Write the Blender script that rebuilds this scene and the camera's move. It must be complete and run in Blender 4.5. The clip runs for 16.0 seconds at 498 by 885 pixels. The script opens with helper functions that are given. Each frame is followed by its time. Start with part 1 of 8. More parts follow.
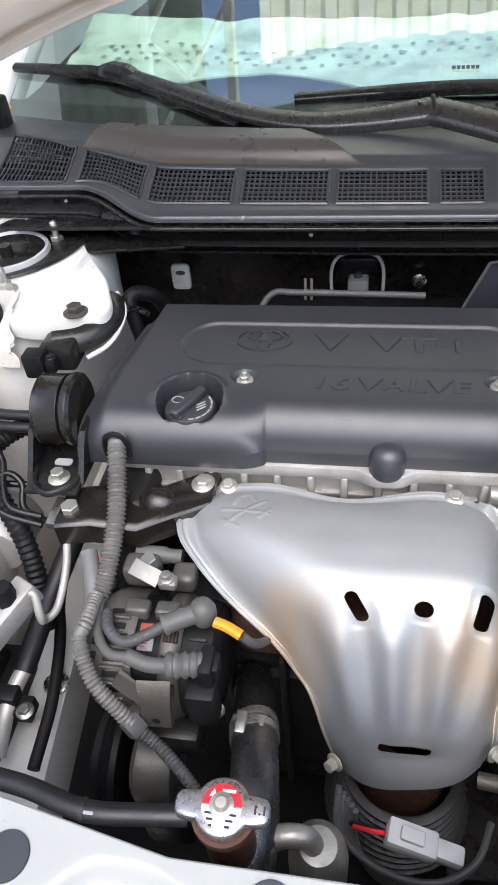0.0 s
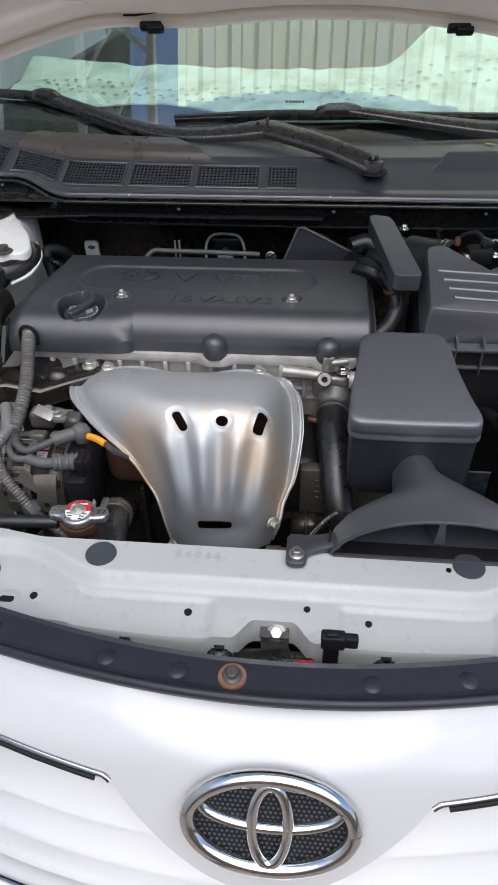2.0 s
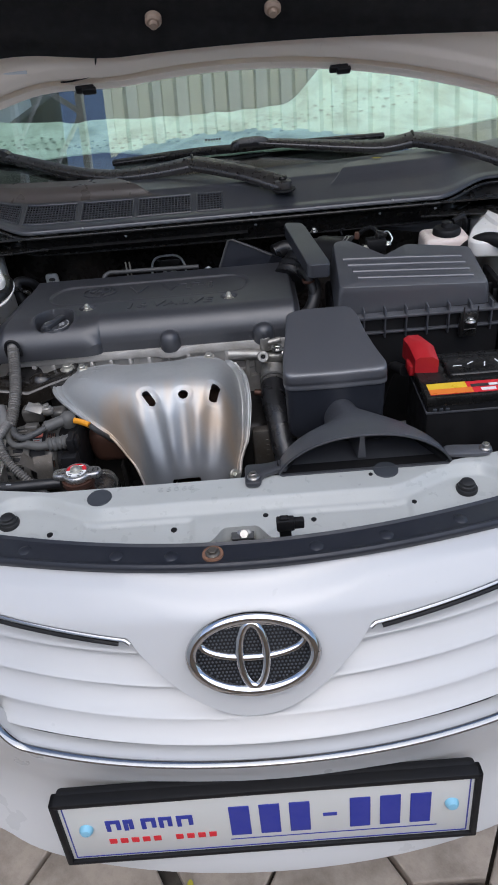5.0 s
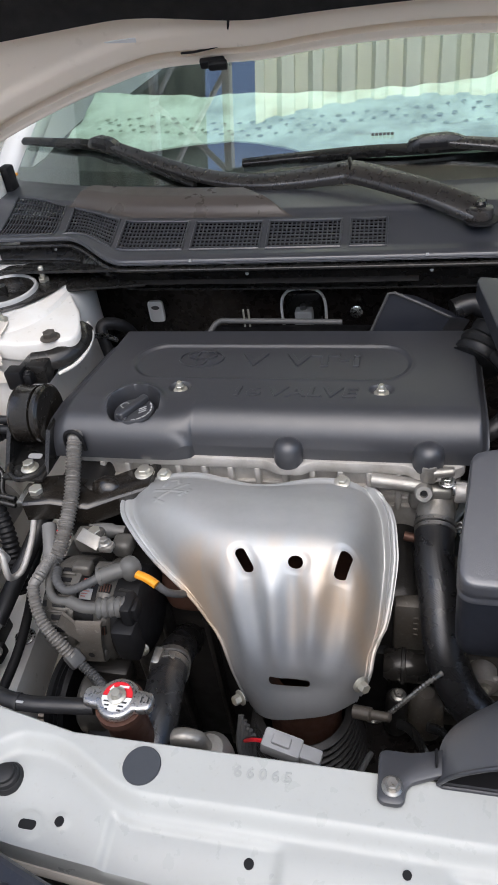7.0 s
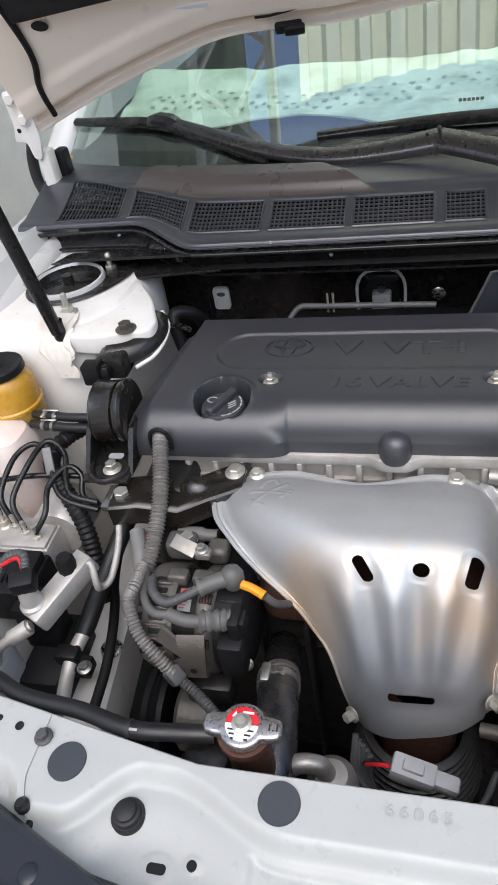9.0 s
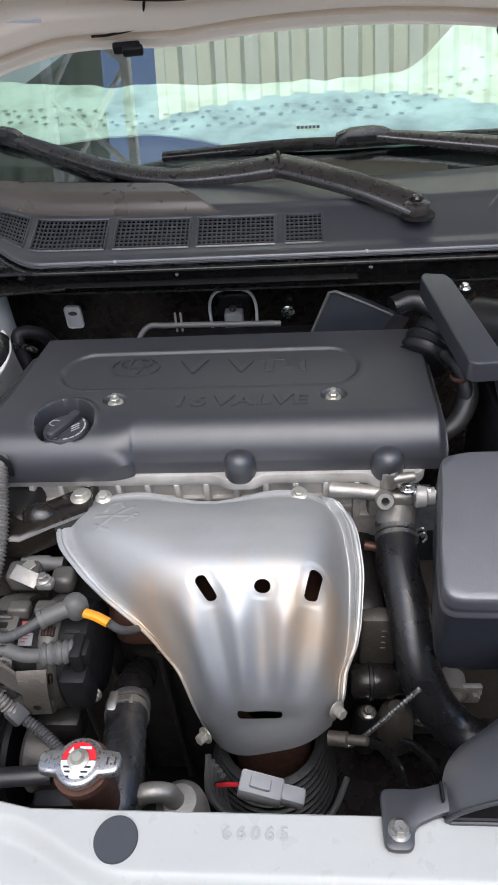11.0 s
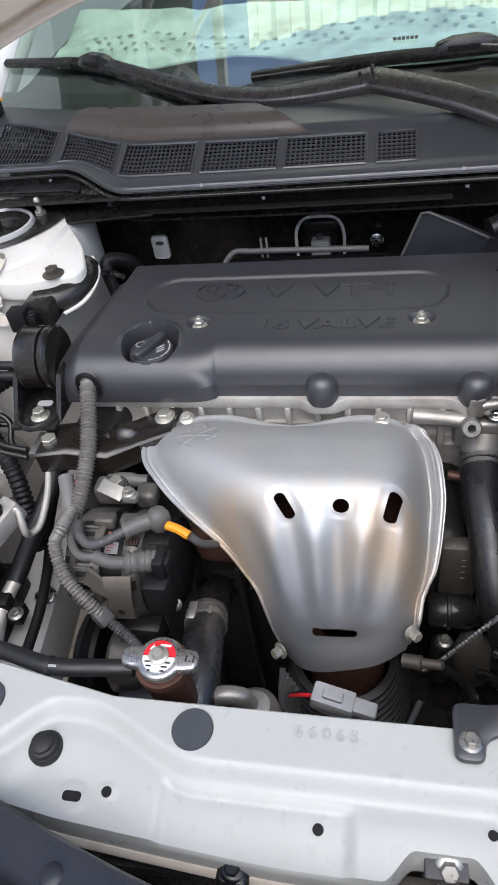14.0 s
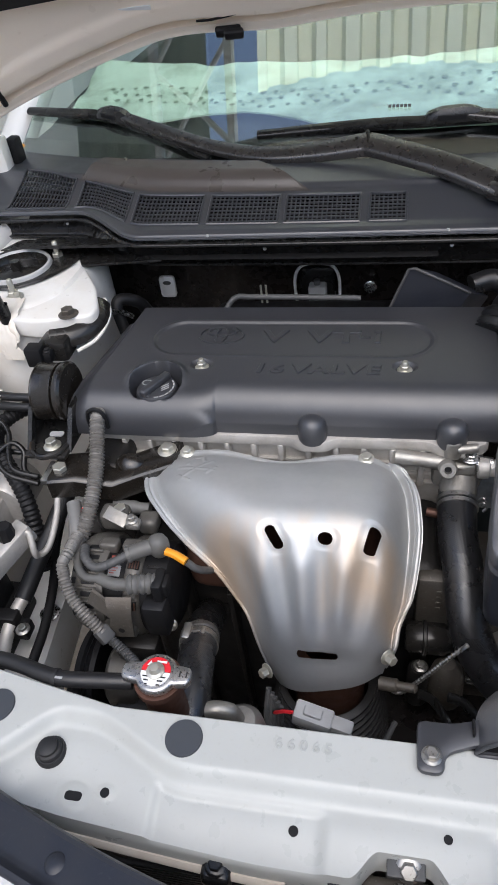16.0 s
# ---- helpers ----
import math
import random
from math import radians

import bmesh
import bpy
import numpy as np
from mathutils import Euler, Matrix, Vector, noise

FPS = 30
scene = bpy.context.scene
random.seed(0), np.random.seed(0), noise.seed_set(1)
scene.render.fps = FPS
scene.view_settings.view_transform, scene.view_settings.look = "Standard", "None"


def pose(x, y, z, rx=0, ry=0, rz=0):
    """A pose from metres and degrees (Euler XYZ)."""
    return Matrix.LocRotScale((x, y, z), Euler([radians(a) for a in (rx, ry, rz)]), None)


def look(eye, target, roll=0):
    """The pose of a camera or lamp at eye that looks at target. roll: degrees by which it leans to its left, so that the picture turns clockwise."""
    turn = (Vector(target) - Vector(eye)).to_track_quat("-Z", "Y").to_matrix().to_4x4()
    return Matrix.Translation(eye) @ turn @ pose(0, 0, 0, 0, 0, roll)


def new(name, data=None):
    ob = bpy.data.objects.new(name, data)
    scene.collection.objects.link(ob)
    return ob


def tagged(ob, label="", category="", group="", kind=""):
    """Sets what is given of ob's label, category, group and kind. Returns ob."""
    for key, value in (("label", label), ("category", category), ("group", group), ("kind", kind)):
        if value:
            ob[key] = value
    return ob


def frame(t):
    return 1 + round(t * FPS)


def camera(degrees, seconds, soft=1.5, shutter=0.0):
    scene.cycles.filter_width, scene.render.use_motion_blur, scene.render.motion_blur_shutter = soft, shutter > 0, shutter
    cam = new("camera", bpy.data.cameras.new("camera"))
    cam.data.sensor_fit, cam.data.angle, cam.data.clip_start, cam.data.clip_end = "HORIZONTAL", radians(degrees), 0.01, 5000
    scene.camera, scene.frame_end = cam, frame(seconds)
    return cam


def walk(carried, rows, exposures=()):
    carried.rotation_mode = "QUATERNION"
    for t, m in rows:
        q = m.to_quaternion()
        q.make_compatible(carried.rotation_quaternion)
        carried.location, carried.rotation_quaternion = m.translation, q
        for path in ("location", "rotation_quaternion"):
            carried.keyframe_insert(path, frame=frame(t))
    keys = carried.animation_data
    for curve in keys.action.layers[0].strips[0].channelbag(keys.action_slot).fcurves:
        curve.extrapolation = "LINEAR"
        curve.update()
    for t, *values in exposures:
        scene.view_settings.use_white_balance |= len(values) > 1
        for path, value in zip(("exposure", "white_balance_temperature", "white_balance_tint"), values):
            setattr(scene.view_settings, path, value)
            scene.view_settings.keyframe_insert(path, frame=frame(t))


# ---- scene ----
cam = camera(40.4, 16.0, 1.7)

PATH = [
    (0, (-0.149, -0.093, 1.315), (-0.46, 1.352, -0.033), -5.7),
    (0.5, (-0.112, -0.202, 1.318), (-0.365, 1.285, 0.005), -6.3),
    (1, (-0.066, -0.281, 1.336), (-0.291, 1.261, 0.082), -4.2),
    (1.5, (0.017, -0.39, 1.318), (-0.175, 1.136, 0.039), -1.2),
    (2, (0.029, -0.466, 1.348), (-0.141, 1.089, 0.102), -1.3),
    (2.5, (0.004, -0.559, 1.35), (-0.027, 1.024, 0.129), -0.9),
    (3, (-0.007, -0.649, 1.343), (0.059, 0.949, 0.142), -1.1),
    (3.5, (0.036, -0.713, 1.341), (0.084, 0.893, 0.149), -1.9),
    (3.7, (0.057, -0.745, 1.341), (-0.006, 0.866, 0.158), -3.0),
    (5.8, (0.021, -0.552, 1.402), (-0.012, 1.094, 0.266), -7.0),
    (6, (0.009, -0.482, 1.388), (-0.027, 1.179, 0.273), -7.3),
    (6.5, (0.001, -0.297, 1.375), (-0.268, 1.275, 0.168), -5.6),
    (7, (0.02, -0.228, 1.37), (-0.413, 1.276, 0.125), -8.2),
    (7.5, (0.002, -0.202, 1.354), (-0.468, 1.257, 0.07), -10.8),
    (8, (-0.061, -0.202, 1.362), (-0.562, 1.254, 0.086), -11.6),
    (8.2, (-0.082, -0.195, 1.355), (-0.59, 1.262, 0.083), -11.5),
    (10.3, (-0.091, -0.188, 1.346), (-0.445, 1.305, 0.063), -7.1),
    (10.5, (-0.081, -0.188, 1.342), (-0.393, 1.314, 0.059), -6.4),
    (11, (-0.042, -0.178, 1.348), (-0.2, 1.359, 0.079), -4.9),
    (11.5, (-0.019, -0.177, 1.336), (-0.081, 1.364, 0.062), -4.3),
    (12, (0.0, -0.185, 1.329), (-0.034, 1.335, 0.03), -4.8),
    (12.5, (0.024, -0.19, 1.335), (0.014, 1.323, 0.026), -5.0),
    (13, (0.034, -0.189, 1.324), (-0.015, 1.297, -0.014), -4.6),
    (13.5, (0.004, -0.191, 1.317), (-0.23, 1.24, -0.06), -7.0),
    (14, (-0.04, -0.198, 1.323), (-0.442, 1.217, -0.032), -10.0),
    (14.5, (-0.096, -0.202, 1.327), (-0.583, 1.199, -0.015), -10.5),
    (15, (-0.093, -0.213, 1.351), (-0.605, 1.165, -0.004), -11.5),
    (15.5, (-0.061, -0.226, 1.37), (-0.539, 1.188, 0.039), -10.3),
    (16, (-0.022, -0.235, 1.381), (-0.423, 1.223, 0.072), -8.0),
]
EXPOSURE = [(0, 0.6, 6020, 10), (1.0, 0.3, 5950, 10), (1.5, 0.27, 5950, 10), (2.0, -0.01, 5980, 10), (2.5, -0.13, 5930, 10), (3.0, -0.28, 5820, 10), (3.7, -0.38, 5720, 10), (5.8, -0.33, 5720, 10), (6.5, 0.02, 5980, 10), (7.5, 0.23, 6120, 10), (8.2, 0.24, 6100, 10),
            (10.3, 0.28, 6060, 10), (11.5, 0.38, 5970, 10), (12.5, 0.34, 5970, 10), (13.5, 0.34, 5970, 10), (14.5, 0.18, 6020, 10), (16.0, 0.14, 6020, 10)]
walk(cam, [(t, look(eye, target, roll)) for t, eye, target, roll in PATH], EXPOSURE)

# ---- world, sun and exposure ----
world = bpy.data.worlds.new("sky")
scene.world = world
world.use_nodes = True
wn = world.node_tree
sky = wn.nodes.new("ShaderNodeTexSky")
sky.sky_type = "NISHITA"
sky.sun_disc = False
sky.sun_elevation, sky.sun_rotation = radians(60), radians(180)
sky.air_density, sky.dust_density = 1.1, 3.0
wn.links.new(sky.outputs[0], wn.nodes["Background"].inputs[0])
wn.nodes["Background"].inputs[1].default_value = 0.20
sun_data = bpy.data.lights.new("sun", "SUN")
sun_data.energy, sun_data.angle, sun_data.color = 2.1, radians(75), (1.0, 0.93, 0.84)
sun = new("sun", sun_data)
sun.matrix_world = look((1.4, -3.9, 8.6), (0, 0.4, 0.8))


# ---- materials ----
def material(name, color, rough=0.5, metal=0.0, spot=None, spot_scale=6.0, spot_amount=0.25, grain=0.0,
             grain_scale=900.0, coat=0.0, rough_vary=0.12, ior=1.45, dust=0.0):
    """Principled surface with large blotches, small wear in the roughness and fine grain in the relief."""
    m = bpy.data.materials.new(name)
    m.use_nodes = True
    nt = m.node_tree
    b = nt.nodes["Principled BSDF"]
    b.inputs["Roughness"].default_value, b.inputs["Metallic"].default_value = rough, metal
    b.inputs["Coat Weight"].default_value, b.inputs["Coat Roughness"].default_value = coat, 0.08
    b.inputs["IOR"].default_value = ior
    co = nt.nodes.new("ShaderNodeTexCoord")
    big = nt.nodes.new("ShaderNodeTexNoise")
    big.inputs["Scale"].default_value, big.inputs["Detail"].default_value = spot_scale, 8.0
    big.inputs["Roughness"].default_value = 0.65
    nt.links.new(co.outputs["Object"], big.inputs["Vector"])
    ramp = nt.nodes.new("ShaderNodeMapRange")
    ramp.inputs[1].default_value, ramp.inputs[2].default_value = 0.42, 0.72
    nt.links.new(big.outputs[0], ramp.inputs[0])
    mix = nt.nodes.new("ShaderNodeMix")
    mix.data_type = "RGBA"
    mix.inputs[6].default_value = (*color, 1)
    mix.inputs[7].default_value = (*(spot or [c * 0.75 for c in color]), 1)
    amount = nt.nodes.new("ShaderNodeMath")
    amount.operation = "MULTIPLY"
    amount.inputs[1].default_value = spot_amount
    nt.links.new(ramp.outputs[0], amount.inputs[0])
    nt.links.new(amount.outputs[0], mix.inputs[0])
    last = mix.outputs[2]
    if dust:
        speck = nt.nodes.new("ShaderNodeTexNoise")
        speck.inputs["Scale"].default_value, speck.inputs["Detail"].default_value = 260.0, 2.0
        nt.links.new(co.outputs["Object"], speck.inputs["Vector"])
        cut = nt.nodes.new("ShaderNodeMapRange")
        cut.inputs[1].default_value, cut.inputs[2].default_value, cut.inputs[4].default_value = 0.62, 0.74, dust
        nt.links.new(speck.outputs[0], cut.inputs[0])
        over = nt.nodes.new("ShaderNodeMix")
        over.data_type = "RGBA"
        over.inputs[7].default_value = (0.30, 0.27, 0.23, 1)
        nt.links.new(cut.outputs[0], over.inputs[0])
        nt.links.new(last, over.inputs[6])
        last = over.outputs[2]
    nt.links.new(last, b.inputs["Base Color"])
    fine = nt.nodes.new("ShaderNodeTexNoise")
    fine.inputs["Scale"].default_value, fine.inputs["Detail"].default_value = spot_scale * 7, 6.0
    nt.links.new(co.outputs["Object"], fine.inputs["Vector"])
    rr = nt.nodes.new("ShaderNodeMapRange")
    rr.inputs[1].default_value, rr.inputs[2].default_value = 0.3, 0.7
    rr.inputs[3].default_value, rr.inputs[4].default_value = max(rough - rough_vary, 0.02), min(rough + rough_vary, 1)
    nt.links.new(fine.outputs[0], rr.inputs[0])
    nt.links.new(rr.outputs[0], b.inputs["Roughness"])
    if grain:
        g = nt.nodes.new("ShaderNodeTexNoise")
        g.inputs["Scale"].default_value, g.inputs["Detail"].default_value = grain_scale, 3.0
        nt.links.new(co.outputs["Object"], g.inputs["Vector"])
        bump = nt.nodes.new("ShaderNodeBump")
        bump.inputs["Strength"].default_value, bump.inputs["Distance"].default_value = grain, 0.0006
        nt.links.new(g.outputs[0], bump.inputs["Height"])
        nt.links.new(bump.outputs[0], b.inputs["Normal"])
    return m


white_paint = material("white_car_paint", (0.53, 0.53, 0.525), 0.3, coat=0.6, spot_amount=0.03, spot_scale=2.5, rough_vary=0.03)
support_paint = material("thin_white_paint", (0.405, 0.412, 0.393), 0.36, coat=0.12, spot=(0.46, 0.48, 0.46), spot_amount=0.4, spot_scale=9, dust=0.12)
bay_paint = material("bay_white_paint", (0.76, 0.75, 0.72), 0.38, spot=(0.55, 0.47, 0.36), spot_amount=0.35, spot_scale=11)
# white paint tinted cream for the warm light bounced up from the ground
inner_paint = material("hood_paint_with_warm_bounce", (0.97, 0.86, 0.73), 0.38, spot=(0.95, 0.83, 0.69), spot_amount=0.3, spot_scale=7)
cover_black = material("satin_black_cover", (0.033, 0.034, 0.039), 0.40, rough_vary=0.03, spot=(0.037, 0.039, 0.046), spot_amount=0.5, grain=0.06, grain_scale=1800, ior=1.72, dust=0.04)
box_black = material("grained_black_plastic", (0.050, 0.052, 0.060), 0.37, spot=(0.058, 0.060, 0.068), spot_amount=0.4, grain=0.4, grain_scale=1500, ior=2.05, rough_vary=0.03, dust=0.06)
# real black plastic, and painted shade in holes, slots and deep gaps
deep_black = material("dull_black_plastic_and_shade", (0.007, 0.007, 0.008), 0.55, spot=(0.016, 0.015, 0.014), spot_amount=0.5, ior=1.35)
cowl_black = material("weathered_cowl_plastic", (0.030, 0.032, 0.039), 0.37, spot=(0.042, 0.044, 0.051), spot_amount=0.5, spot_scale=4, grain=0.2, ior=1.85, rough_vary=0.05, dust=0.03)
panel_black = material("bronzed_cowl_plastic", (0.070, 0.060, 0.054), 0.34, spot=(0.064, 0.055, 0.050), spot_amount=0.3, spot_scale=3, grain=0.2, ior=1.55)
gloss_black = material("gloss_black_steel", (0.010, 0.010, 0.010), 0.27, spot=(0.045, 0.04, 0.035), spot_amount=0.4)
strip_black = material("black_seal_plastic", (0.018, 0.020, 0.027), 0.40, spot=(0.026, 0.028, 0.034), spot_amount=0.5, spot_scale=6, dust=0.03)
label_red = material("faded_red_label", (0.36, 0.07, 0.05), 0.5, spot=(0.3, 0.16, 0.12), spot_amount=0.6, spot_scale=60)
rubber = material("black_rubber", (0.014, 0.014, 0.015), 0.55, spot=(0.04, 0.039, 0.037), spot_amount=0.4, grain=0.15)
hose_plain = material("plain_hose_rubber", (0.011, 0.011, 0.012), 0.42, spot=(0.024, 0.023, 0.023), spot_amount=0.5, grain=0.3, grain_scale=700)
felt = material("black_insulation_felt", (0.011, 0.010, 0.010), 0.9, spot=(0.02, 0.018, 0.016), spot_amount=0.6, grain=0.8, grain_scale=600)
wall_dark = material("dark_firewall_lining", (0.013, 0.011, 0.0105), 0.28, spot=(0.034, 0.023, 0.017), spot_amount=0.4, spot_scale=8)
alu = material("cast_aluminium", (0.38, 0.37, 0.345), 0.48, metal=0.8, spot=(0.19, 0.165, 0.135), spot_amount=0.6, spot_scale=22, grain=0.5, grain_scale=420)
alu_bright = material("clean_cast_aluminium", (0.50, 0.48, 0.45), 0.48, metal=0.45, spot=(0.30, 0.275, 0.24), spot_amount=0.7, spot_scale=30, grain=0.4, grain_scale=500)
casing_grey = material("grey_alternator_casing", (0.125, 0.118, 0.106), 0.46, metal=0.4, spot=(0.055, 0.048, 0.040), spot_amount=0.6, spot_scale=30, grain=0.5, grain_scale=500)
bracket_black = material("brownish_black_steel", (0.013, 0.011, 0.009), 0.24, spot=(0.026, 0.021, 0.016), spot_amount=0.5, spot_scale=15, rough_vary=0.05, ior=1.6)
# casting colour lowered to near black for the shade deep in the bay
block_dark = material("oily_shaded_casting", (0.020, 0.019, 0.0185), 0.42, metal=0.4, spot=(0.040, 0.036, 0.032), spot_amount=0.6, spot_scale=25, grain=0.5, grain_scale=400)
# grime, plus a base darkened for the weak light low down
alu_dull = material("grimy_dimmed_aluminium", (0.115, 0.105, 0.092), 0.5, metal=0.6, spot=(0.10, 0.08, 0.06), spot_amount=0.7, spot_scale=26, grain=0.5, grain_scale=420, dust=0.3)
outlet_grey = material("dull_outlet_casting", (0.24, 0.23, 0.21), 0.5, metal=0.5, spot=(0.13, 0.115, 0.095), spot_amount=0.6, spot_scale=24, grain=0.5, grain_scale=420)
zinc = material("zinc_plated_steel", (0.60, 0.585, 0.52), 0.42, metal=0.85, spot=(0.5, 0.46, 0.36), spot_amount=0.4, spot_scale=60, rough_vary=0.06)
steel = material("bright_steel", (0.68, 0.68, 0.67), 0.28, metal=1.0, spot=(0.42, 0.40, 0.37), spot_amount=0.4, spot_scale=40)
dark_chrome = material("dulled_chrome", (0.36, 0.36, 0.36), 0.12, metal=1.0, spot_amount=0.1, rough_vary=0.04)
fastener_tan = material("tan_fastener_plastic", (0.42, 0.31, 0.23), 0.5, spot=(0.3, 0.2, 0.14), spot_amount=0.5, spot_scale=40)
chrome = material("chrome", (0.62, 0.62, 0.62), 0.06, metal=1.0, spot_amount=0.05, rough_vary=0.03)
rust = material("rusted_steel", (0.17, 0.085, 0.052), 0.75, metal=0.2, spot=(0.36, 0.22, 0.14), spot_amount=0.8, spot_scale=30, grain=0.6)
exhaust_brown = material("heat_browned_steel", (0.13, 0.065, 0.045), 0.5, metal=0.6, spot=(0.06, 0.035, 0.03), spot_amount=0.8, spot_scale=18)
grey_plastic = material("grey_plastic", (0.16, 0.158, 0.152), 0.42, spot=(0.12, 0.115, 0.11), spot_amount=0.5, spot_scale=30)
boot_grey = material("grey_boot_rubber", (0.105, 0.103, 0.097), 0.45, spot=(0.075, 0.072, 0.067), spot_amount=0.5, spot_scale=30, grain=0.2)
light_grey = material("light_grey_plastic", (0.37, 0.375, 0.38), 0.42, spot=(0.25, 0.24, 0.22), spot_amount=0.5, spot_scale=30)
conduit_grey = material("grey_loom_sleeve", (0.165, 0.158, 0.146), 0.34, spot=(0.09, 0.08, 0.07), spot_amount=0.7, spot_scale=25)
amber = material("amber_reservoir_plastic", (0.50, 0.27, 0.03), 0.3, spot=(0.42, 0.20, 0.02), spot_amount=0.4, spot_scale=15, coat=0.3)
amber_dark = material("fluid_in_reservoir", (0.30, 0.20, 0.05), 0.3, spot=(0.2, 0.12, 0.03), spot_amount=0.4, coat=0.3)
milky = material("milky_white_plastic", (0.70, 0.62, 0.56), 0.35, spot=(0.70, 0.45, 0.42), spot_amount=0.4, spot_scale=9)
red_plastic = material("red_terminal_plastic", (0.40, 0.015, 0.02), 0.4, spot=(0.28, 0.01, 0.015), spot_amount=0.4, grain=0.2)
red_ink = material("red_print", (0.62, 0.02, 0.03), 0.35, spot_amount=0.1)
yellow_ink = material("yellow_print", (0.75, 0.50, 0.03), 0.35, spot_amount=0.1)
orange_ink = material("orange_print", (0.75, 0.20, 0.03), 0.35, spot_amount=0.1)
clamp_steel = material("dulled_clamp_steel", (0.36, 0.35, 0.33), 0.36, metal=0.9, spot=(0.2, 0.19, 0.17), spot_amount=0.6, spot_scale=60)
arm_black = material("satin_wiper_black", (0.024, 0.022, 0.021), 0.30, spot=(0.036, 0.031, 0.027), spot_amount=0.5, spot_scale=20, rough_vary=0.06, ior=1.7)
hem_cream = material("cream_panel_hem", (0.60, 0.53, 0.44), 0.45, spot=(0.46, 0.37, 0.28), spot_amount=0.6, spot_scale=30)
white_ink = material("white_print", (0.75, 0.75, 0.74), 0.4, spot_amount=0.1)
dark_ink = material("dark_print", (0.03, 0.03, 0.03), 0.5, spot_amount=0.1)
blue_ink = material("blue_print", (0.03, 0.04, 0.30), 0.4, spot_amount=0.1)
bolt_blue = material("blue_plate_fixing", (0.25, 0.52, 0.68), 0.35, spot_amount=0.1)
plate_white = material("plate_sheeting", (0.60, 0.60, 0.57), 0.4, spot=(0.52, 0.52, 0.5), spot_amount=0.3)
yellow_tape = material("yellow_tape", (0.80, 0.33, 0.02), 0.4, spot_amount=0.15)
grey_mark = material("stamped_figures", (0.36, 0.37, 0.355), 0.4, spot_amount=0.15)
pad_grey = material("dark_plug_plastic", (0.045, 0.05, 0.058), 0.5, spot_amount=0.2)
concrete = material("grey_paver_concrete", (0.42, 0.36, 0.30), 0.85, spot=(0.15, 0.125, 0.10), spot_amount=0.85, spot_scale=9, grain=1.0, grain_scale=250)
soil = material("joint_soil", (0.05, 0.043, 0.036), 0.95, spot=(0.10, 0.09, 0.075), spot_amount=0.7, spot_scale=30, grain=1.0, grain_scale=150)
leaf_mat = material("fallen_leaf", (0.42, 0.38, 0.03), 0.6, spot=(0.30, 0.20, 0.03), spot_amount=0.6, spot_scale=40)
leather = material("dark_cabin_trim", (0.02, 0.02, 0.022), 0.6, spot_amount=0.3)
foil = material("silver_sunshade_foil", (0.64, 0.78, 0.70), 0.42, metal=0.1, spot=(0.20, 0.25, 0.18), spot_amount=0.9, spot_scale=11, grain=1.0, grain_scale=90)
dimple_grey = material("foil_dimple", (0.24, 0.31, 0.25), 0.5, spot_amount=0.3)
plaster = material("pale_plaster", (0.84, 0.835, 0.81), 0.8, spot=(0.5, 0.49, 0.46), spot_amount=0.5, spot_scale=1.5, grain=0.5, grain_scale=80)
lead_grey = material("dark_grey_lead", (0.075, 0.075, 0.075), 0.5, spot=(0.04, 0.04, 0.04), spot_amount=0.5, spot_scale=30)
sealant = material("cream_body_sealant", (0.74, 0.70, 0.63), 0.45, spot=(0.66, 0.55, 0.44), spot_amount=0.5, spot_scale=25, grain=0.5)
# brown of the added wall, set bright to throw warm light back
brick_brown = material("brown_rendered_wall", (0.60, 0.42, 0.27), 0.85, spot=(0.48, 0.33, 0.21), spot_amount=0.6, spot_scale=1.2, grain=0.5, grain_scale=80)
roof_green = material("grey_green_roof_steel", (0.40, 0.46, 0.40), 0.6, spot=(0.33, 0.38, 0.33), spot_amount=0.5, spot_scale=1.2)
cap_metal = material("brushed_cap_steel", (0.42, 0.41, 0.40), 0.32, metal=0.9, spot=(0.40, 0.38, 0.36), spot_amount=0.5, spot_scale=50)
truss_white = material("white_truss_steel", (0.72, 0.72, 0.70), 0.5, spot_amount=0.2)


def weave_material():
    """Hose rubber with a fine diamond weave in its relief."""
    m = material("woven_hose_rubber", (0.013, 0.013, 0.014), 0.29, spot=(0.028, 0.027, 0.027), spot_amount=0.5, ior=1.65)
    nt = m.node_tree
    co = nt.nodes.new("ShaderNodeTexCoord")
    waves = []
    for turn in (0.7, -0.7):
        mp = nt.nodes.new("ShaderNodeMapping")
        mp.inputs["Rotation"].default_value = (turn, turn, turn)
        w = nt.nodes.new("ShaderNodeTexWave")
        w.inputs["Scale"].default_value, w.inputs["Distortion"].default_value = 170.0, 0.3
        nt.links.new(co.outputs["Object"], mp.inputs["Vector"])
        nt.links.new(mp.outputs[0], w.inputs["Vector"])
        waves.append(w)
    mul = nt.nodes.new("ShaderNodeMath")
    mul.operation = "MULTIPLY"
    nt.links.new(waves[0].outputs["Fac"], mul.inputs[0])
    nt.links.new(waves[1].outputs["Fac"], mul.inputs[1])
    bump = nt.nodes.new("ShaderNodeBump")
    bump.inputs["Strength"].default_value, bump.inputs["Distance"].default_value = 0.18, 0.0010
    nt.links.new(mul.outputs[0], bump.inputs["Height"])
    nt.links.new(bump.outputs[0], nt.nodes["Principled BSDF"].inputs["Normal"])
    return m


hose_rubber = weave_material()


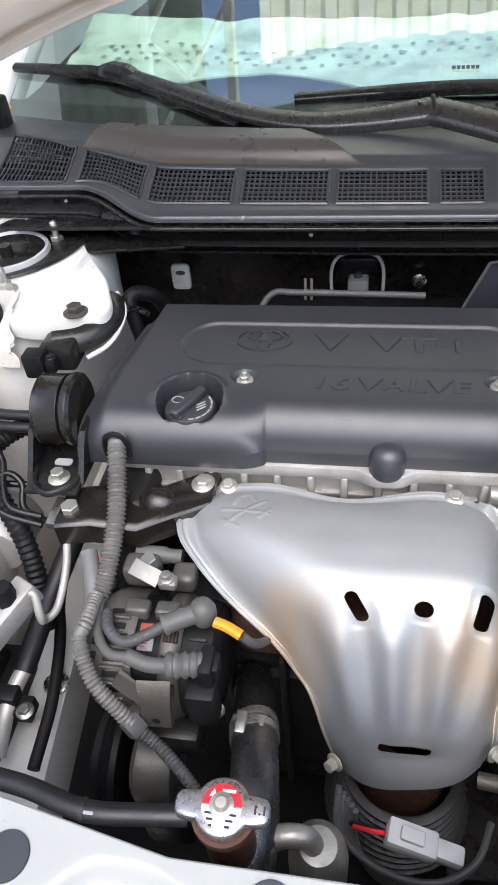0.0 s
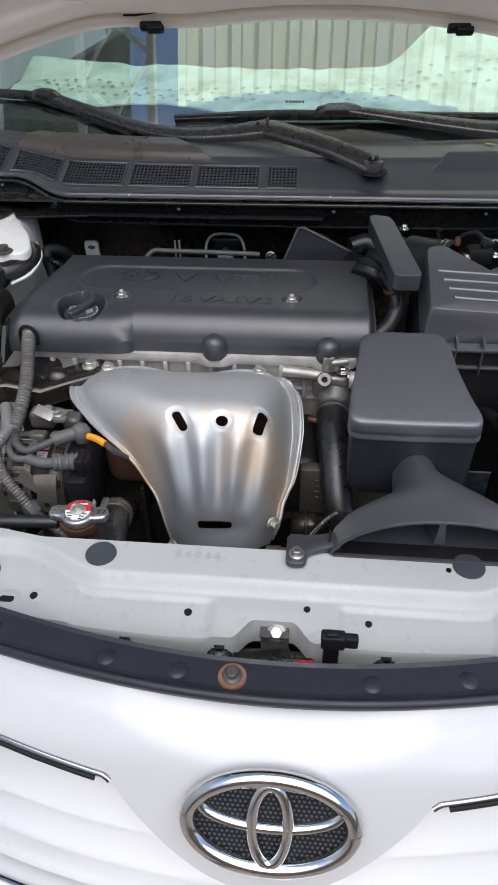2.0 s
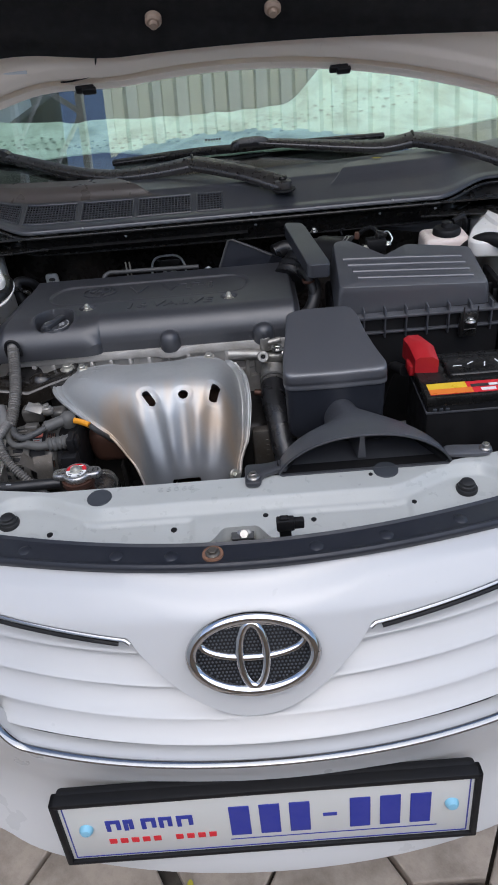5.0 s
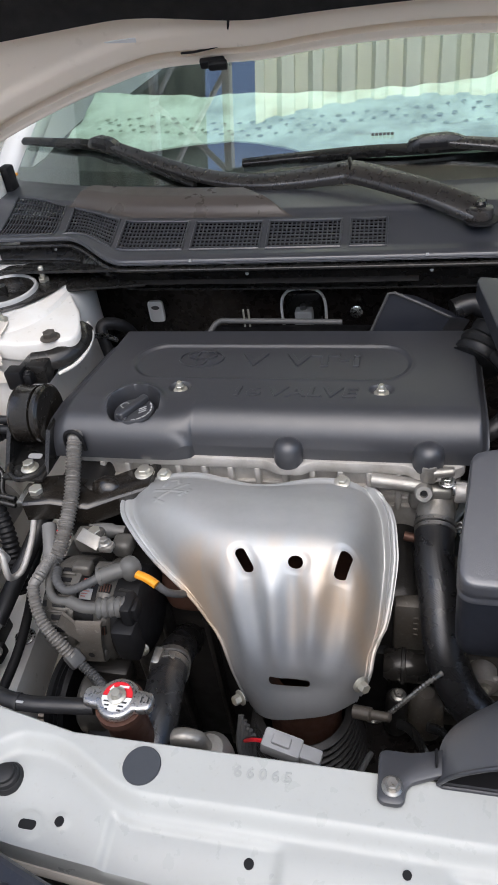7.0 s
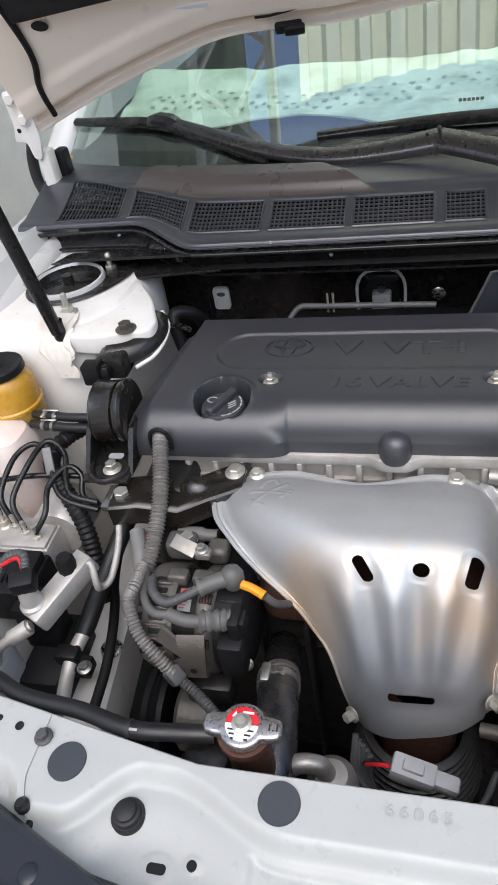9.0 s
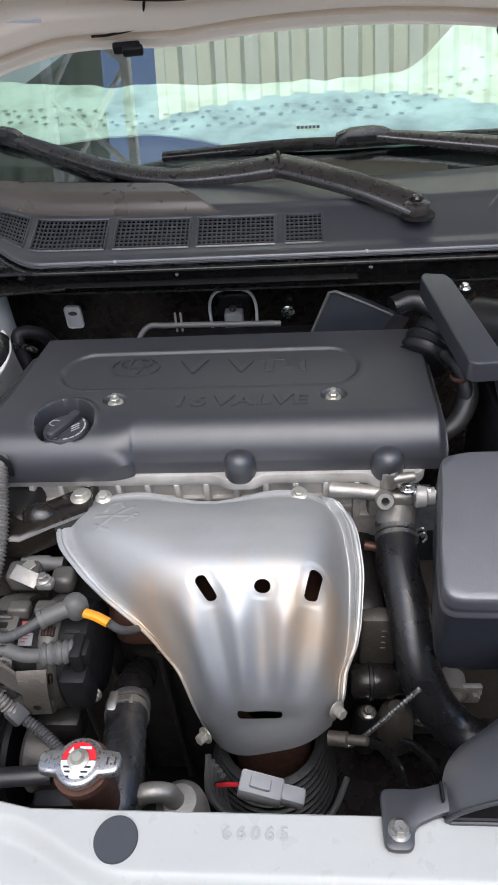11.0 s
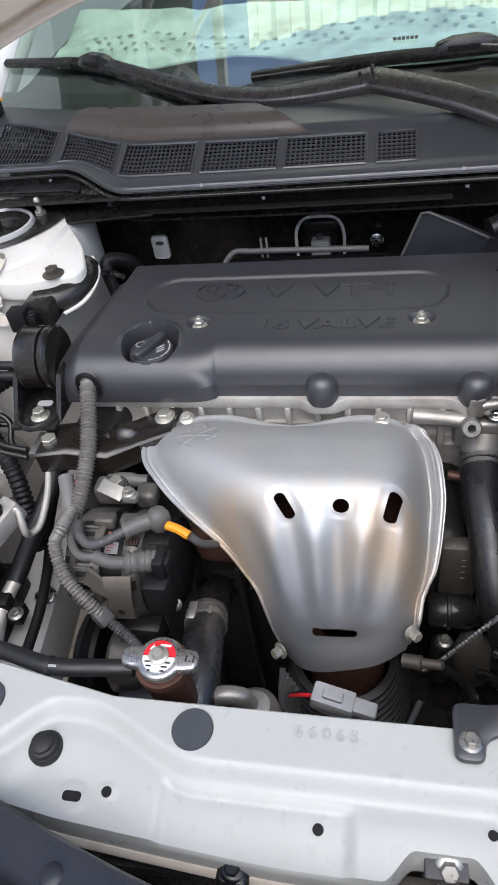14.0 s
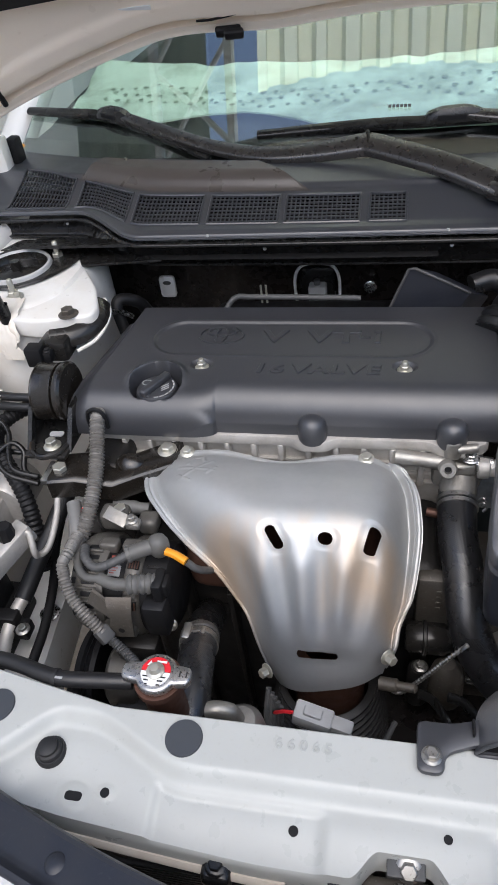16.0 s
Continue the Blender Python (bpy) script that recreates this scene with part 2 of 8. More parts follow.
def shield_material():
    """Pressed aluminised steel with straw-coloured heat tint in lengthwise streaks."""
    m = material("aluminised_shield", (0.47, 0.48, 0.48), 0.50, metal=0.58, spot=(0.40, 0.41, 0.41), spot_amount=0.5, spot_scale=18, grain=0.12, grain_scale=420, rough_vary=0.05)
    nt = m.node_tree
    b = nt.nodes["Principled BSDF"]
    src = b.inputs["Base Color"].links[0].from_socket
    co = nt.nodes.new("ShaderNodeTexCoord")
    mp = nt.nodes.new("ShaderNodeMapping")
    mp.inputs["Scale"].default_value = (22, 5, 3)
    n = nt.nodes.new("ShaderNodeTexNoise")
    n.inputs["Scale"].default_value, n.inputs["Detail"].default_value = 1.0, 5.0
    r = nt.nodes.new("ShaderNodeMapRange")
    r.inputs[1].default_value, r.inputs[2].default_value, r.inputs[4].default_value = 0.42, 0.60, 0.95
    mx = nt.nodes.new("ShaderNodeMix")
    mx.data_type = "RGBA"
    mx.inputs[7].default_value = (0.55, 0.44, 0.33, 1)
    nt.links.new(co.outputs["Object"], mp.inputs["Vector"])
    nt.links.new(mp.outputs[0], n.inputs["Vector"])
    nt.links.new(n.outputs[0], r.inputs[0])
    # the straw tint lies in a band across the front, and a bluer, duller one below it
    xyz = nt.nodes.new("ShaderNodeSeparateXYZ")
    band = nt.nodes.new("ShaderNodeValToRGB")
    rise = nt.nodes.new("ShaderNodeMapRange")
    rise.inputs[1].default_value, rise.inputs[2].default_value = -0.13, 0.0
    ramp = band.color_ramp.elements
    ramp[0].position, ramp[0].color = 0.22, (0.1, 0.1, 0.1, 1)
    ramp[1].position, ramp[1].color = 0.42, (1, 1, 1, 1)
    late = ramp.new(0.62)
    late.color = (1, 1, 1, 1)
    late = ramp.new(0.85)
    late.color = (0.05, 0.05, 0.05, 1)
    keep = nt.nodes.new("ShaderNodeMath")
    keep.operation = "MULTIPLY"
    nt.links.new(co.outputs["Object"], xyz.inputs[0])
    nt.links.new(xyz.outputs[1], rise.inputs[0])
    nt.links.new(rise.outputs[0], band.inputs[0])
    nt.links.new(band.outputs[0], keep.inputs[0])
    nt.links.new(r.outputs[0], keep.inputs[1])
    low = nt.nodes.new("ShaderNodeMapRange")
    low.inputs[1].default_value, low.inputs[2].default_value, low.inputs[3].default_value, low.inputs[4].default_value = 0.20, 0.50, 0.8, 0.0
    blue = nt.nodes.new("ShaderNodeMix")
    blue.data_type = "RGBA"
    blue.inputs[7].default_value = (0.25, 0.27, 0.30, 1)
    nt.links.new(rise.outputs[0], low.inputs[0])
    nt.links.new(low.outputs[0], blue.inputs[0])
    nt.links.new(src, blue.inputs[6])
    src = blue.outputs[2]
    nt.links.new(keep.outputs[0], mx.inputs[0])
    nt.links.new(src, mx.inputs[6])
    nt.links.new(mx.outputs[2], b.inputs["Base Color"])
    return m


def glass_material():
    m = bpy.data.materials.new("windscreen_glass")
    m.use_nodes = True
    b = m.node_tree.nodes["Principled BSDF"]
    b.inputs["Base Color"].default_value = (0.80, 0.93, 0.88, 1)
    b.inputs["Roughness"].default_value = 0.0
    b.inputs["IOR"].default_value = 2.35
    b.inputs["Transmission Weight"].default_value = 1.0
    return m


def canopy_material():
    """Translucent corrugated roof sheet that lets sunlight through."""
    m = bpy.data.materials.new("translucent_roof_sheet")
    m.use_nodes = True
    nt = m.node_tree
    nt.nodes.remove(nt.nodes["Principled BSDF"])
    co = nt.nodes.new("ShaderNodeTexCoord")
    n = nt.nodes.new("ShaderNodeTexNoise")
    n.inputs["Scale"].default_value, n.inputs["Detail"].default_value = 1.5, 6.0
    ramp = nt.nodes.new("ShaderNodeMix")
    ramp.data_type = "RGBA"
    ramp.inputs[6].default_value, ramp.inputs[7].default_value = (0.96, 0.96, 0.75, 1), (0.89, 0.925, 0.67, 1)
    nt.links.new(co.outputs["Object"], n.inputs["Vector"])
    nt.links.new(n.outputs[0], ramp.inputs[0])
    tr, df, mx = nt.nodes.new("ShaderNodeBsdfTranslucent"), nt.nodes.new("ShaderNodeBsdfDiffuse"), nt.nodes.new("ShaderNodeMixShader")
    nt.links.new(ramp.outputs[2], tr.inputs[0])
    nt.links.new(ramp.outputs[2], df.inputs[0])
    mx.inputs[0].default_value = 0.08
    nt.links.new(tr.outputs[0], mx.inputs[1])
    nt.links.new(df.outputs[0], mx.inputs[2])
    nt.links.new(mx.outputs[0], nt.nodes["Material Output"].inputs[0])
    return m


shield_metal, glass, canopy_sheet = shield_material(), glass_material(), canopy_material()


# ---- mesh helpers ----
ORIGIN = {}


def thing(name, at, label, category, group="", kind=""):
    """A top-level thing: an Empty at its base, which carries the tags."""
    ob = new(name)
    ob.location = at
    ob.empty_display_size = 0.02
    ORIGIN[ob] = Vector(at)
    return tagged(ob, label, category, group, kind)


def part(name, bm, mat, parent, label="", smooth=True, kind=""):
    """One mesh object in world coordinates, linked under a thing or a part."""
    base = ORIGIN.get(parent, Vector((0, 0, 0)))
    bm.transform(Matrix.Translation(-base))
    me = bpy.data.meshes.new(name)
    bm.normal_update()
    bm.to_mesh(me)
    bm.free()
    me.materials.append(mat)
    if smooth:
        me.shade_smooth()
        me.set_sharp_from_angle(angle=radians(38))
    ob = new(name, me)
    ob.parent = parent
    ORIGIN[ob] = base
    return tagged(ob, label, kind=kind)


def single(name, bm, mat, label, category, group="", kind="", at=(0, 0, 0)):
    """A thing that is one mesh."""
    bm.transform(Matrix.Translation(-Vector(at)))
    me = bpy.data.meshes.new(name)
    bm.to_mesh(me)
    bm.free()
    me.materials.append(mat)
    me.shade_smooth()
    me.set_sharp_from_angle(angle=radians(38))
    ob = new(name, me)
    ob.location = at
    ORIGIN[ob] = Vector(at)
    return tagged(ob, label, category, group, kind)


def join(*bms):
    out = bms[0]
    for b in bms[1:]:
        me = bpy.data.meshes.new("joined")
        b.to_mesh(me)
        b.free()
        out.from_mesh(me)
        bpy.data.meshes.remove(me)
    return out


def turned(bm, m):
    bm.transform(m)
    return bm


def box(x0, x1, y0, y1, z0, z1, r=0.003, seg=2, taper=0.0):
    """A box with rounded edges; taper draws its foot in."""
    bm = bmesh.new()
    bmesh.ops.create_cube(bm, size=1)
    for v in bm.verts:
        k = taper if v.co.z < 0 else 0
        cx, cy = (x0 + x1) / 2, (y0 + y1) / 2
        v.co = Vector((cx + v.co.x * (x1 - x0 - 2 * k), cy + v.co.y * (y1 - y0 - 2 * k), z0 + (v.co.z + 0.5) * (z1 - z0)))
    if r:
        bmesh.ops.bevel(bm, geom=bm.edges[:], offset=r, segments=seg, affect="EDGES", profile=0.5)
    return bm


def prism(poly, z0, z1, r=0.003, seg=2, top=1.0):
    """A plan outline drawn up from z0 to z1, its upper and lower edges rounded."""
    bm = bmesh.new()
    c = sum((Vector(p) for p in poly), Vector((0, 0))) / len(poly)
    lo = [bm.verts.new((*p, z0)) for p in poly]
    hi = [bm.verts.new((c[0] + (p[0] - c[0]) * top, c[1] + (p[1] - c[1]) * top, z1)) for p in poly]
    n = len(poly)
    bm.faces.new(hi)
    bm.faces.new(lo[::-1])
    for i in range(n):
        bm.faces.new((lo[i], lo[(i + 1) % n], hi[(i + 1) % n], hi[i]))
    bmesh.ops.recalc_face_normals(bm, faces=bm.faces[:])
    if r:
        ed = [e for e in bm.edges if abs(e.verts[0].co.z - e.verts[1].co.z) < 1e-6]
        bmesh.ops.bevel(bm, geom=ed, offset=r, segments=seg, affect="EDGES", profile=0.5)
    return bm


def round_poly(poly, r, n=5):
    """The outline with its corners rounded."""
    out = []
    for i, p in enumerate(poly):
        p, a, b = Vector(p), Vector(poly[i - 1]), Vector(poly[(i + 1) % len(poly)])
        da, db = min(r, (a - p).length * 0.48), min(r, (b - p).length * 0.48)
        s, e = p + (a - p).normalized() * da, p + (b - p).normalized() * db
        for k in range(n + 1):
            t = k / n
            out.append(tuple((1 - t) ** 2 * s + 2 * t * (1 - t) * p + t * t * e))
    return out


def ellipse(cx, cy, a, b, n=40):
    return [(cx + a * math.cos(2 * math.pi * i / n), cy + b * math.sin(2 * math.pi * i / n)) for i in range(n)]


def lathe(profile, seg=28, at=(0, 0, 0), axis="z"):
    """A solid turned about an axis from (radius, height) pairs."""
    bm = bmesh.new()
    rings = []
    for r, z in profile:
        if r < 1e-6:
            rings.append([bm.verts.new((0, 0, z))])
        else:
            rings.append([bm.verts.new((r * math.cos(2 * math.pi * i / seg), r * math.sin(2 * math.pi * i / seg), z)) for i in range(seg)])
    for a, b in zip(rings, rings[1:]):
        for i in range(seg):
            j = (i + 1) % seg
            if len(a) == 1 and len(b) == 1:
                continue
            if len(a) == 1:
                bm.faces.new((a[0], b[i], b[j]))
            elif len(b) == 1:
                bm.faces.new((a[i], a[j], b[0]))
            else:
                bm.faces.new((a[i], a[j], b[j], b[i]))
    bmesh.ops.recalc_face_normals(bm, faces=bm.faces[:])
    turn = {"z": Matrix(), "x": pose(0, 0, 0, 0, 90, 0), "y": pose(0, 0, 0, -90, 0, 0)}[axis]
    return turned(bm, Matrix.Translation(at) @ turn)


def spline(pts, n=8):
    """Points along a smooth line through pts."""
    P = [Vector(p) for p in pts]
    P = [2 * P[0] - P[1], *P, 2 * P[-1] - P[-2]]
    out = []
    for i in range(1, len(P) - 2):
        a, b, c, d = P[i - 1:i + 3]
        for k in range(n):
            t = k / n
            out.append(0.5 * ((2 * b) + (c - a) * t + (2 * a - 5 * b + 4 * c - d) * t * t + (3 * b - a - 3 * c + d) * t ** 3))
    out.append(P[-2])
    return out


def tube(pts, r, seg=12, n=8, rib=0.0, pitch=0.006, smooth=True, flat=1.0):
    """A pipe along a line; rib gives it the rings of a corrugated sleeve."""
    line = spline(pts, n) if smooth else [Vector(p) for p in pts]
    if rib:
        fine, run = [line[0]], 0.0
        for a, b in zip(line, line[1:]):
            k = max(1, int((b - a).length / (pitch / 4)))
            fine += [a.lerp(b, (i + 1) / k) for i in range(k)]
        line = fine
    bm = bmesh.new()
    rings, up, run = [], None, 0.0
    for i, p in enumerate(line):
        d = (line[min(i + 1, len(line) - 1)] - line[max(i - 1, 0)]).normalized()
        if up is None:
            up = d.orthogonal().normalized()
        up = (up - d * up.dot(d)).normalized()
        side = d.cross(up)
        if i:
            run += (p - line[i - 1]).length
        k = r + (rib * math.sin(2 * math.pi * run / pitch) if rib else 0)
        rings.append([bm.verts.new(p + up * math.cos(2 * math.pi * j / seg) * k + side * math.sin(2 * math.pi * j / seg) * k * flat) for j in range(seg)])
    for a, b in zip(rings, rings[1:]):
        for j in range(seg):
            bm.faces.new((a[j], a[(j + 1) % seg], b[(j + 1) % seg], b[j]))
    bm.faces.new(rings[0][::-1])
    bm.faces.new(rings[-1])
    bmesh.ops.recalc_face_normals(bm, faces=bm.faces[:])
    return bm


def bar_along(pts, widths, heights, n=10):
    """A flat-bottomed bar with chamfered upper edges along a smooth line; half-widths and heights are read along it."""
    line = spline(pts, n)
    rings = []
    for i, p in enumerate(line):
        d = (line[min(i + 1, len(line) - 1)] - line[max(i - 1, 0)]).normalized()
        side = d.cross(Vector((0, -0.5, 0.866))).normalized()
        up = side.cross(d).normalized()
        t = i / (len(line) - 1)
        w, h = lerp_table(t, widths), lerp_table(t, heights)
        rings.append([tuple(p + side * (w * a) + up * (h * b)) for a, b in ((-1, 0), (-1, 0.55), (-0.93, 0.8), (-0.7, 1), (0, 1.06), (0.7, 1), (0.93, 0.8), (1, 0.55), (1, 0))])
    return loft(rings)


def sheet(f, nu, nv, thick=0.0, skip=None, push=None):
    """A surface f(u, v), u and v from 0 to 1; thick gives it a back."""
    bm = bmesh.new()
    g = [[bm.verts.new(f(i / nu, j / nv)) for j in range(nv + 1)] for i in range(nu + 1)]
    for i in range(nu):
        for j in range(nv):
            if not (skip and skip((i + 0.5) / nu, (j + 0.5) / nv)):
                bm.faces.new((g[i][j], g[i + 1][j], g[i + 1][j + 1], g[i][j + 1]))
    if thick:
        bm.normal_update()
        front, back = bm.faces[:], {v: bm.verts.new(v.co + (push or v.normal * -thick)) for v in bm.verts[:] if v.link_faces}
        rim = [(lp.vert, lp.link_loop_next.vert) for f in front for lp in f.loops if lp.edge.is_boundary]
        for f in front:
            bm.faces.new([back[v] for v in reversed(f.verts)])
        for a, b in rim:
            bm.faces.new((b, a, back[a], back[b]))
    loose = [v for v in bm.verts if not v.link_faces]
    bmesh.ops.delete(bm, geom=loose, context="VERTS")
    return bm


def loft(rings, close=True):
    """A skin over rings with the same number of points."""
    bm = bmesh.new()
    R = [[bm.verts.new(p) for p in ring] for ring in rings]
    n = len(R[0])
    for a, b in zip(R, R[1:]):
        for j in range(n):
            bm.faces.new((a[j], a[(j + 1) % n], b[(j + 1) % n], b[j]))
    if close:
        bm.faces.new(R[0][::-1])
        bm.faces.new(R[-1])
    bmesh.ops.recalc_face_normals(bm, faces=bm.faces[:])
    return bm


def bolt(at, r=0.007, h=0.006, m=None):
    """A hexagon head on a flanged washer, pointing up unless turned."""
    flange = lathe([(0, 0), (r * 1.55, 0), (r * 1.55, 0.0012), (r * 1.2, 0.0028), (0, 0.0028)], 20)
    head = prism([(r * math.cos(math.pi * i / 3), r * math.sin(math.pi * i / 3)) for i in range(6)], 0.002, 0.002 + h, 0.0008, 1)
    return turned(join(flange, head), Matrix.Translation(at) @ (m or Matrix()))


def lettering(text, width, height, depth=0.0012, lean=0.0, space=1.0):
    """Raised characters of the given overall size, centred on the origin and lying flat."""
    cu = bpy.data.curves.new("lettering", "FONT")
    cu.body, cu.extrude, cu.shear = text, 0.04, lean
    cu.bevel_depth, cu.bevel_resolution, cu.space_character = 0.03, 1, space
    tmp = bpy.data.objects.new("lettering", cu)
    me = bpy.data.meshes.new_from_object(tmp)
    bm = bmesh.new()
    bm.from_mesh(me)
    bpy.data.objects.remove(tmp)
    bpy.data.curves.remove(cu)
    bpy.data.meshes.remove(me)
    xs, ys = [v.co.x for v in bm.verts], [v.co.y for v in bm.verts]
    sx, sy = width / (max(xs) - min(xs)), height / (max(ys) - min(ys))
    cx, cy = (max(xs) + min(xs)) / 2, (max(ys) + min(ys)) / 2
    for v in bm.verts:
        v.co = Vector(((v.co.x - cx) * sx, (v.co.y - cy) * sy, v.co.z / 0.14 * depth))
    return bm


def lerp_table(t, table):
    """Smooth reading of a short table of (t, value)."""
    if t <= table[0][0]:
        return table[0][1]
    for (a, va), (b, vb) in zip(table, table[1:]):
        if t <= b:
            k = (t - a) / (b - a)
            return va + (vb - va) * k
    return table[-1][1]


CURVES = {}


def smooth_table(t, table, w=0.05):
    """The table read with its corners rounded over a width of w either side."""
    key = (round(t, 6), id(table), w)
    if key not in CURVES:
        CURVES[key] = sum((9 - abs(k)) * lerp_table(t + w * k / 8, table) for k in range(-8, 9)) / 81
    return CURVES[key]


def ease(a, b, x):
    k = min(1, max(0, (x - a) / (b - a)))
    return k * k * (3 - 2 * k)


# ---- ground and canopy ----
bm = bmesh.new()
bmesh.ops.create_grid(bm, x_segments=8, y_segments=8, size=60)
ground = single("ground", turned(bm, Matrix.Translation((0, 0, -0.03))), soil, "dark soil under and round the paving", "ground", kind="structure")
pavement = thing("pavement", (0, 0, -0.03), "grey hexagonal concrete pavers with open dark joints", "paving", kind="structure")

# roof over the car: translucent sheets on a white steel frame
canopy = thing("canopy", (1.2, 2.6, 3.2), "translucent corrugated roof on white steel trusses", "canopy roof", kind="structure")


def roof_wave(u, v):
    x = -0.93 + 4.78 * u
    return Vector((x, 1.62 + 4.2 * v, 3.05 + 0.10 * v + 0.022 * (1 if math.sin(x * 2 * math.pi / 0.19) > 0 else -1)))


part("roof_sheet", sheet(roof_wave, 240, 3), canopy_sheet, canopy, "corrugated translucent sheet", smooth=False)
part("side_roof", sheet(lambda u, v: Vector((-3.2 + 1.87 * u, 1.2 + 4.6 * v, 3.15 + 0.1 * v + 0.02 * math.sin(60 * u))), 60, 4, 0.004), roof_green, canopy, "grey-green painted steel roof sheet")
for y in (3.4, 4.9):
    part("purlin", box(-2.9, 3.9, y - 0.03, y + 0.03, 2.93, 2.99, 0.004), truss_white, canopy)
for x in (-1.05, -1.6):
    part("truss_chord", box(x - 0.025, x + 0.025, 1.3, 5.6, 2.86, 2.92, 0.004), truss_white, canopy)
for k in range(7):
    a, b = Vector((-1.05, 1.35 + 0.55 * k, 2.89)), Vector((-1.6, 1.35 + 0.55 * (k + 1), 2.89))
    part("truss_brace", tube([a, b], 0.018, 8, 1, smooth=False), truss_white, canopy)
    part("truss_brace", tube([a + Vector((0, 0.55, 0)), b - Vector((0, 0.55, 0))], 0.018, 8, 1, smooth=False), truss_white, canopy)
for x, y in ((-2.85, 3.4), (-2.85, 4.9), (3.85, 3.4), (3.85, 4.9)):
    part("post", box(x - 0.05, x + 0.05, y - 0.05, y + 0.05, -0.03, 2.95, 0.006), truss_white, canopy)

wall = single("wall_west", box(-2.25, -2.1, -6.0, 7.0, -0.03, 2.6, 0.005), plaster, "pale plastered boundary wall beside the car", "wall", kind="structure")

# unseen wall, added to give the engine parts brown reflections
single("unseen_wall_south", box(-2.1, 6.5, -5.15, -5.0, -0.03, 3.0, 0.005), brick_brown, "unseen plain brown wall added for warm reflections", "wall", kind="structure")

# ---- the car's body ----
CX = 0.01
car = thing("car_body", (CX, 1.0, 0.0), "white saloon car, front end with its hood open", "car")


def bow(x):
    """How far the nose falls back towards the sides."""
    x = abs(x - CX)
    return 0.40 * x * x + 0.35 * x ** 4


NOSE = [(0.36, -0.285), (0.40, -0.306), (0.44, -0.288), (0.48, -0.270), (0.52, -0.262), (0.57, -0.264), (0.60, -0.270), (0.625, -0.272), (0.66, -0.262), (0.70, -0.243),
        (0.745, -0.222), (0.785, -0.199), (0.805, -0.182), (0.818, -0.164), (0.823, -0.150)]


def nose_y(z, x):
    a = (x - CX) ** 2
    return smooth_table(z, NOSE, 0.012) + bow(x) + (0.003 + 0.22 * a - 1.05 * a * a) * ease(0.775, 0.815, z)


def nose_low(x):
    """Lower rim of the nose panel: a rounded tongue in the middle, wings at the sides."""
    a = abs(x - CX)
    wing = min(0.7655 + 0.09 * min(0.3, max(0, a - 0.13)), strip_z(x) - 0.010 - 0.012 * ease(0.37, 0.43, a))
    return wing - 0.0865 * (1 - (a / 0.139) ** 2.0) if a < 0.139 else wing


def chrome_z(x):
    a = abs(x - CX)
    return min(0.77, 0.612 + 0.20 * max(0, a - 0.12) ** 2 + 20 * max(0, a - 0.285) ** 2)


def strip_z(x):
    return 0.826 - 0.15 * (x - CX) ** 2


def strip_front(x):
    a = (x - CX) ** 2
    return -0.161 + 0.62 * a - 0.7 * a * a


def strip_rear(x):
    a = (x - CX) ** 2
    return -0.118 + 0.66 * a - 0.5 * a * a


def nose_panel(u, v):
    x = CX - 0.74 + 1.48 * u
    top, low = strip_z(x) - 0.004, nose_low(x)
    if v > 0.9:
        k = (v - 0.9) / 0.1
        return Vector((x, nose_y(low, x) + 0.034 * k, low - 0.003 * k))
    z = top + (low - top) * v / 0.9
    y = nose_y(z, x)
    return Vector((x, y + max(0, strip_front(x) + 0.006 - y) * ease(0.30, 0.0, v) ** 2, z))


bumper = part("bumper_cover", sheet(nose_panel, 592, 30), white_paint, car, "white painted nose and bumper")


def lower_panel(u, v):
    x = CX - 0.74 + 1.48 * u
    top = chrome_z(x) - 0.004
    if v < 0.06:
        return Vector((x, nose_y(top, x) + 0.025 * (1 - v / 0.06), top + 0.002))
    k = (v - 0.06) / 0.94
    z = top + (0.375 - top) * k
    return Vector((x, nose_y(z, x) + (0.12 * ease(0.9, 1.0, k)), z))


part("bumper_lower", sheet(lower_panel, 110, 30), white_paint, bumper)


def slat_band(z0, z1, depth):
    """One louvre of the grille: a rounded white blade that leans forward at its foot."""
    def f(u, v):
        x = CX - 0.375 + 0.75 * u
        lift = 0.10 * (x - CX) ** 2 + 0.9 * max(0, abs(x - CX) - 0.3) ** 2
        k = lerp_table(v, ((0, 1.0), (0.08, 1.06), (0.62, 0.22), (0.74, 0.06), (0.82, 0.0), (0.9, 0.04), (1, 0.16)))
        out = lerp_table(v, ((0, -0.024), (0.08, -0.006), (0.62, 0.024), (0.74, 0.0315), (0.82, 0.0295), (0.9, 0.012), (1, -0.020)))
        zz = z0 + lift + (z1 - z0) * k
        return Vector((x, nose_y(zz, x) + depth - out, zz))
    return sheet(f, 90, 28)


for k in range(4):
    z0 = 0.622 + 0.0375 * k
    part("grille_slat", slat_band(z0, z0 + 0.0295, 0.048), white_paint, bumper, "white painted grille louvre")
part("grille_backing", sheet(lambda u, v: Vector((CX - 0.7 + 1.4 * u, nose_y(0.60 + 0.165 * v, CX - 0.7 + 1.4 * u) + 0.07, 0.60 + 0.165 * v)), 40, 6), grey_plastic, bumper)


def chrome_line(f, a, b, r, n=40):
    pts = []
    for i in range(n + 1):
        x = a + (b - a) * i / n
        z = f(x)
        pts.append((x, nose_y(z, x) - 0.001, z))
    return tube(pts, r, 8, 2, flat=0.6)


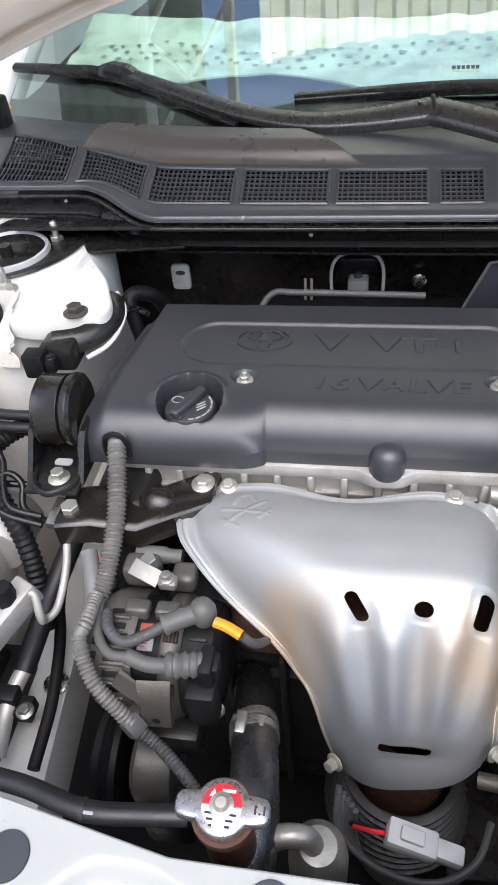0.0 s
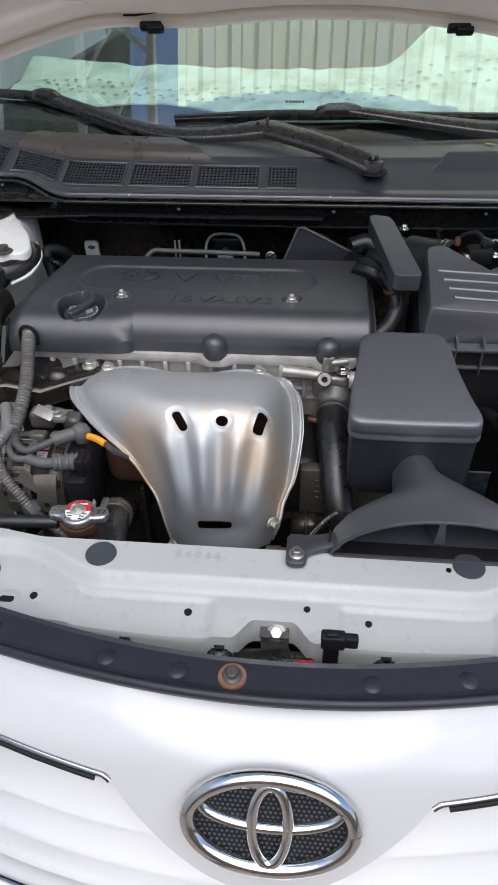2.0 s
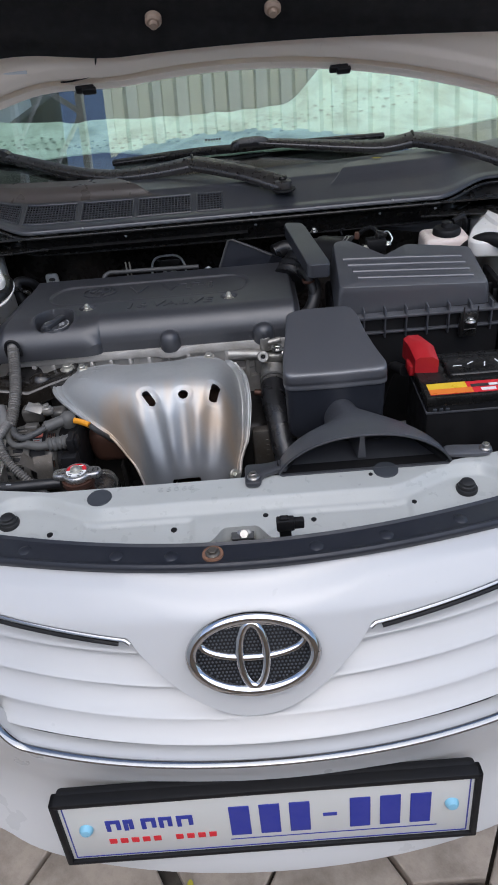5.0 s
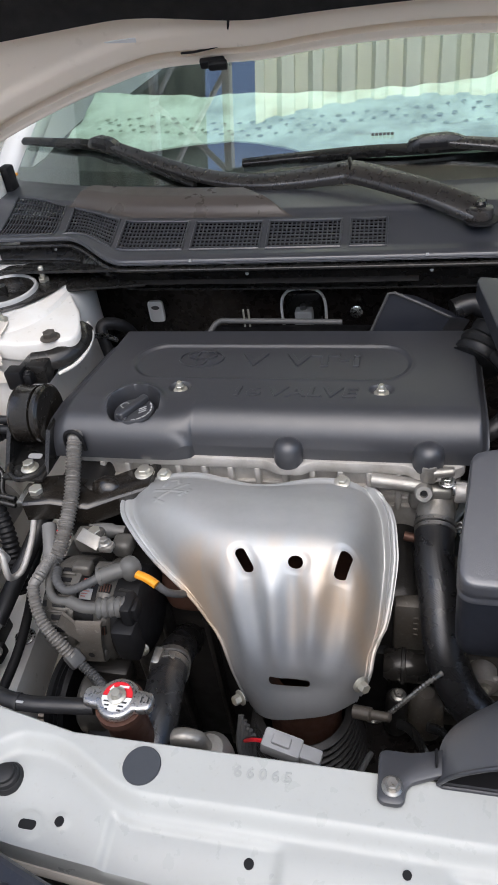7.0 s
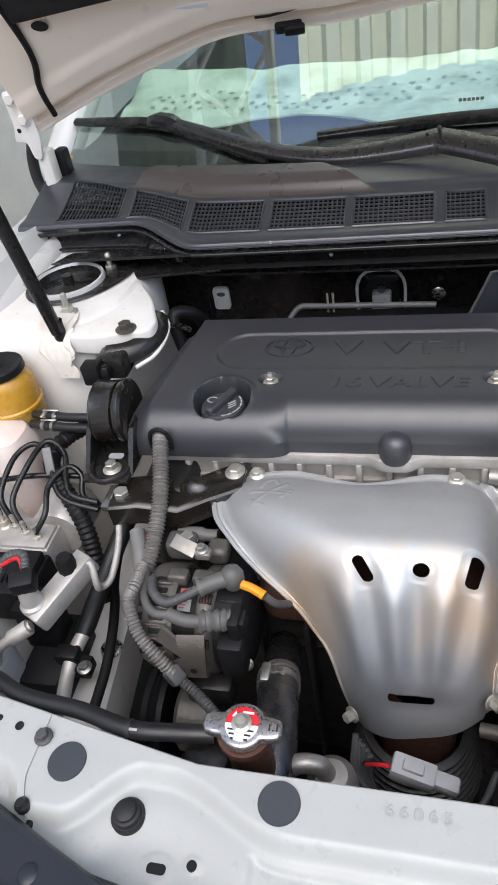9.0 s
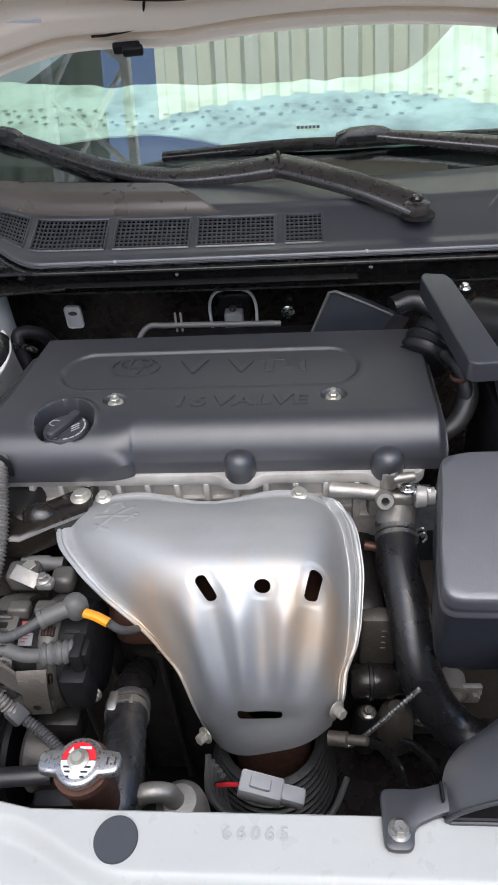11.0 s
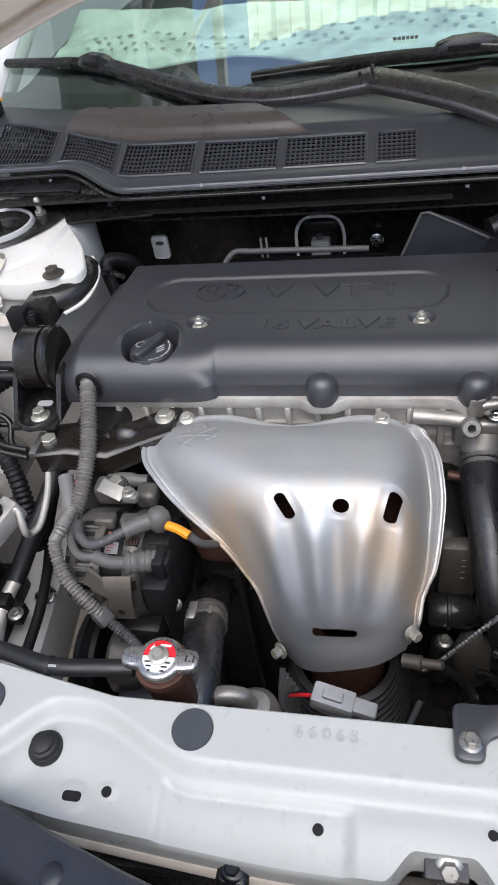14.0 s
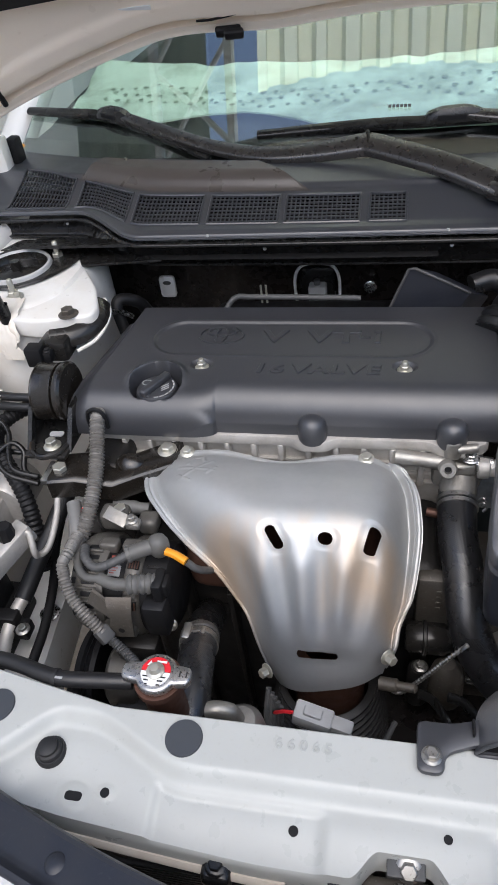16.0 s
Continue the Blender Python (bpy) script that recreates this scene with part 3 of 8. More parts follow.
part("lower_chrome_strip", chrome_line(chrome_z, CX - 0.365, CX + 0.365, 0.0048, 80), dark_chrome, bumper, "thin bright chrome strip")
for s in (-1, 1):
    part("upper_chrome_strip", chrome_line(lambda x: nose_low(x) - 0.002, CX + s * 0.1365, CX + s * 0.66, 0.0024, 80), dark_chrome, bumper, "thin bright chrome strip")
    part("grille_gap", chrome_line(lambda x: nose_low(x) - 0.0065, CX + s * 0.15, CX + s * 0.60, 0.0024), deep_black, bumper)

# dark grey tube drawn as the shadow line below the tongue's edge
part("gap_shade_line", tube([(x, nose_y(nose_low(x), x) + 0.003, nose_low(x) - 0.0012) for x in (CX - 0.138 + 0.276 * i / 60 for i in range(61))], 0.0013, 6, 2), lead_grey, bumper, "thin dark line for the shaded gap round the badge tongue")

# seal strip behind the nose
def strip(u, v):
    x = CX - 0.74 + 1.48 * u
    prof = [(0.0, -0.163, -0.006), (0.06, -0.166, 0.002), (0.14, -0.160, 0.006), (0.22, -0.153, 0.0), (0.34, -0.148, -0.001),
            (0.8, -0.116, -0.002), (0.88, -0.112, 0.001), (0.93, -0.109, -0.004), (1.0, -0.107, -0.035)]
    y = lerp_table(v, [(p[0], p[1]) for p in prof])
    dz = lerp_table(v, [(p[0], p[2]) for p in prof])
    yf, yr = strip_front(x), strip_rear(x)
    return Vector((x, yf + (y + 0.163) / 0.054 * (yr - yf), strip_z(x) + dz))


seal_strip = thing("seal_strip", (CX, -0.13, 0.8), "black plastic radiator seal strip with push clips", "trim strip")
part("strip", sheet(strip, 150, 40, 0.002), strip_black, seal_strip)
for x in (-0.442, -0.369, -0.260, -0.141, -0.075, 0.094, 0.177, 0.27, 0.36):
    at = (x, 0.5 * strip_front(x) + 0.5 * strip_rear(x), strip_z(x) - 0.002)
    part("push_clip", lathe([(0, 0.0026), (0.004, 0.0024), (0.0075, 0.0014), (0.0086, 0.0006), (0.0094, -0.002)], 24, at), strip_black, seal_strip)
part("rust_washer", lathe([(0.0, 0.0012), (0.0122, 0.0012), (0.0128, -0.001)], 24, (-0.026, -0.138, 0.826)), rust, seal_strip, "rust-stained washer")
part("strip_bolt", bolt((-0.026, -0.138, 0.8272), 0.0056, 0.004), alu_dull, seal_strip, "rusty hexagon bolt")

# ---- radiator support ----
def support_back(x):
    return 0.044 + 0.18 * max(0, abs(x - CX) - 0.275)


def support_front(x):
    a = abs(x - CX)
    return -0.062 + 0.09 * max(0, a - 0.12) ** 1.2 + 0.05 * max(0, a - 0.30) + 0.021 * ease(-0.040, -0.016, x) * (1 - ease(0.022, 0.046, x))


def support_top(u, v):
    x = CX - 0.60 + 1.20 * u
    yb, yf = support_back(x), support_front(x)
    if v < 0.06:
        return Vector((x, yb, 0.772 + 0.018 * v / 0.06))
    if v > 0.92:
        k = (v - 0.92) / 0.08
        return Vector((x, yf - 0.004 * math.sin(k * math.pi / 2), 0.768 - 0.022 * k))
    k = (v - 0.06) / 0.86
    y = yb + (yf - yb) * k
    a = abs(x - CX)
    step = -0.004 + 0.038 * ease(0.19, 0.30, a) - 0.045 * ease(0.32, 0.385, a) + 0.032 * ease(0.412, 0.45, a)
    z = 0.7905 - 0.013 * ease(step + 0.006, step - 0.012, y) - 0.006 * ease(step - 0.02, step - 0.06, y)
    # sunk bays either side of the latch, and bosses round two holes
    sunk = ease(-0.212, -0.204, x) * (1 - ease(-0.068, -0.056, x)) + ease(0.066, 0.078, x) * (1 - ease(0.224, 0.232, x))
    z -= 0.0045 * sunk * ease(step - 0.012, step - 0.020, y)
    for hx, hy, hr in ((-0.282, -0.033, 0.0150), (-0.253, -0.026, 0.0085)):
        z += 0.0014 * ease(hr, hr - 0.003, math.hypot(x - hx, (y - hy) * 1.15))
    return Vector((x, y, z))


support = part("radiator_support", sheet(support_top, 380, 70), support_paint, car, "thin white painted radiator support panel")


def support_z(x, y):
    a = abs(x - CX)
    step = -0.004 + 0.038 * ease(0.19, 0.30, a) - 0.045 * ease(0.32, 0.385, a) + 0.032 * ease(0.412, 0.45, a)
    sunk = ease(-0.212, -0.204, x) * (1 - ease(-0.068, -0.056, x)) + ease(0.066, 0.078, x) * (1 - ease(0.224, 0.232, x))
    return 0.7905 - 0.013 * ease(step + 0.006, step - 0.012, y) - 0.006 * ease(step - 0.02, step - 0.06, y) - 0.0045 * sunk * ease(step - 0.012, step - 0.020, y)


for s in (-1, 1):
    def end_plate(u, v, s=s):
        b = 0.422 - 0.012 * ease(0.02, -0.02, 0.075 - 0.10 * v)
        a = b + 0.17 * u
        x = CX + s * a
        yb, yf = support_back(x), support_front(x)
        y = yb + (yf - yb) * (0.02 + 0.88 * v)
        return Vector((x, y, support_z(x, y) + 0.0016))
    part("end_plate", sheet(end_plate, 24, 30, 0.0014), support_paint, support, "overlapping white end plate")
    part("front_hem", tube([(CX + s * a, support_front(CX + s * a) - 0.006, 0.7475) for a in (0.10 + 0.012 * i for i in range(26))], 0.0042, 8, 1, flat=0.6), hem_cream, support, "cream sealed front hem")
    part("side_pin", lathe([(0, 0.006), (0.004, 0.006), (0.0048, 0.004), (0.0064, 0.002), (0.0064, -0.004)], 18, (CX + s * 0.414, -0.010, support_z(CX + s * 0.414, -0.010) + 0.003)), gloss_black, support, "black push pin")
    part("side_strap", box(min(CX + s * 0.404, CX + s * 0.411), max(CX + s * 0.404, CX + s * 0.411), -0.034, -0.012, 0.768, 0.781, 0.002), gloss_black, support)
for x, y in ((-0.191, 0.022), (-0.380, 0.030), (0.207, 0.035), (0.383, 0.047)):
    part("blanking_plug", lathe([(0, 0.0014), (0.0165, 0.0014), (0.0172, 0.0004), (0.0172, -0.002)], 36, (x, y, support_z(x, y) + 0.0006)), pad_grey, support, "dark round blanking plug")
for x, y, a in ((-0.254, -0.027, 0.0042), (-0.086, -0.034, 0.0042), (0.037, -0.025, 0.0036), (0.100, -0.034, 0.0036), (0.235, -0.02, 0.0034), (0.185, 0.028, 0.003), (-0.438, 0.054, 0.0042), (-0.461, 0.059, 0.003), (-0.493, 0.068, 0.0045)):
    part("hole", lathe([(0, 0.0004), (a, 0.0004), (a, -0.002)], 16, (x, y, support_z(x, y) + (0.0020 if x < -0.24 else 0.0006))), deep_black, support)
part("hole", prism(round_poly([(-0.290, -0.037), (-0.274, -0.037), (-0.274, -0.029), (-0.290, -0.029)], 0.0039), 0.768, support_z(-0.282, -0.033) + 0.0018, 0), deep_black, support)
part("support_bolt", bolt((-0.410, 0.047, 0.7925), 0.0055, 0.006), lead_grey, support)
part("stamped_number", turned(lettering("6 6 0 6 5", 0.050, 0.0100, 0.0006), Matrix.Translation((-0.084, 0.029, 0.7912))), grey_mark, support, "stamped number")
for x, y in ((-0.316, 0.0), (0.31, 0.0)):
    stop = thing("bump_stop", (x, y, support_z(x, y)), "black rubber hood bump stop on the support panel", "bump stop", "hood bump stops")
    z = support_z(x, y)
    part("flange", lathe([(0, 0.004), (0.0132, 0.004), (0.0146, 0.002), (0.0146, -0.002)], 24, (x, y, z)), rubber, stop)
    part("buffer", lathe([(0, 0.0135), (0.0075, 0.0135), (0.009, 0.0125), (0.0092, 0.009), (0.0112, 0.008), (0.0122, 0.003), (0, 0.003)], 24, (x, y, z)), rubber, stop)

# hood latch in the notch of the support
latch = thing("hood_latch", (0.01, -0.05, 0.70), "black steel hood latch with its connector", "latch")
part("latch_plate", box(-0.036, 0.046, -0.070, -0.064, 0.66, 0.752, 0.002), gloss_black, latch)
part("bolt_bracket", join(box(-0.010, 0.020, -0.046, -0.036, 0.690, 0.766, 0.002), box(-0.010, 0.020, -0.054, -0.036, 0.763, 0.767, 0.0015)), lead_grey, latch, "grey steel bracket")
part("latch_bolt", turned(bolt((0, 0, 0), 0.0068, 0.007), Matrix.Translation((0.007, -0.046, 0.764)) @ pose(0, 0, 0, 35)), clamp_steel, latch, "zinc hexagon bolt")
for k in range(2):
    part("cable_loop", tube([(-0.030 + 0.024 * k, -0.058, 0.735), (-0.022 + 0.024 * k, -0.066, 0.752), (-0.010 + 0.024 * k, -0.070, 0.753 - 0.004 * k), (0.004 + 0.024 * k, -0.062, 0.742)], 0.0026, 8), deep_black, latch)
part("striker_slot", box(-0.004, 0.028, -0.062, -0.048, 0.70, 0.738, 0.004), steel, latch, "zinc latch jaw")
for x in (-0.148, -0.050, 0.117):
    part("front_tab", join(box(x - 0.013, x + 0.013, -0.076, -0.052, 0.732, 0.755, 0.006, 3), bolt((x, -0.063, 0.7545), 0.0062, 0.005)), gloss_black, latch, "black retainer with its bolt")
part("connector", join(box(0.050, 0.072, -0.096, -0.084, 0.812, 0.8285, 0.002), box(0.054, 0.066, -0.094, -0.086, 0.827, 0.8315, 0.002), box(0.070, 0.084, -0.094, -0.085, 0.813, 0.8265, 0.002)), deep_black, latch)
part("lever", box(0.053, 0.068, -0.088, -0.080, 0.752, 0.818, 0.003), deep_black, latch)
part("return_spring", tube([(0.000 + 0.0009 * i, -0.074 + 0.0052 * math.cos(i * 1.05), 0.748 + 0.0052 * math.sin(i * 1.05)) for i in range(44)], 0.0012, 6, 2), rust, latch, "brown coil spring")
part("latch_lever", turned(box(-0.03, 0.03, -0.006, 0.006, 0, 0.004, 0.001), Matrix.Translation((-0.006, -0.068, 0.752)) @ pose(0, 0, 0, 0, 12, 18)), gloss_black, latch)
part("cable", tube([(-0.05, -0.07, 0.745), (-0.02, -0.082, 0.752), (0.01, -0.082, 0.742), (0.05, -0.07, 0.735)], 0.004, 8), deep_black, latch)
part("pale_tag", box(0.068, 0.088, -0.102, -0.098, 0.780, 0.786, 0.001), light_grey, latch)
part("red_wire", tube([(0.026, -0.072, 0.752), (0.036, -0.076, 0.760), (0.045, -0.070, 0.752)], 0.0022, 6), red_ink, latch)

# radiator behind and below the support
radiator = thing("radiator", (CX, 0.03, 0.30), "black radiator with finned core", "radiator")
part("core", box(-0.36, 0.36, 0.005, 0.03, 0.30, 0.72, 0.003), alu_dull, radiator)
part("top_tank", box(-0.37, 0.37, 0.0, 0.045, 0.715, 0.755, 0.008, 3), deep_black, radiator)
part("condenser", box(-0.36, 0.36, -0.062, -0.045, 0.32, 0.735, 0.003), alu_dull, radiator)
fins = bmesh.new()
for k in range(60):
    y = 0.73 - 0.0065 * k
    fins = join(fins, box(-0.355, 0.355, -0.066, -0.0625, y - 0.0015, y + 0.0015, 0))
part("core_fin", fins, deep_black, radiator, kind="stuff")

# side panels of the bay, towers, rails, firewall, floor
for s in (-1, 1):
    def fender(u, v, s=s):
        y = 0.10 + 1.13 * u
        prof = [(0, 0.668, 0.86), (0.10, 0.690, 0.925), (0.2, 0.712, 0.935), (0.25, 0.72, 0.93), (0.28, 0.735, 0.955), (0.5, 0.83, 0.925), (0.75, 0.90, 0.80), (1, 0.915, 0.42)]
        x, z = lerp_table(v, [(p[0], p[1]) for p in prof]), lerp_table(v, [(p[0], p[2]) for p in prof])
        return Vector((CX + s * (x - 0.22 * (1 - ease(-0.1, 0.5, y)) ** 2), y, z - 0.11 * (1 - ease(-0.1, 0.8, y))))
    part("fender", sheet(fender, 40, 32), white_paint, car, "white painted front fender")

    def side(u, v, s=s):
        y = 0.03 + 0.87 * u
        return Vector((CX + s * (0.56 + 0.10 * v + 0.02 * ease(0.3, 0.6, y) - 0.09 * (1 - ease(0.0, 0.35, y))), y, 0.42 + 0.45 * v - 0.10 * (1 - ease(0, 0.8, y)) * v))
    part("inner_fender", sheet(side, 30, 14, 0.004), bay_paint, car, "white painted inner wing panel")

    def tower_ring(cx, cy, a, b, z, p=2.6, s=s):
        out = []
        for i in range(40):
            t = 2 * math.pi * i / 40
            c, d = math.cos(t), math.sin(t)
            out.append((CX + s * cx + a * math.copysign(abs(c) ** (2 / p), c), cy + b * math.copysign(abs(d) ** (2 / p), d), z))
        return out
    tower = part("strut_tower", loft([tower_ring(0.655, 0.70, 0.145, 0.18, 0.45), tower_ring(0.645, 0.695, 0.135, 0.170, 0.80), tower_ring(0.635, 0.688, 0.132, 0.158, 0.885),
                                      tower_ring(0.632, 0.686, 0.121, 0.143, 0.908), tower_ring(0.628, 0.686, 0.110, 0.125, 0.916), tower_ring(0.622, 0.672, 0.064, 0.064, 0.917, 2), tower_ring(0.622, 0.672, 0.056, 0.056, 0.919, 2), tower_ring(0.622, 0.672, 0.052, 0.052, 0.890, 2)]), bay_paint, car, "white painted strut tower")
    c = (CX + s * 0.622, 0.672)
    part("strut_top", lathe([(0, 0.018), (0.008, 0.018), (0.009, 0.004), (0.022, 0.0), (0.044, -0.002), (0.0455, -0.006)], 28, (*c, 0.9155)), gloss_black, tower, "black strut top inside a ring")
    part("bowl", lathe([(0.0515, 0.926), (0.050, 0.916), (0.0485, 0.9125), (0, 0.9122)], 40, (*c, 0)), bracket_black, tower, "dark bowl round the strut top")
    part("tower_rim", lathe([(0.0505, 0.9245), (0.0525, 0.9285), (0.0555, 0.9275), (0.0575, 0.922), (0.0575, 0.916)], 48, (*c, 0)), white_paint, tower, "white painted tower ring")
    part("tower_strip", prism(round_poly([(CX + s * a, b) for a, b in ((0.666, 0.785), (0.568, 0.782), (0.470, 0.735), (0.385, 0.70), (0.491, 0.688), (0.517, 0.684), (0.545, 0.740), (0.62, 0.752), (0.69, 0.742))], 0.008, 4), 0.9135, 0.9180, 0.0015, 2), gloss_black, tower, "black steel strip behind the strut")
    part("mount_plate", sheet(lambda u, v, s=s, c=c: Vector((c[0] - s * (0.056 + (0.010 + 0.060 * math.exp(-((2 * math.pi * u - 1.9) / 1.0) ** 2)) * v) * math.cos(2 * math.pi * u - 0.8), c[1] + (0.056 + (0.010 + 0.060 * math.exp(-((2 * math.pi * u - 1.9) / 1.0) ** 2)) * v) * math.sin(2 * math.pi * u - 0.8), 0.9200 - 0.002 * ease(0.9, 1, v))), 72, 8, 0.002), gloss_black, tower, "black plate round the strut top")
    part("tower_flange", prism(round_poly([(CX + s * a, b) for a, b in ((0.72, 0.56), (0.66, 0.74), (0.532, 0.718), (0.474, 0.630), (0.448, 0.568), (0.455, 0.545), (0.490, 0.540), (0.530, 0.530), (0.60, 0.540))], 0.014, 5), 0.880, 0.9105, 0.005, 3), bay_paint, tower, "white pressed tower top")
    part("sealant_patch", sheet(lambda u, v, s=s: Vector((CX + s * (0.628 - 0.034 * v - (0.062 - 0.032 * v) * u + (0.010 * noise.noise(Vector((u * 2, v * 6, s))) + 0.004 * noise.noise(Vector((u * 5, v * 15, s + 4)))) * (0.4 + v)), lerp_table(v + 0.08 * noise.noise(Vector((u * 6, 3, s))), [(0, 0.580), (0.3, 0.546), (0.5, 0.530), (0.7, 0.5235), (1, 0.5215)]), lerp_table(v, [(0, 0.919), (0.3, 0.912), (0.5, 0.897), (0.7, 0.878), (1, 0.850)]))), 24, 24, 0.002), sealant, tower, "cream brushed-on sealant")
    for dx, dy in ((0.055, 0.04), (0.035, -0.085), (-0.07, 0.0)):
        p = (c[0] - s * dx, c[1] + dy, 0.917)
        part("stud_nut", join(bolt(p, 0.009, 0.009), lathe([(0.0045, 0), (0.0045, 0.028), (0.003, 0.030), (0, 0.030)], 12, p)), zinc, tower, "zinc plated stud and nut")
    part("frame_rail", loft([[(CX + s * (0.47 + dx), 0.05, 0.58 + dz) for dx, dz in ((-0.022, -0.05), (0.03, -0.05), (0.03, 0.03), (-0.022, 0.03))],
                             [(CX + s * (0.50 + dx), 0.40, 0.60 + dz) for dx, dz in ((-0.022, -0.05), (0.03, -0.05), (0.03, 0.03), (-0.022, 0.03))],
                             [(CX + s * (0.50 + dx), 0.88, 0.60 + dz) for dx, dz in ((-0.022, -0.05), (0.03, -0.05), (0.03, 0.03), (-0.022, 0.03))]]), bay_paint, car, "white painted frame rail", smooth=False)

part("firewall", sheet(lambda u, v: Vector((-0.72 + 1.44 * u, 0.885 + 0.012 * math.sin(u * 9) + 0.03 * (1 - v), 0.28 + 0.68 * v)), 40, 20, 0.006), wall_dark, car, "dark lined firewall")
part("firewall_shelf", sheet(lambda u, v: Vector((-0.62 + 1.24 * u, 0.70 + 0.19 * v, 0.944 - 0.08 * v + 0.01 * math.sin(v * 3))), 30, 8, 0.004), gloss_black, car, "black painted ledge under the cowl")
part("undertray", box(-0.62, 0.64, -0.03, 0.9, 0.17, 0.19, 0.004), deep_black, car)
plate_tab = thing("firewall_tab", (-0.441, 0.874, 0.76), "light metal tab on the firewall", "bracket")
part("tab", box(-0.456, -0.426, 0.868, 0.874, 0.757, 0.800, 0.006), white_ink, plate_tab)
part("tab_hole", turned(prism(ellipse(0, 0, 0.008, 0.004, 18), 0, 0.0006, 0), Matrix.Translation((-0.441, 0.8678, 0.787)) @ pose(0, 0, 0, 90)), lead_grey, plate_tab)
part("tab_stud", lathe([(0.005, 0), (0.005, 0.006), (0, 0.007)], 14, (-0.441, 0.868, 0.783), "y"), steel, plate_tab)
part("firewall_bolt", turned(bolt((0, 0, 0), 0.0075, 0.010), Matrix.Translation((-0.063, 0.872, 0.773)) @ pose(0, 0, 0, 90)), steel, car, "zinc bolt on the firewall")
loop = thing("heat_shield_eye", (-0.157, 0.88, 0.75), "white-edged lug with a bracket on the firewall", "bracket")
part("loop_trim", tube([(-0.196, 0.872, 0.735), (-0.198, 0.872, 0.79), (-0.185, 0.872, 0.815), (-0.157, 0.872, 0.82), (-0.13, 0.872, 0.815), (-0.118, 0.872, 0.79), (-0.118, 0.872, 0.735)], 0.0028, 8), white_ink, loop, "white edge trim")
part("loop_plate", box(-0.190, -0.125, 0.874, 0.880, 0.73, 0.81, 0.008), gloss_black, loop)
# pale grey in place of steel, to look lit under the apron
part("lug", box(-0.172, -0.140, 0.850, 0.874, 0.745, 0.785, 0.004), light_grey, loop, "steel lug, coloured pale as if lit")
part("lug_stud", lathe([(0.006, 0), (0.006, 0.008), (0, 0.009)], 16, (-0.157, 0.862, 0.785)), lead_grey, loop)

# roof and cabin behind the glass
def rear(x):
    return 0.862 + 0.30 * x * x


def glass_at(u, w, inset=0.0):
    x = -0.76 + 1.52 * u
    k = 1 - 0.16 * w
    return Vector((x * k, rear(x) + 0.80 * w - 0.10 * w * x * x + inset, 0.985 + 0.49 * w - 0.05 * w * w - 0.02 * x * x - inset * 0.9))


screen = part("windscreen", sheet(lambda u, w: glass_at(u, w), 40, 20, 0.005), glass, car, "tinted windscreen glass")
screen.visible_shadow = False
for s in (0.0, 1.0):
    part("windscreen_pillar", tube([glass_at(s, w / 6) + Vector((0.03 if s else -0.03, 0.03, -0.01)) for w in range(7)], 0.035, 12, 3), white_paint, car, "white painted windscreen pillar")
part("roof", sheet(lambda u, v: Vector(((-0.64 + 1.28 * u), glass_at(u, 1).y + 1.5 * v, glass_at(0.5, 1).z - 0.05 * (2 * u - 1) ** 2 + 0.03 * math.sin(v * math.pi))), 16, 12, 0.01), white_paint, car, "white painted roof panel")
part("dashboard", sheet(lambda u, v: Vector((-0.74 + 1.48 * u, rear(-0.74 + 1.48 * u) + 0.05 + 0.62 * v, 0.975 + 0.03 * math.sin(v * 2.5) - 0.25 * ease(0.85, 1, v))), 30, 20, 0.01), leather, car, "dark dashboard top")
part("cabin_floor", box(-0.7, 0.7, 1.3, 3.1, 0.40, 0.42, 0.005), leather, car)
part("cabin_back", box(-0.7, 0.7, 2.4, 2.46, 0.42, 1.3, 0.02), leather, car)
for s in (-1, 1):
    part("cabin_side", box(s * 0.74 - 0.02, s * 0.74 + 0.02, 1.1, 3.0, 0.42, 0.98, 0.01), leather, car)
part("screen_band", sheet(lambda u, w: glass_at(u, 0.055 * w, 0.006), 40, 3, 0.002), deep_black, car)

# silver shade lying on the dashboard behind the glass
shade = thing("sunshade", (0, 1.05, 1.0), "crumpled silver foil sunshade behind the windscreen", "sunshade")


def shade_start(x):
    """Where the foil begins behind the foot of the glass."""
    return 0.10 + 0.12 * math.exp(-((x + 0.32) / 0.16) ** 2) + 0.06 * ease(-0.45, -0.62, x)


def shade_at(u, v):
    x = -0.70 + 1.40 * u
    n = noise.noise(Vector((x * 7, v * 4, 0.3))) + 0.6 * noise.noise(Vector((x * 23, v * 9, 2.3)))
    lift = 0.10 * ease(0.15, 0.30, x) * v * v
    start = shade_start(x)
    return Vector((x, rear(x) + start + (0.40 - start) * v + 0.006 * n, 1.010 + 0.042 * v * v + lift + (0.002 + 0.005 * ease(0.1, 0.4, v)) * n))


part("foil", sheet(shade_at, 90, 24, 0.003), foil, shade)
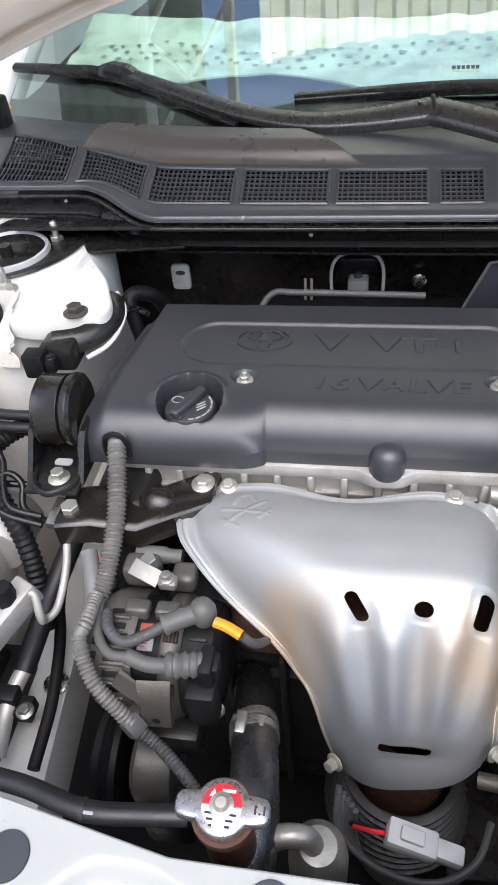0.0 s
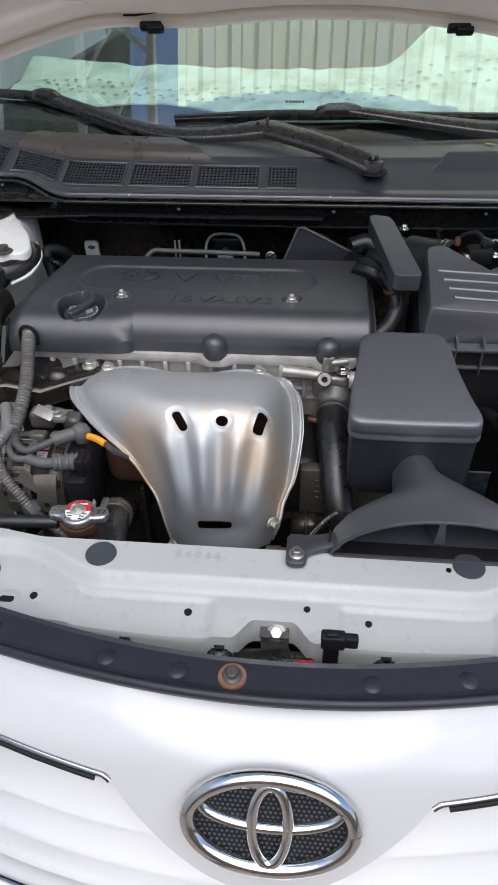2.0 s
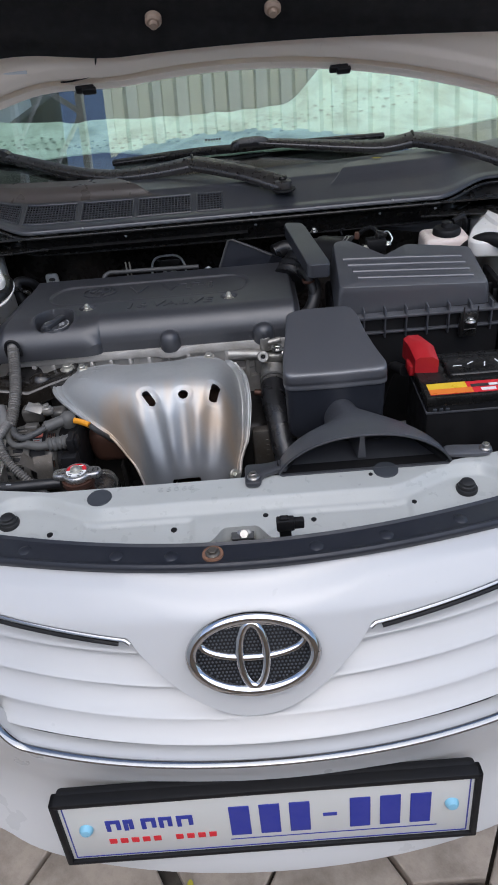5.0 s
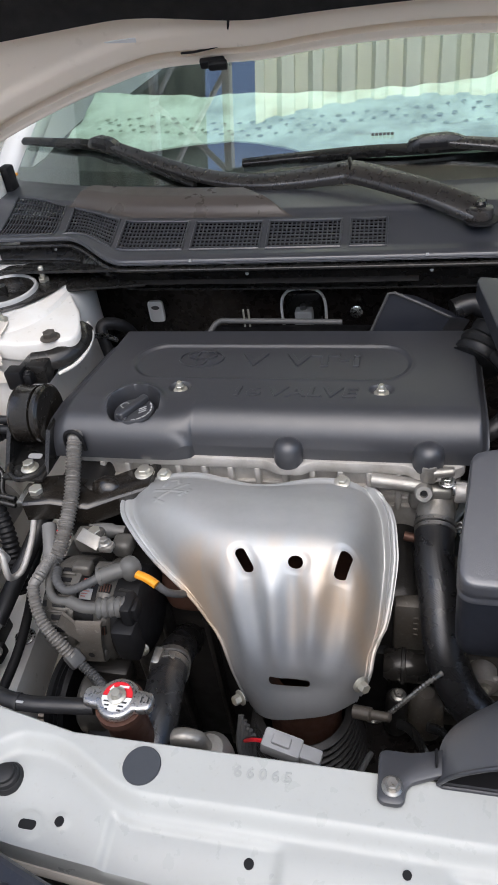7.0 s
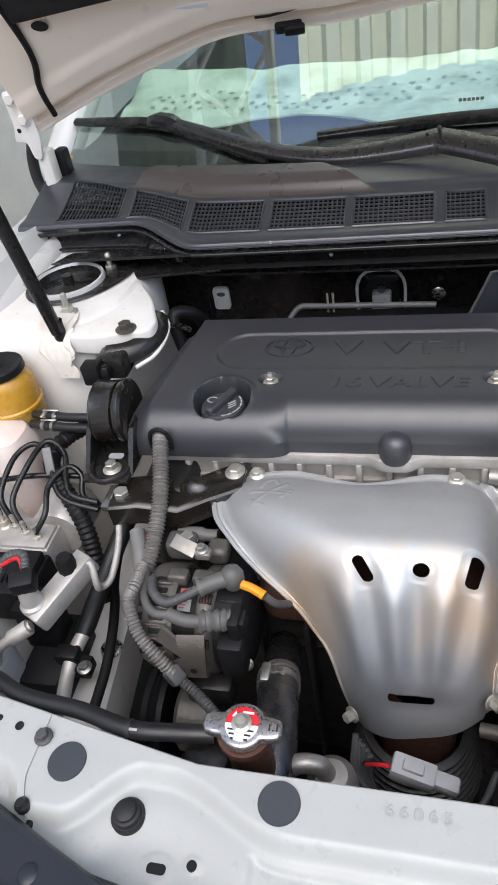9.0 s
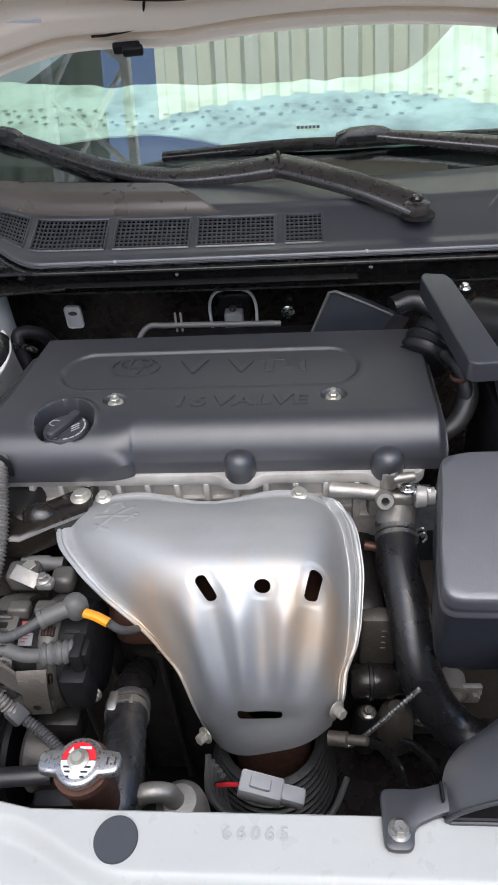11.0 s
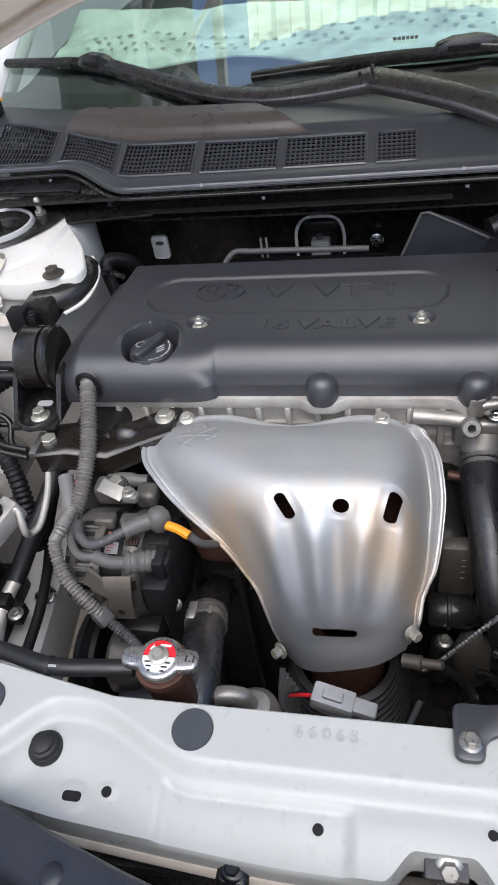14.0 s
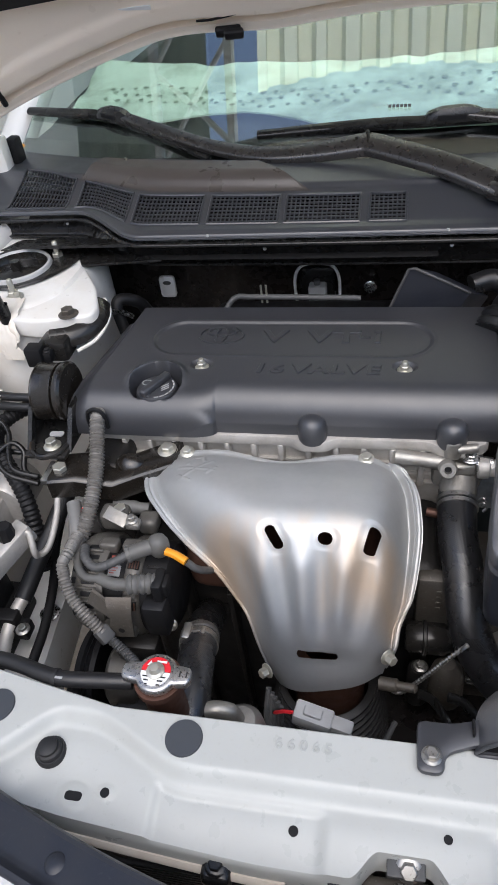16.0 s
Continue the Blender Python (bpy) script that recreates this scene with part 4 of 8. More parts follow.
for i in range(44):
    for j in range(3):
        u = 0.05 + 0.90 * (i + 0.5 * (j % 2) + 0.10 * math.sin(i * 2.7 + j)) / 44
        start = shade_start(-0.70 + 1.40 * u)
        v = (0.250 + 0.027 * j + 0.004 * math.sin(i * 0.9 + 2 * j) - start) / (0.40 - start)
        p = shade_at(u, v)
        if p.x < 0.62 and noise.noise(p * 7) > -0.30 - 0.1 * j:
            part("dimple", turned(lathe([(0, 0.0), (0.0042, 0.0008), (0.0054, 0.0002)], 12), Matrix.Translation(p + Vector((0, -0.0004, 0.0024))) @ pose(0, 0, 0, 12) @ Matrix.Diagonal((0.95 + 0.25 * math.sin(i * 2.1 + j), 0.85 + 0.2 * math.sin(i * 1.1), 1, 1))), dimple_grey, shade)
# washed-out maker's mark on the glass
GM = Matrix.Translation(glass_at(0.475, 0.128) + Vector((0, -0.0012, 0.0016))) @ pose(0, 0, 0, 30, 0, -3)
part("printed_mark", turned(join(*[box(-0.004 + 0.0062 * k, 0.0008 + 0.0062 * k, -0.004, 0.002, 0, 0.0003, 0) for k in range(6)]), GM), lead_grey, screen)
part("printed_mark", turned(tube([(-0.030 + 0.0032 * k, -0.001 + 0.007 * (k % 2), 0.0003) for k in range(9)], 0.0005, 5, 1, smooth=False), GM), light_grey, screen)

# ---- hood, raised ----
hood = thing("hood", (CX, 0.95, 1.05), "white painted hood standing open, black felt lining", "car hood")
HN = Vector((0, -0.643, 0.766))      # up the open hood, from its rear edge towards its front


def hood_edge(x):
    a = x - CX
    return Vector((x, 0.955 - 0.02 * a * a, 1.190 - 0.27 * a * a + 0.032 * ease(-0.18, -0.42, x)))


def hood_at(u, v, lift=0.0):
    x = CX - 0.74 + 1.48 * u
    e, top = hood_edge(x), hood_edge(CX)
    far = top + HN * 0.97 + Vector((x - CX, 0, 0)) + Vector((0, 0.05, -0.06)) * ((x - CX) / 0.74) ** 2
    p = e.lerp(far, v)
    return p + Vector((0, 0.766, 0.643)) * lift


inner = part("inner_panel", sheet(lambda u, v: hood_at(u, v * v * 0.35 + 0.65 * v, -0.006 + 0.010 * ease(0.024, 0.030, v) - 0.020 * ease(0.038, 0.062, v) + 0.004 * ease(0.10, 0.13, v)), 120, 170, 0.002), inner_paint, hood, "white painted inner panel, warm bounce in its colour")
part("outer_skin", sheet(lambda u, v: hood_at(u, v, 0.035 + 0.02 * math.sin(math.pi * v)), 40, 30, 0.002), white_paint, hood, "white painted outer skin")
part("rear_hem", tube([hood_at(i / 60, 0.0, -0.002) for i in range(61)], 0.005, 8, 1), inner_paint, hood)


def pad_at(u, v):
    dip = 0.005 * math.sin(12 * u + 3 * math.sin(9 * v)) * ease(0.02, 0.1, v)
    return hood_at(0.055 + 0.89 * u, 0.088 + 0.44 * (u - 0.5) ** 2 + (0.56 - 0.44 * (u - 0.5) ** 2) * v, -0.026 + dip)


pad = part("insulation_pad", sheet(pad_at, 80, 50, 0.012), felt, hood, "black felt insulation pad")
for u in (0.421, 0.575):
    p = hood_at(u, 0.176, -0.026)
    m = Matrix.Translation(p) @ pose(0, 0, 0, 130, 0, 0)
    part("pad_fastener", turned(join(lathe([(0.016, 0), (0.016, 0.010), (0.012, 0.014), (0, 0.014)], 20), lathe([(0.008, 0.014), (0.0075, 0.022), (0, 0.0225)], 14)), m), fastener_tan, hood, "tan plastic pad fastener")
for x in (-0.285, 0.26):
    p = hood_edge(x) + HN * 0.012 - Vector((0, 0.766, 0.643)) * 0.012
    part("seal_clip", turned(join(box(-0.020, 0.020, -0.008, 0.008, 0, 0.010, 0.003), box(-0.006, 0.024, -0.005, 0.010, 0.008, 0.018, 0.003)), Matrix.Translation(p) @ pose(0, 0, 0, 130, 0, 6)), deep_black, hood, "black seal clip")
p = hood_at(0.21, 0.075, -0.012)
part("adhesive_patch", turned(box(-0.03, 0.03, -0.009, 0.009, -0.001, 0.002, 0.001), Matrix.Translation(p) @ pose(0, 0, 0, 130, 0, 4)), white_ink, hood, "white foam patch")
p = hood_at(0.072, 0.165, -0.0135)
part("panel_hole", turned(prism(ellipse(0, 0, 0.013, 0.009, 20), 0, 0.001, 0), Matrix.Translation(p) @ pose(0, 0, 0, 130, 0, 0)), deep_black, hood)
part("washer_tube", tube([hood_at(0.03, 0.02, -0.014), hood_at(0.035, 0.08, -0.016), hood_at(0.05, 0.16, -0.016), hood_at(0.045, 0.4, -0.016)], 0.005, 8), deep_black, hood)
part("harness", tube([hood_at(0.33, 0.09, -0.013), hood_at(0.32, 0.05, -0.014), hood_at(0.29, 0.035, -0.014), hood_at(0.27, 0.032, -0.013)], 0.002, 6), deep_black, hood)
for s in (-1, 1):
    def hx(x, s=s):
        return x if s < 0 else 2 * CX - x
    plan = round_poly([(hx(p), q) for p, q in ((-0.774, 1.139), (-0.750, 1.140), (-0.731, 1.102), (-0.728, 1.062), (-0.737, 1.028), (-0.750, 1.028), (-0.756, 1.058), (-0.777, 1.060), (-0.770, 1.086))], 0.007, 4)
    hinge = part("hinge", turned(prism(plan, -0.934, -0.927, 0.002), pose(0, 0, 0, 90)), bay_paint, hood, "white painted hood hinge")
    for p, q in ((-0.759, 1.128), (-0.746, 1.095)):
        part("hinge_bolt", turned(bolt((0, 0, 0), 0.0085, 0.008), Matrix.Translation((hx(p), 0.928, q)) @ pose(0, 0, 0, 90)), bay_paint, hinge)
    part("hinge_slot", turned(lathe([(0, 0.001), (0.004, 0.001)], 14), Matrix.Translation((hx(-0.762), 0.9275, 1.078)) @ pose(0, 0, 0, 90)), deep_black, hinge)
    part("hinge_foot", join(box(min(hx(-0.752), hx(-0.728)), max(hx(-0.752), hx(-0.728)), 0.935, 0.965, 0.955, 1.04, 0.006), box(min(hx(-0.775), hx(-0.72)), max(hx(-0.775), hx(-0.72)), 0.935, 0.99, 0.945, 0.965, 0.005)), bay_paint, hinge)
    part("hinge_rubber", tube([(hx(-0.757), 0.945, 1.052), (hx(-0.770), 0.95, 1.02), (hx(-0.772), 0.95, 0.985), (hx(-0.760), 0.945, 0.955)], 0.010, 12), rubber, hinge)
    part("corner_seal", box(min(hx(-0.738), hx(-0.716)), max(hx(-0.738), hx(-0.716)), 0.965, 0.995, 0.975, 1.030, 0.006), deep_black, hinge)
prop = thing("gas_strut", (-0.571, 0.535, 0.905), "black gas strut that props the hood", "gas strut")
part("cylinder", tube([(-0.573, 0.538, 0.915), (-0.60, 0.50, 1.30), (-0.63, 0.46, 1.70)], 0.0095, 14, 2), gloss_black, prop)
part("end_cap", lathe([(0, -0.006), (0.006, -0.005), (0.0085, -0.001), (0.0088, 0.004), (0.0086, 0.024), (0.0095, 0.026)], 18, (-0.572, 0.54, 0.905)), deep_black, prop)

# ---- cowl panel ----
def cowl_front(x):
    a = abs(x - CX)
    return 0.672 + 0.105 * ease(0.42, 0.56, a)


COWL = [(0.0, 0.948), (0.04, 0.955), (0.10, 0.957), (0.27, 0.960), (0.54, 0.981), (0.60, 0.986), (0.64, 0.992), (0.9, 0.999), (1.0, 1.000)]


def cowl_at(x, v, lift=0.0):
    a, b = cowl_front(x), rear(x) + 0.004
    if v < 0.20:
        return Vector((x, a + (b - a) * (0.20 - (0.20 - v) * 0.30), smooth_table(v, COWL, 0.02) + lift - 0.012 * (x - CX) ** 2 + 0.02 * ease(0.42, 0.56, abs(x - CX)) * (0.5 - v) * 0.6))
    return Vector((x, a + (b - a) * v, smooth_table(v, COWL, 0.02) + lift - 0.012 * (x - CX) ** 2 + 0.02 * ease(0.42, 0.56, abs(x - CX)) * (0.5 - v) * 0.6))


cowl = thing("cowl_panel", (0, 0.77, 0.93), "weathered black plastic cowl panel under the windscreen", "cowl panel")
GRILLES = ((-0.690, -0.575), (-0.556, -0.447), (-0.434, -0.320), (-0.307, -0.197), (-0.186, -0.075), (-0.061, -0.008))


def grille_v(x, k):
    """Depth of the intake mesh across the cowl; it widens towards the far end."""
    a, b = 0.27 - 0.09 * ease(-0.48, -0.60, x), 0.54 + 0.14 * ease(-0.50, -0.68, x)
    return a + (b - a) * k


def cowl_hole(u, v):
    x = -0.76 + 1.52 * u
    return grille_v(x, 0) < v < grille_v(x, 1) and any(a < x < b for a, b in GRILLES)


part("panel", sheet(lambda u, v: cowl_at(-0.76 + 1.52 * u, v), 608, 100, skip=cowl_hole), cowl_black, cowl)
# felt-black sheet added as the shade seen through the intake meshes
part("tray", sheet(lambda u, v: cowl_at(-0.74 + 0.78 * u, 0.12 + 0.6 * v, -0.045), 40, 8), felt, cowl)
for a, b in GRILLES:
    g = bmesh.new()
    rows, cols = 8, max(6, round((b - a) / 0.0068))
    for i in range(rows + 1):
        g = join(g, tube([cowl_at(a + (b - a) * k / 6, grille_v(a + (b - a) * k / 6, i / rows), -0.0022) for k in range(7)], 0.0016, 4, 1, smooth=False))
    for i in range(cols + 1):
        x = a + (b - a) * i / cols
        g = join(g, tube([cowl_at(x, grille_v(x, k / 3), -0.0018) for k in range(4)], 0.0013, 4, 1, smooth=False))
    rim = [(a, 0.0), (a, 1.0), (b, 1.0), (b, 0.0), (a, 0.0)]
    edge = []
    for (xa, ka), (xb, kb) in zip(rim, rim[1:]):
        edge += [cowl_at(xa + (xb - xa) * i / 8, grille_v(xa + (xb - xa) * i / 8, ka + (kb - ka) * i / 8), 0.0) for i in range(8)]
    part("grille_frame", tube([*edge, edge[0]], 0.0022, 6, 1, smooth=False), cowl_black, cowl)
    part("mesh_grille", g, cowl_black, cowl, "square-mesh air intake grille")
part("lip_seal", tube([cowl_at(-0.75 + 1.5 * i / 90, 0.0, -0.006) + Vector((0, -0.006, 0)) for i in range(91)], 0.0034, 10, 1), gloss_black, cowl, "rubber seal along the front lip")
part("lip_ridge", tube([cowl_at(-0.75 + 1.5 * i / 90, 0.012, 0.0005) for i in range(91)], 0.0018, 8, 1), cowl_black, cowl)
# near-black strip stands in for the shaded gap under the lip
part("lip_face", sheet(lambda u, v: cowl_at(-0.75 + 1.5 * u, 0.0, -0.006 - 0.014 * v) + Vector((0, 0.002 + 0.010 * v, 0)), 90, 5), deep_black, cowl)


def apron_at(u, v):
    """Black painted steel below the cowl's lip, ending in a rolled flange."""
    x = -0.72 + 1.44 * u
    lip = cowl_at(x, 0.0)
    side = ease(0.40, 0.50, abs(x - CX))
    foot = Vector((x, lip.y + 0.036 * (1 - side) - 0.010 * side, 0.892 + 0.028 * side))
    top = lip + Vector((0, 0.012, -0.016))
    p = top.lerp(foot, min(1, v / 0.85))
    return p + Vector((0, -0.010, 0.001)) * max(0, (v - 0.85) / 0.15)


apron = part("cowl_apron", sheet(apron_at, 110, 20, 0.002), gloss_black, cowl, "black painted steel apron under the cowl lip")
part("apron_flange", tube([apron_at(i / 90, 1.0) for i in range(91)], 0.0014, 8, 1), gloss_black, cowl)
for u in (0.14, 0.20, 0.265, 0.79, 0.86):
    a, b = apron_at(u, 0.05), apron_at(u, 0.8)
    part("apron_web", tube([a + Vector((0, -0.003, 0)), b + Vector((0, -0.003, 0.002))], 0.0022, 6, 1, smooth=False), gloss_black, cowl)
for u in (0.10, 0.19, 0.35, 0.54, 0.72, 0.80):
    part("apron_clip", turned(lathe([(0, 0.0015), (0.0026, 0.001), (0.003, -0.002)], 10), Matrix.Translation(apron_at(u, 0.12) + Vector((0, -0.003, 0))) @ pose(0, 0, 0, 60)), light_grey, cowl)


def plateau(x0, x1, v0, v1, height, slant):
    def f(u, v):
        a, b = x0 + 0.4 * slant * v, x1 - slant * v
        x = a + (b - a) * u
        vv = v0 + (v1 - v0) * v
        k = ease(0, 0.008, min(u * (b - a), (1 - u) * (b - a))) * ease(0.0, 0.55, v) * ease(1.0, 0.95, v)
        return cowl_at(x, vv, 0.0006 + height * k)
    return sheet(f, 260, 40)


part("raised_panel", plateau(-0.570, -0.150, 0.57, 0.86, 0.013, 0.085), panel_black, cowl, "long raised moulding")
part("raised_panel", plateau(0.215, 0.62, 0.46, 0.80, 0.008, 0.14), cowl_black, cowl, "long raised moulding")
for x, v in ((0.05, 0.05), (-0.30, 0.04), (0.34, 0.05)):
    part("cowl_clip", lathe([(0, 0.0015), (0.0022, 0.001), (0.0026, -0.002)], 12, cowl_at(x, v)), light_grey, cowl)

# ---- wipers ----
def wiper(pivot, joint, line, hub, tip, heel, size=1.0):
    w = thing("wiper", pivot, "black wiper arm and blade parked across the windscreen", "windscreen wiper", "windscreen wipers")
    P, J, H = Vector(pivot), Vector(joint), Vector(hub)
    part("arm_head", bar_along([P + Vector((0, 0, 0.004)), P.lerp(J, 0.4) + Vector((0, 0, 0.008)), P.lerp(J, 0.8) + Vector((0, 0, 0.004)), J], [(0, 0.0205), (0.25, 0.0195), (1, 0.0190)], [(0, 0.012), (1, 0.014)]), arm_black, w)
    part("arm_eye", lathe([(0, 0.016), (0.014, 0.016), (0.018, 0.0135), (0.019, 0.010), (0.019, 0.0)], 28, P), arm_black, w)
    part("pivot_nut", lathe([(0.0085, 0), (0.0085, 0.004), (0.006, 0.007), (0, 0.0075)], 18, P + Vector((0, 0, 0.0155))), gloss_black, w)
    part("pivot_well", lathe([(0, 0.0008), (0.024, 0.0008), (0.0245, -0.002)], 24, P + Vector((0.002, -0.006, -0.001))), deep_black, w)
    part("knuckle", turned(box(-0.003, 0.003, -0.0195, 0.0195, 0.0, 0.0165, 0.002), Matrix.Translation(J - Vector((0, 0, 0.001))) @ pose(0, 0, 0, 30, 0, 8)), gloss_black, w)
    for k in (-0.018, 0.018):
        part("knuckle_pin", lathe([(0, 0.004), (0.002, 0.0035), (0.0025, 0)], 10, J + Vector((k, -0.004, 0.013))), gloss_black, w)
    part("arm", bar_along([J, *line, H + Vector((0, 0, 0.004))], [(0, 0.0190), (0.35, 0.0150), (0.8, 0.0110), (1, 0.0085)], [(0, 0.014), (0.5, 0.010), (1, 0.009)]), arm_black, w)
    t, e = Vector(tip), Vector(heel)
    blade = part("blade", bar_along([t, t.lerp(H, 0.5) - Vector((0, 0, 0.001)), H - Vector((0, 0, 0.006)), e], [(0, 0.0075), (0.4, 0.0095), (1, 0.006)], [(0, 0.008), (0.5, 0.011), (1, 0.006)]), gloss_black, w)
    part("squeegee", tube([t + Vector((0, 0.004, -0.004)), H + Vector((0, 0.004, -0.012)), e + Vector((0, 0.004, -0.004))], 0.0035, 6), rubber, blade)
    bx = (e - t).normalized()
    m = Matrix.Translation(H - Vector((0, 0, 0.004))) @ bx.to_track_quat("X", "Z").to_matrix().to_4x4()
    part("blade_clip", turned(loft([[(x * size, y * wd, z * ht) for y, z in ((-1, 0), (-0.95, 0.6), (-0.6, 0.95), (0, 1.0), (0.6, 0.95), (0.95, 0.6), (1, 0))]
                                    for x, wd, ht in ((-0.040, 0.010, 0.008), (-0.036, 0.012, 0.015), (-0.018, 0.0135, 0.021), (0.012, 0.0135, 0.022), (0.026, 0.012, 0.019), (0.040, 0.010, 0.012))]), m), gloss_black, blade)
    for s in (-1, 1):
        part("clip_window", turned(box(-0.024 * size, 0.014 * size, s * 0.0135 - 0.001, s * 0.0135 + 0.001, 0.004, 0.012, 0.001, 1), m), deep_black, blade)
    return w


wiper((0.120, 0.758, 0.984), (-0.069, 0.868, 1.018), ((-0.150, 0.876, 1.008), (-0.236, 0.886, 1.004), (-0.333, 0.919, 1.011), (-0.440, 0.973, 1.028)), (-0.535, 1.026, 1.040), (-0.750, 1.120, 1.034), (-0.335, 0.905, 0.998))
wiper((0.590, 0.800, 0.985), (0.425, 0.925, 1.014), ((0.354, 0.911, 1.010), (0.270, 0.913, 1.018), (0.160, 0.920, 1.030)), (0.062, 0.927, 1.036), (-0.255, 0.938, 1.020), (0.367, 0.965, 1.022), 1.15)

# ---- engine ----
engine = thing("engine", (-0.15, 0.45, 0.30), "grimy aluminium four-cylinder engine block and head", "engine")
# block and low covers carry the bay's shade in their dark colour
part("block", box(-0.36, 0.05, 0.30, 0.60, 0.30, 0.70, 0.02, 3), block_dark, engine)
part("cylinder_head", box(-0.405, 0.095, 0.422, 0.63, 0.69, 0.795, 0.006), alu_bright, engine)
part("head_flange", prism(round_poly([(-0.425, 0.414), (-0.30, 0.412), (-0.145, 0.412), (-0.132, 0.402), (-0.10, 0.402), (-0.087, 0.412), (0.03, 0.412), (0.042, 0.402), (0.075, 0.402), (0.10, 0.415), (0.105, 0.63), (-0.425, 0.63)], 0.01), 0.795, 0.812, 0.003), alu_bright, engine, "bright machined head flange")
for k in range(13):
    x = -0.375 + 0.036 * k
    part("head_rib", box(x - 0.004, x + 0.004, 0.411, 0.425, 0.735, 0.797, 0.0025), alu_bright, engine)
for k in range(3):
    part("head_ledge", box(-0.40, 0.09, 0.4165, 0.424, 0.765 - 0.016 * k, 0.770 - 0.016 * k, 0.0015), alu_bright, engine)
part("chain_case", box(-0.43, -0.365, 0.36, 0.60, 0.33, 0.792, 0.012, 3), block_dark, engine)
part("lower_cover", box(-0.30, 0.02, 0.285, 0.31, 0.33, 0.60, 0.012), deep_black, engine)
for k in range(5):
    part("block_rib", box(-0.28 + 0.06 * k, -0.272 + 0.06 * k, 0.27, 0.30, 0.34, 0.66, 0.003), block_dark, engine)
part("intake_plenum", box(-0.33, 0.03, 0.64, 0.80, 0.60, 0.80, 0.03, 3), deep_black, engine)
part("coolant_rail", tube([(-0.285, 0.67, 0.835), (-0.265, 0.685, 0.858), (-0.23, 0.685, 0.860), (-0.10, 0.685, 0.858), (-0.07, 0.685, 0.857)], 0.0045, 10), lead_grey, engine, "grey coolant rail behind the cover")
for x in (-0.222, -0.214):
    part("rail_clip", tube([(x, 0.685, 0.850), (x, 0.685, 0.880)], 0.0018, 6, 2, smooth=False), zinc, engine)

# thermostat housing and sensors at the gearbox end of the head
part("water_outlet", join(tube([(0.068, 0.43, 0.768), (0.068, 0.41, 0.757), (0.067, 0.388, 0.743)], 0.0235, 24), box(0.034, 0.096, 0.40, 0.45, 0.745, 0.79, 0.008)), outlet_grey, engine, "cast water outlet")
part("sensor", join(lathe([(0.010, 0), (0.010, 0.02), (0.006, 0.022), (0.006, 0.034), (0, 0.035)], 16, (0.085, 0.405, 0.785), "x"), bolt((0.078, 0.402, 0.797), 0.007)), steel, engine)
part("sensor_plug", box(0.112, 0.135, 0.397, 0.415, 0.776, 0.796, 0.004), deep_black, engine)
part("hose_stub", tube([(0.05, 0.402, 0.788), (0.02, 0.404, 0.79), (-0.012, 0.406, 0.792)], 0.0095, 14), alu, engine)
part("outlet_boss", join(turned(lathe([(0, 0.006), (0.0042, 0.006), (0.0048, 0.013), (0.0095, 0.013), (0.011, 0.011), (0.011, -0.02), (0, -0.02)], 24), Matrix.Translation((0.051, 0.392, 0.789)) @ pose(0, 0, 0, 62, 0, 0)),
     box(0.046, 0.066, 0.396, 0.418, 0.795, 0.826, 0.006, 3), turned(lathe([(0, 0.024), (0.005, 0.024), (0.006, 0.022), (0.006, 0), (0.0, 0)], 18), Matrix.Translation((0.062, 0.40, 0.812)) @ pose(0, 0, 0, 0, 80, 0)), box(0.052, 0.086, 0.394, 0.41, 0.772, 0.790, 0.006, 3)), alu, engine, "cast boss with a threaded hole")
part("boss_hole", turned(lathe([(0, 0.0075), (0.0040, 0.0075)], 16), Matrix.Translation((0.051, 0.392, 0.789)) @ pose(0, 0, 0, 62, 0, 0)), deep_black, engine)
part("knurled_collar", lathe([(0, 0.0), (0.0125, 0.0), (0.0135, 0.002), (0.0135, 0.012), (0.011, 0.014), (0.011, 0.022), (0, 0.022)], 24, (0.088, 0.402, 0.782), "x"), alu_bright, engine, "bright steel sensor collar")
part("dipstick_tube", tube([(0.03, 0.38, 0.722), (0.06, 0.375, 0.720), (0.075, 0.37, 0.718)], 0.006, 10), exhaust_brown, engine, "brown pipe beside the head")

# ---- engine cover ----
cover = thing("engine_cover", (-0.155, 0.53, 0.81), "satin black plastic engine cover with raised lettering", "engine cover")


def nose_share(x):
    """1 along the roll in front of the oil filler, falling to 0 round its domed end."""
    k = (x + 0.278) / 0.036
    return 1 if k < 0 else math.sqrt(max(0, 1 - k * k))


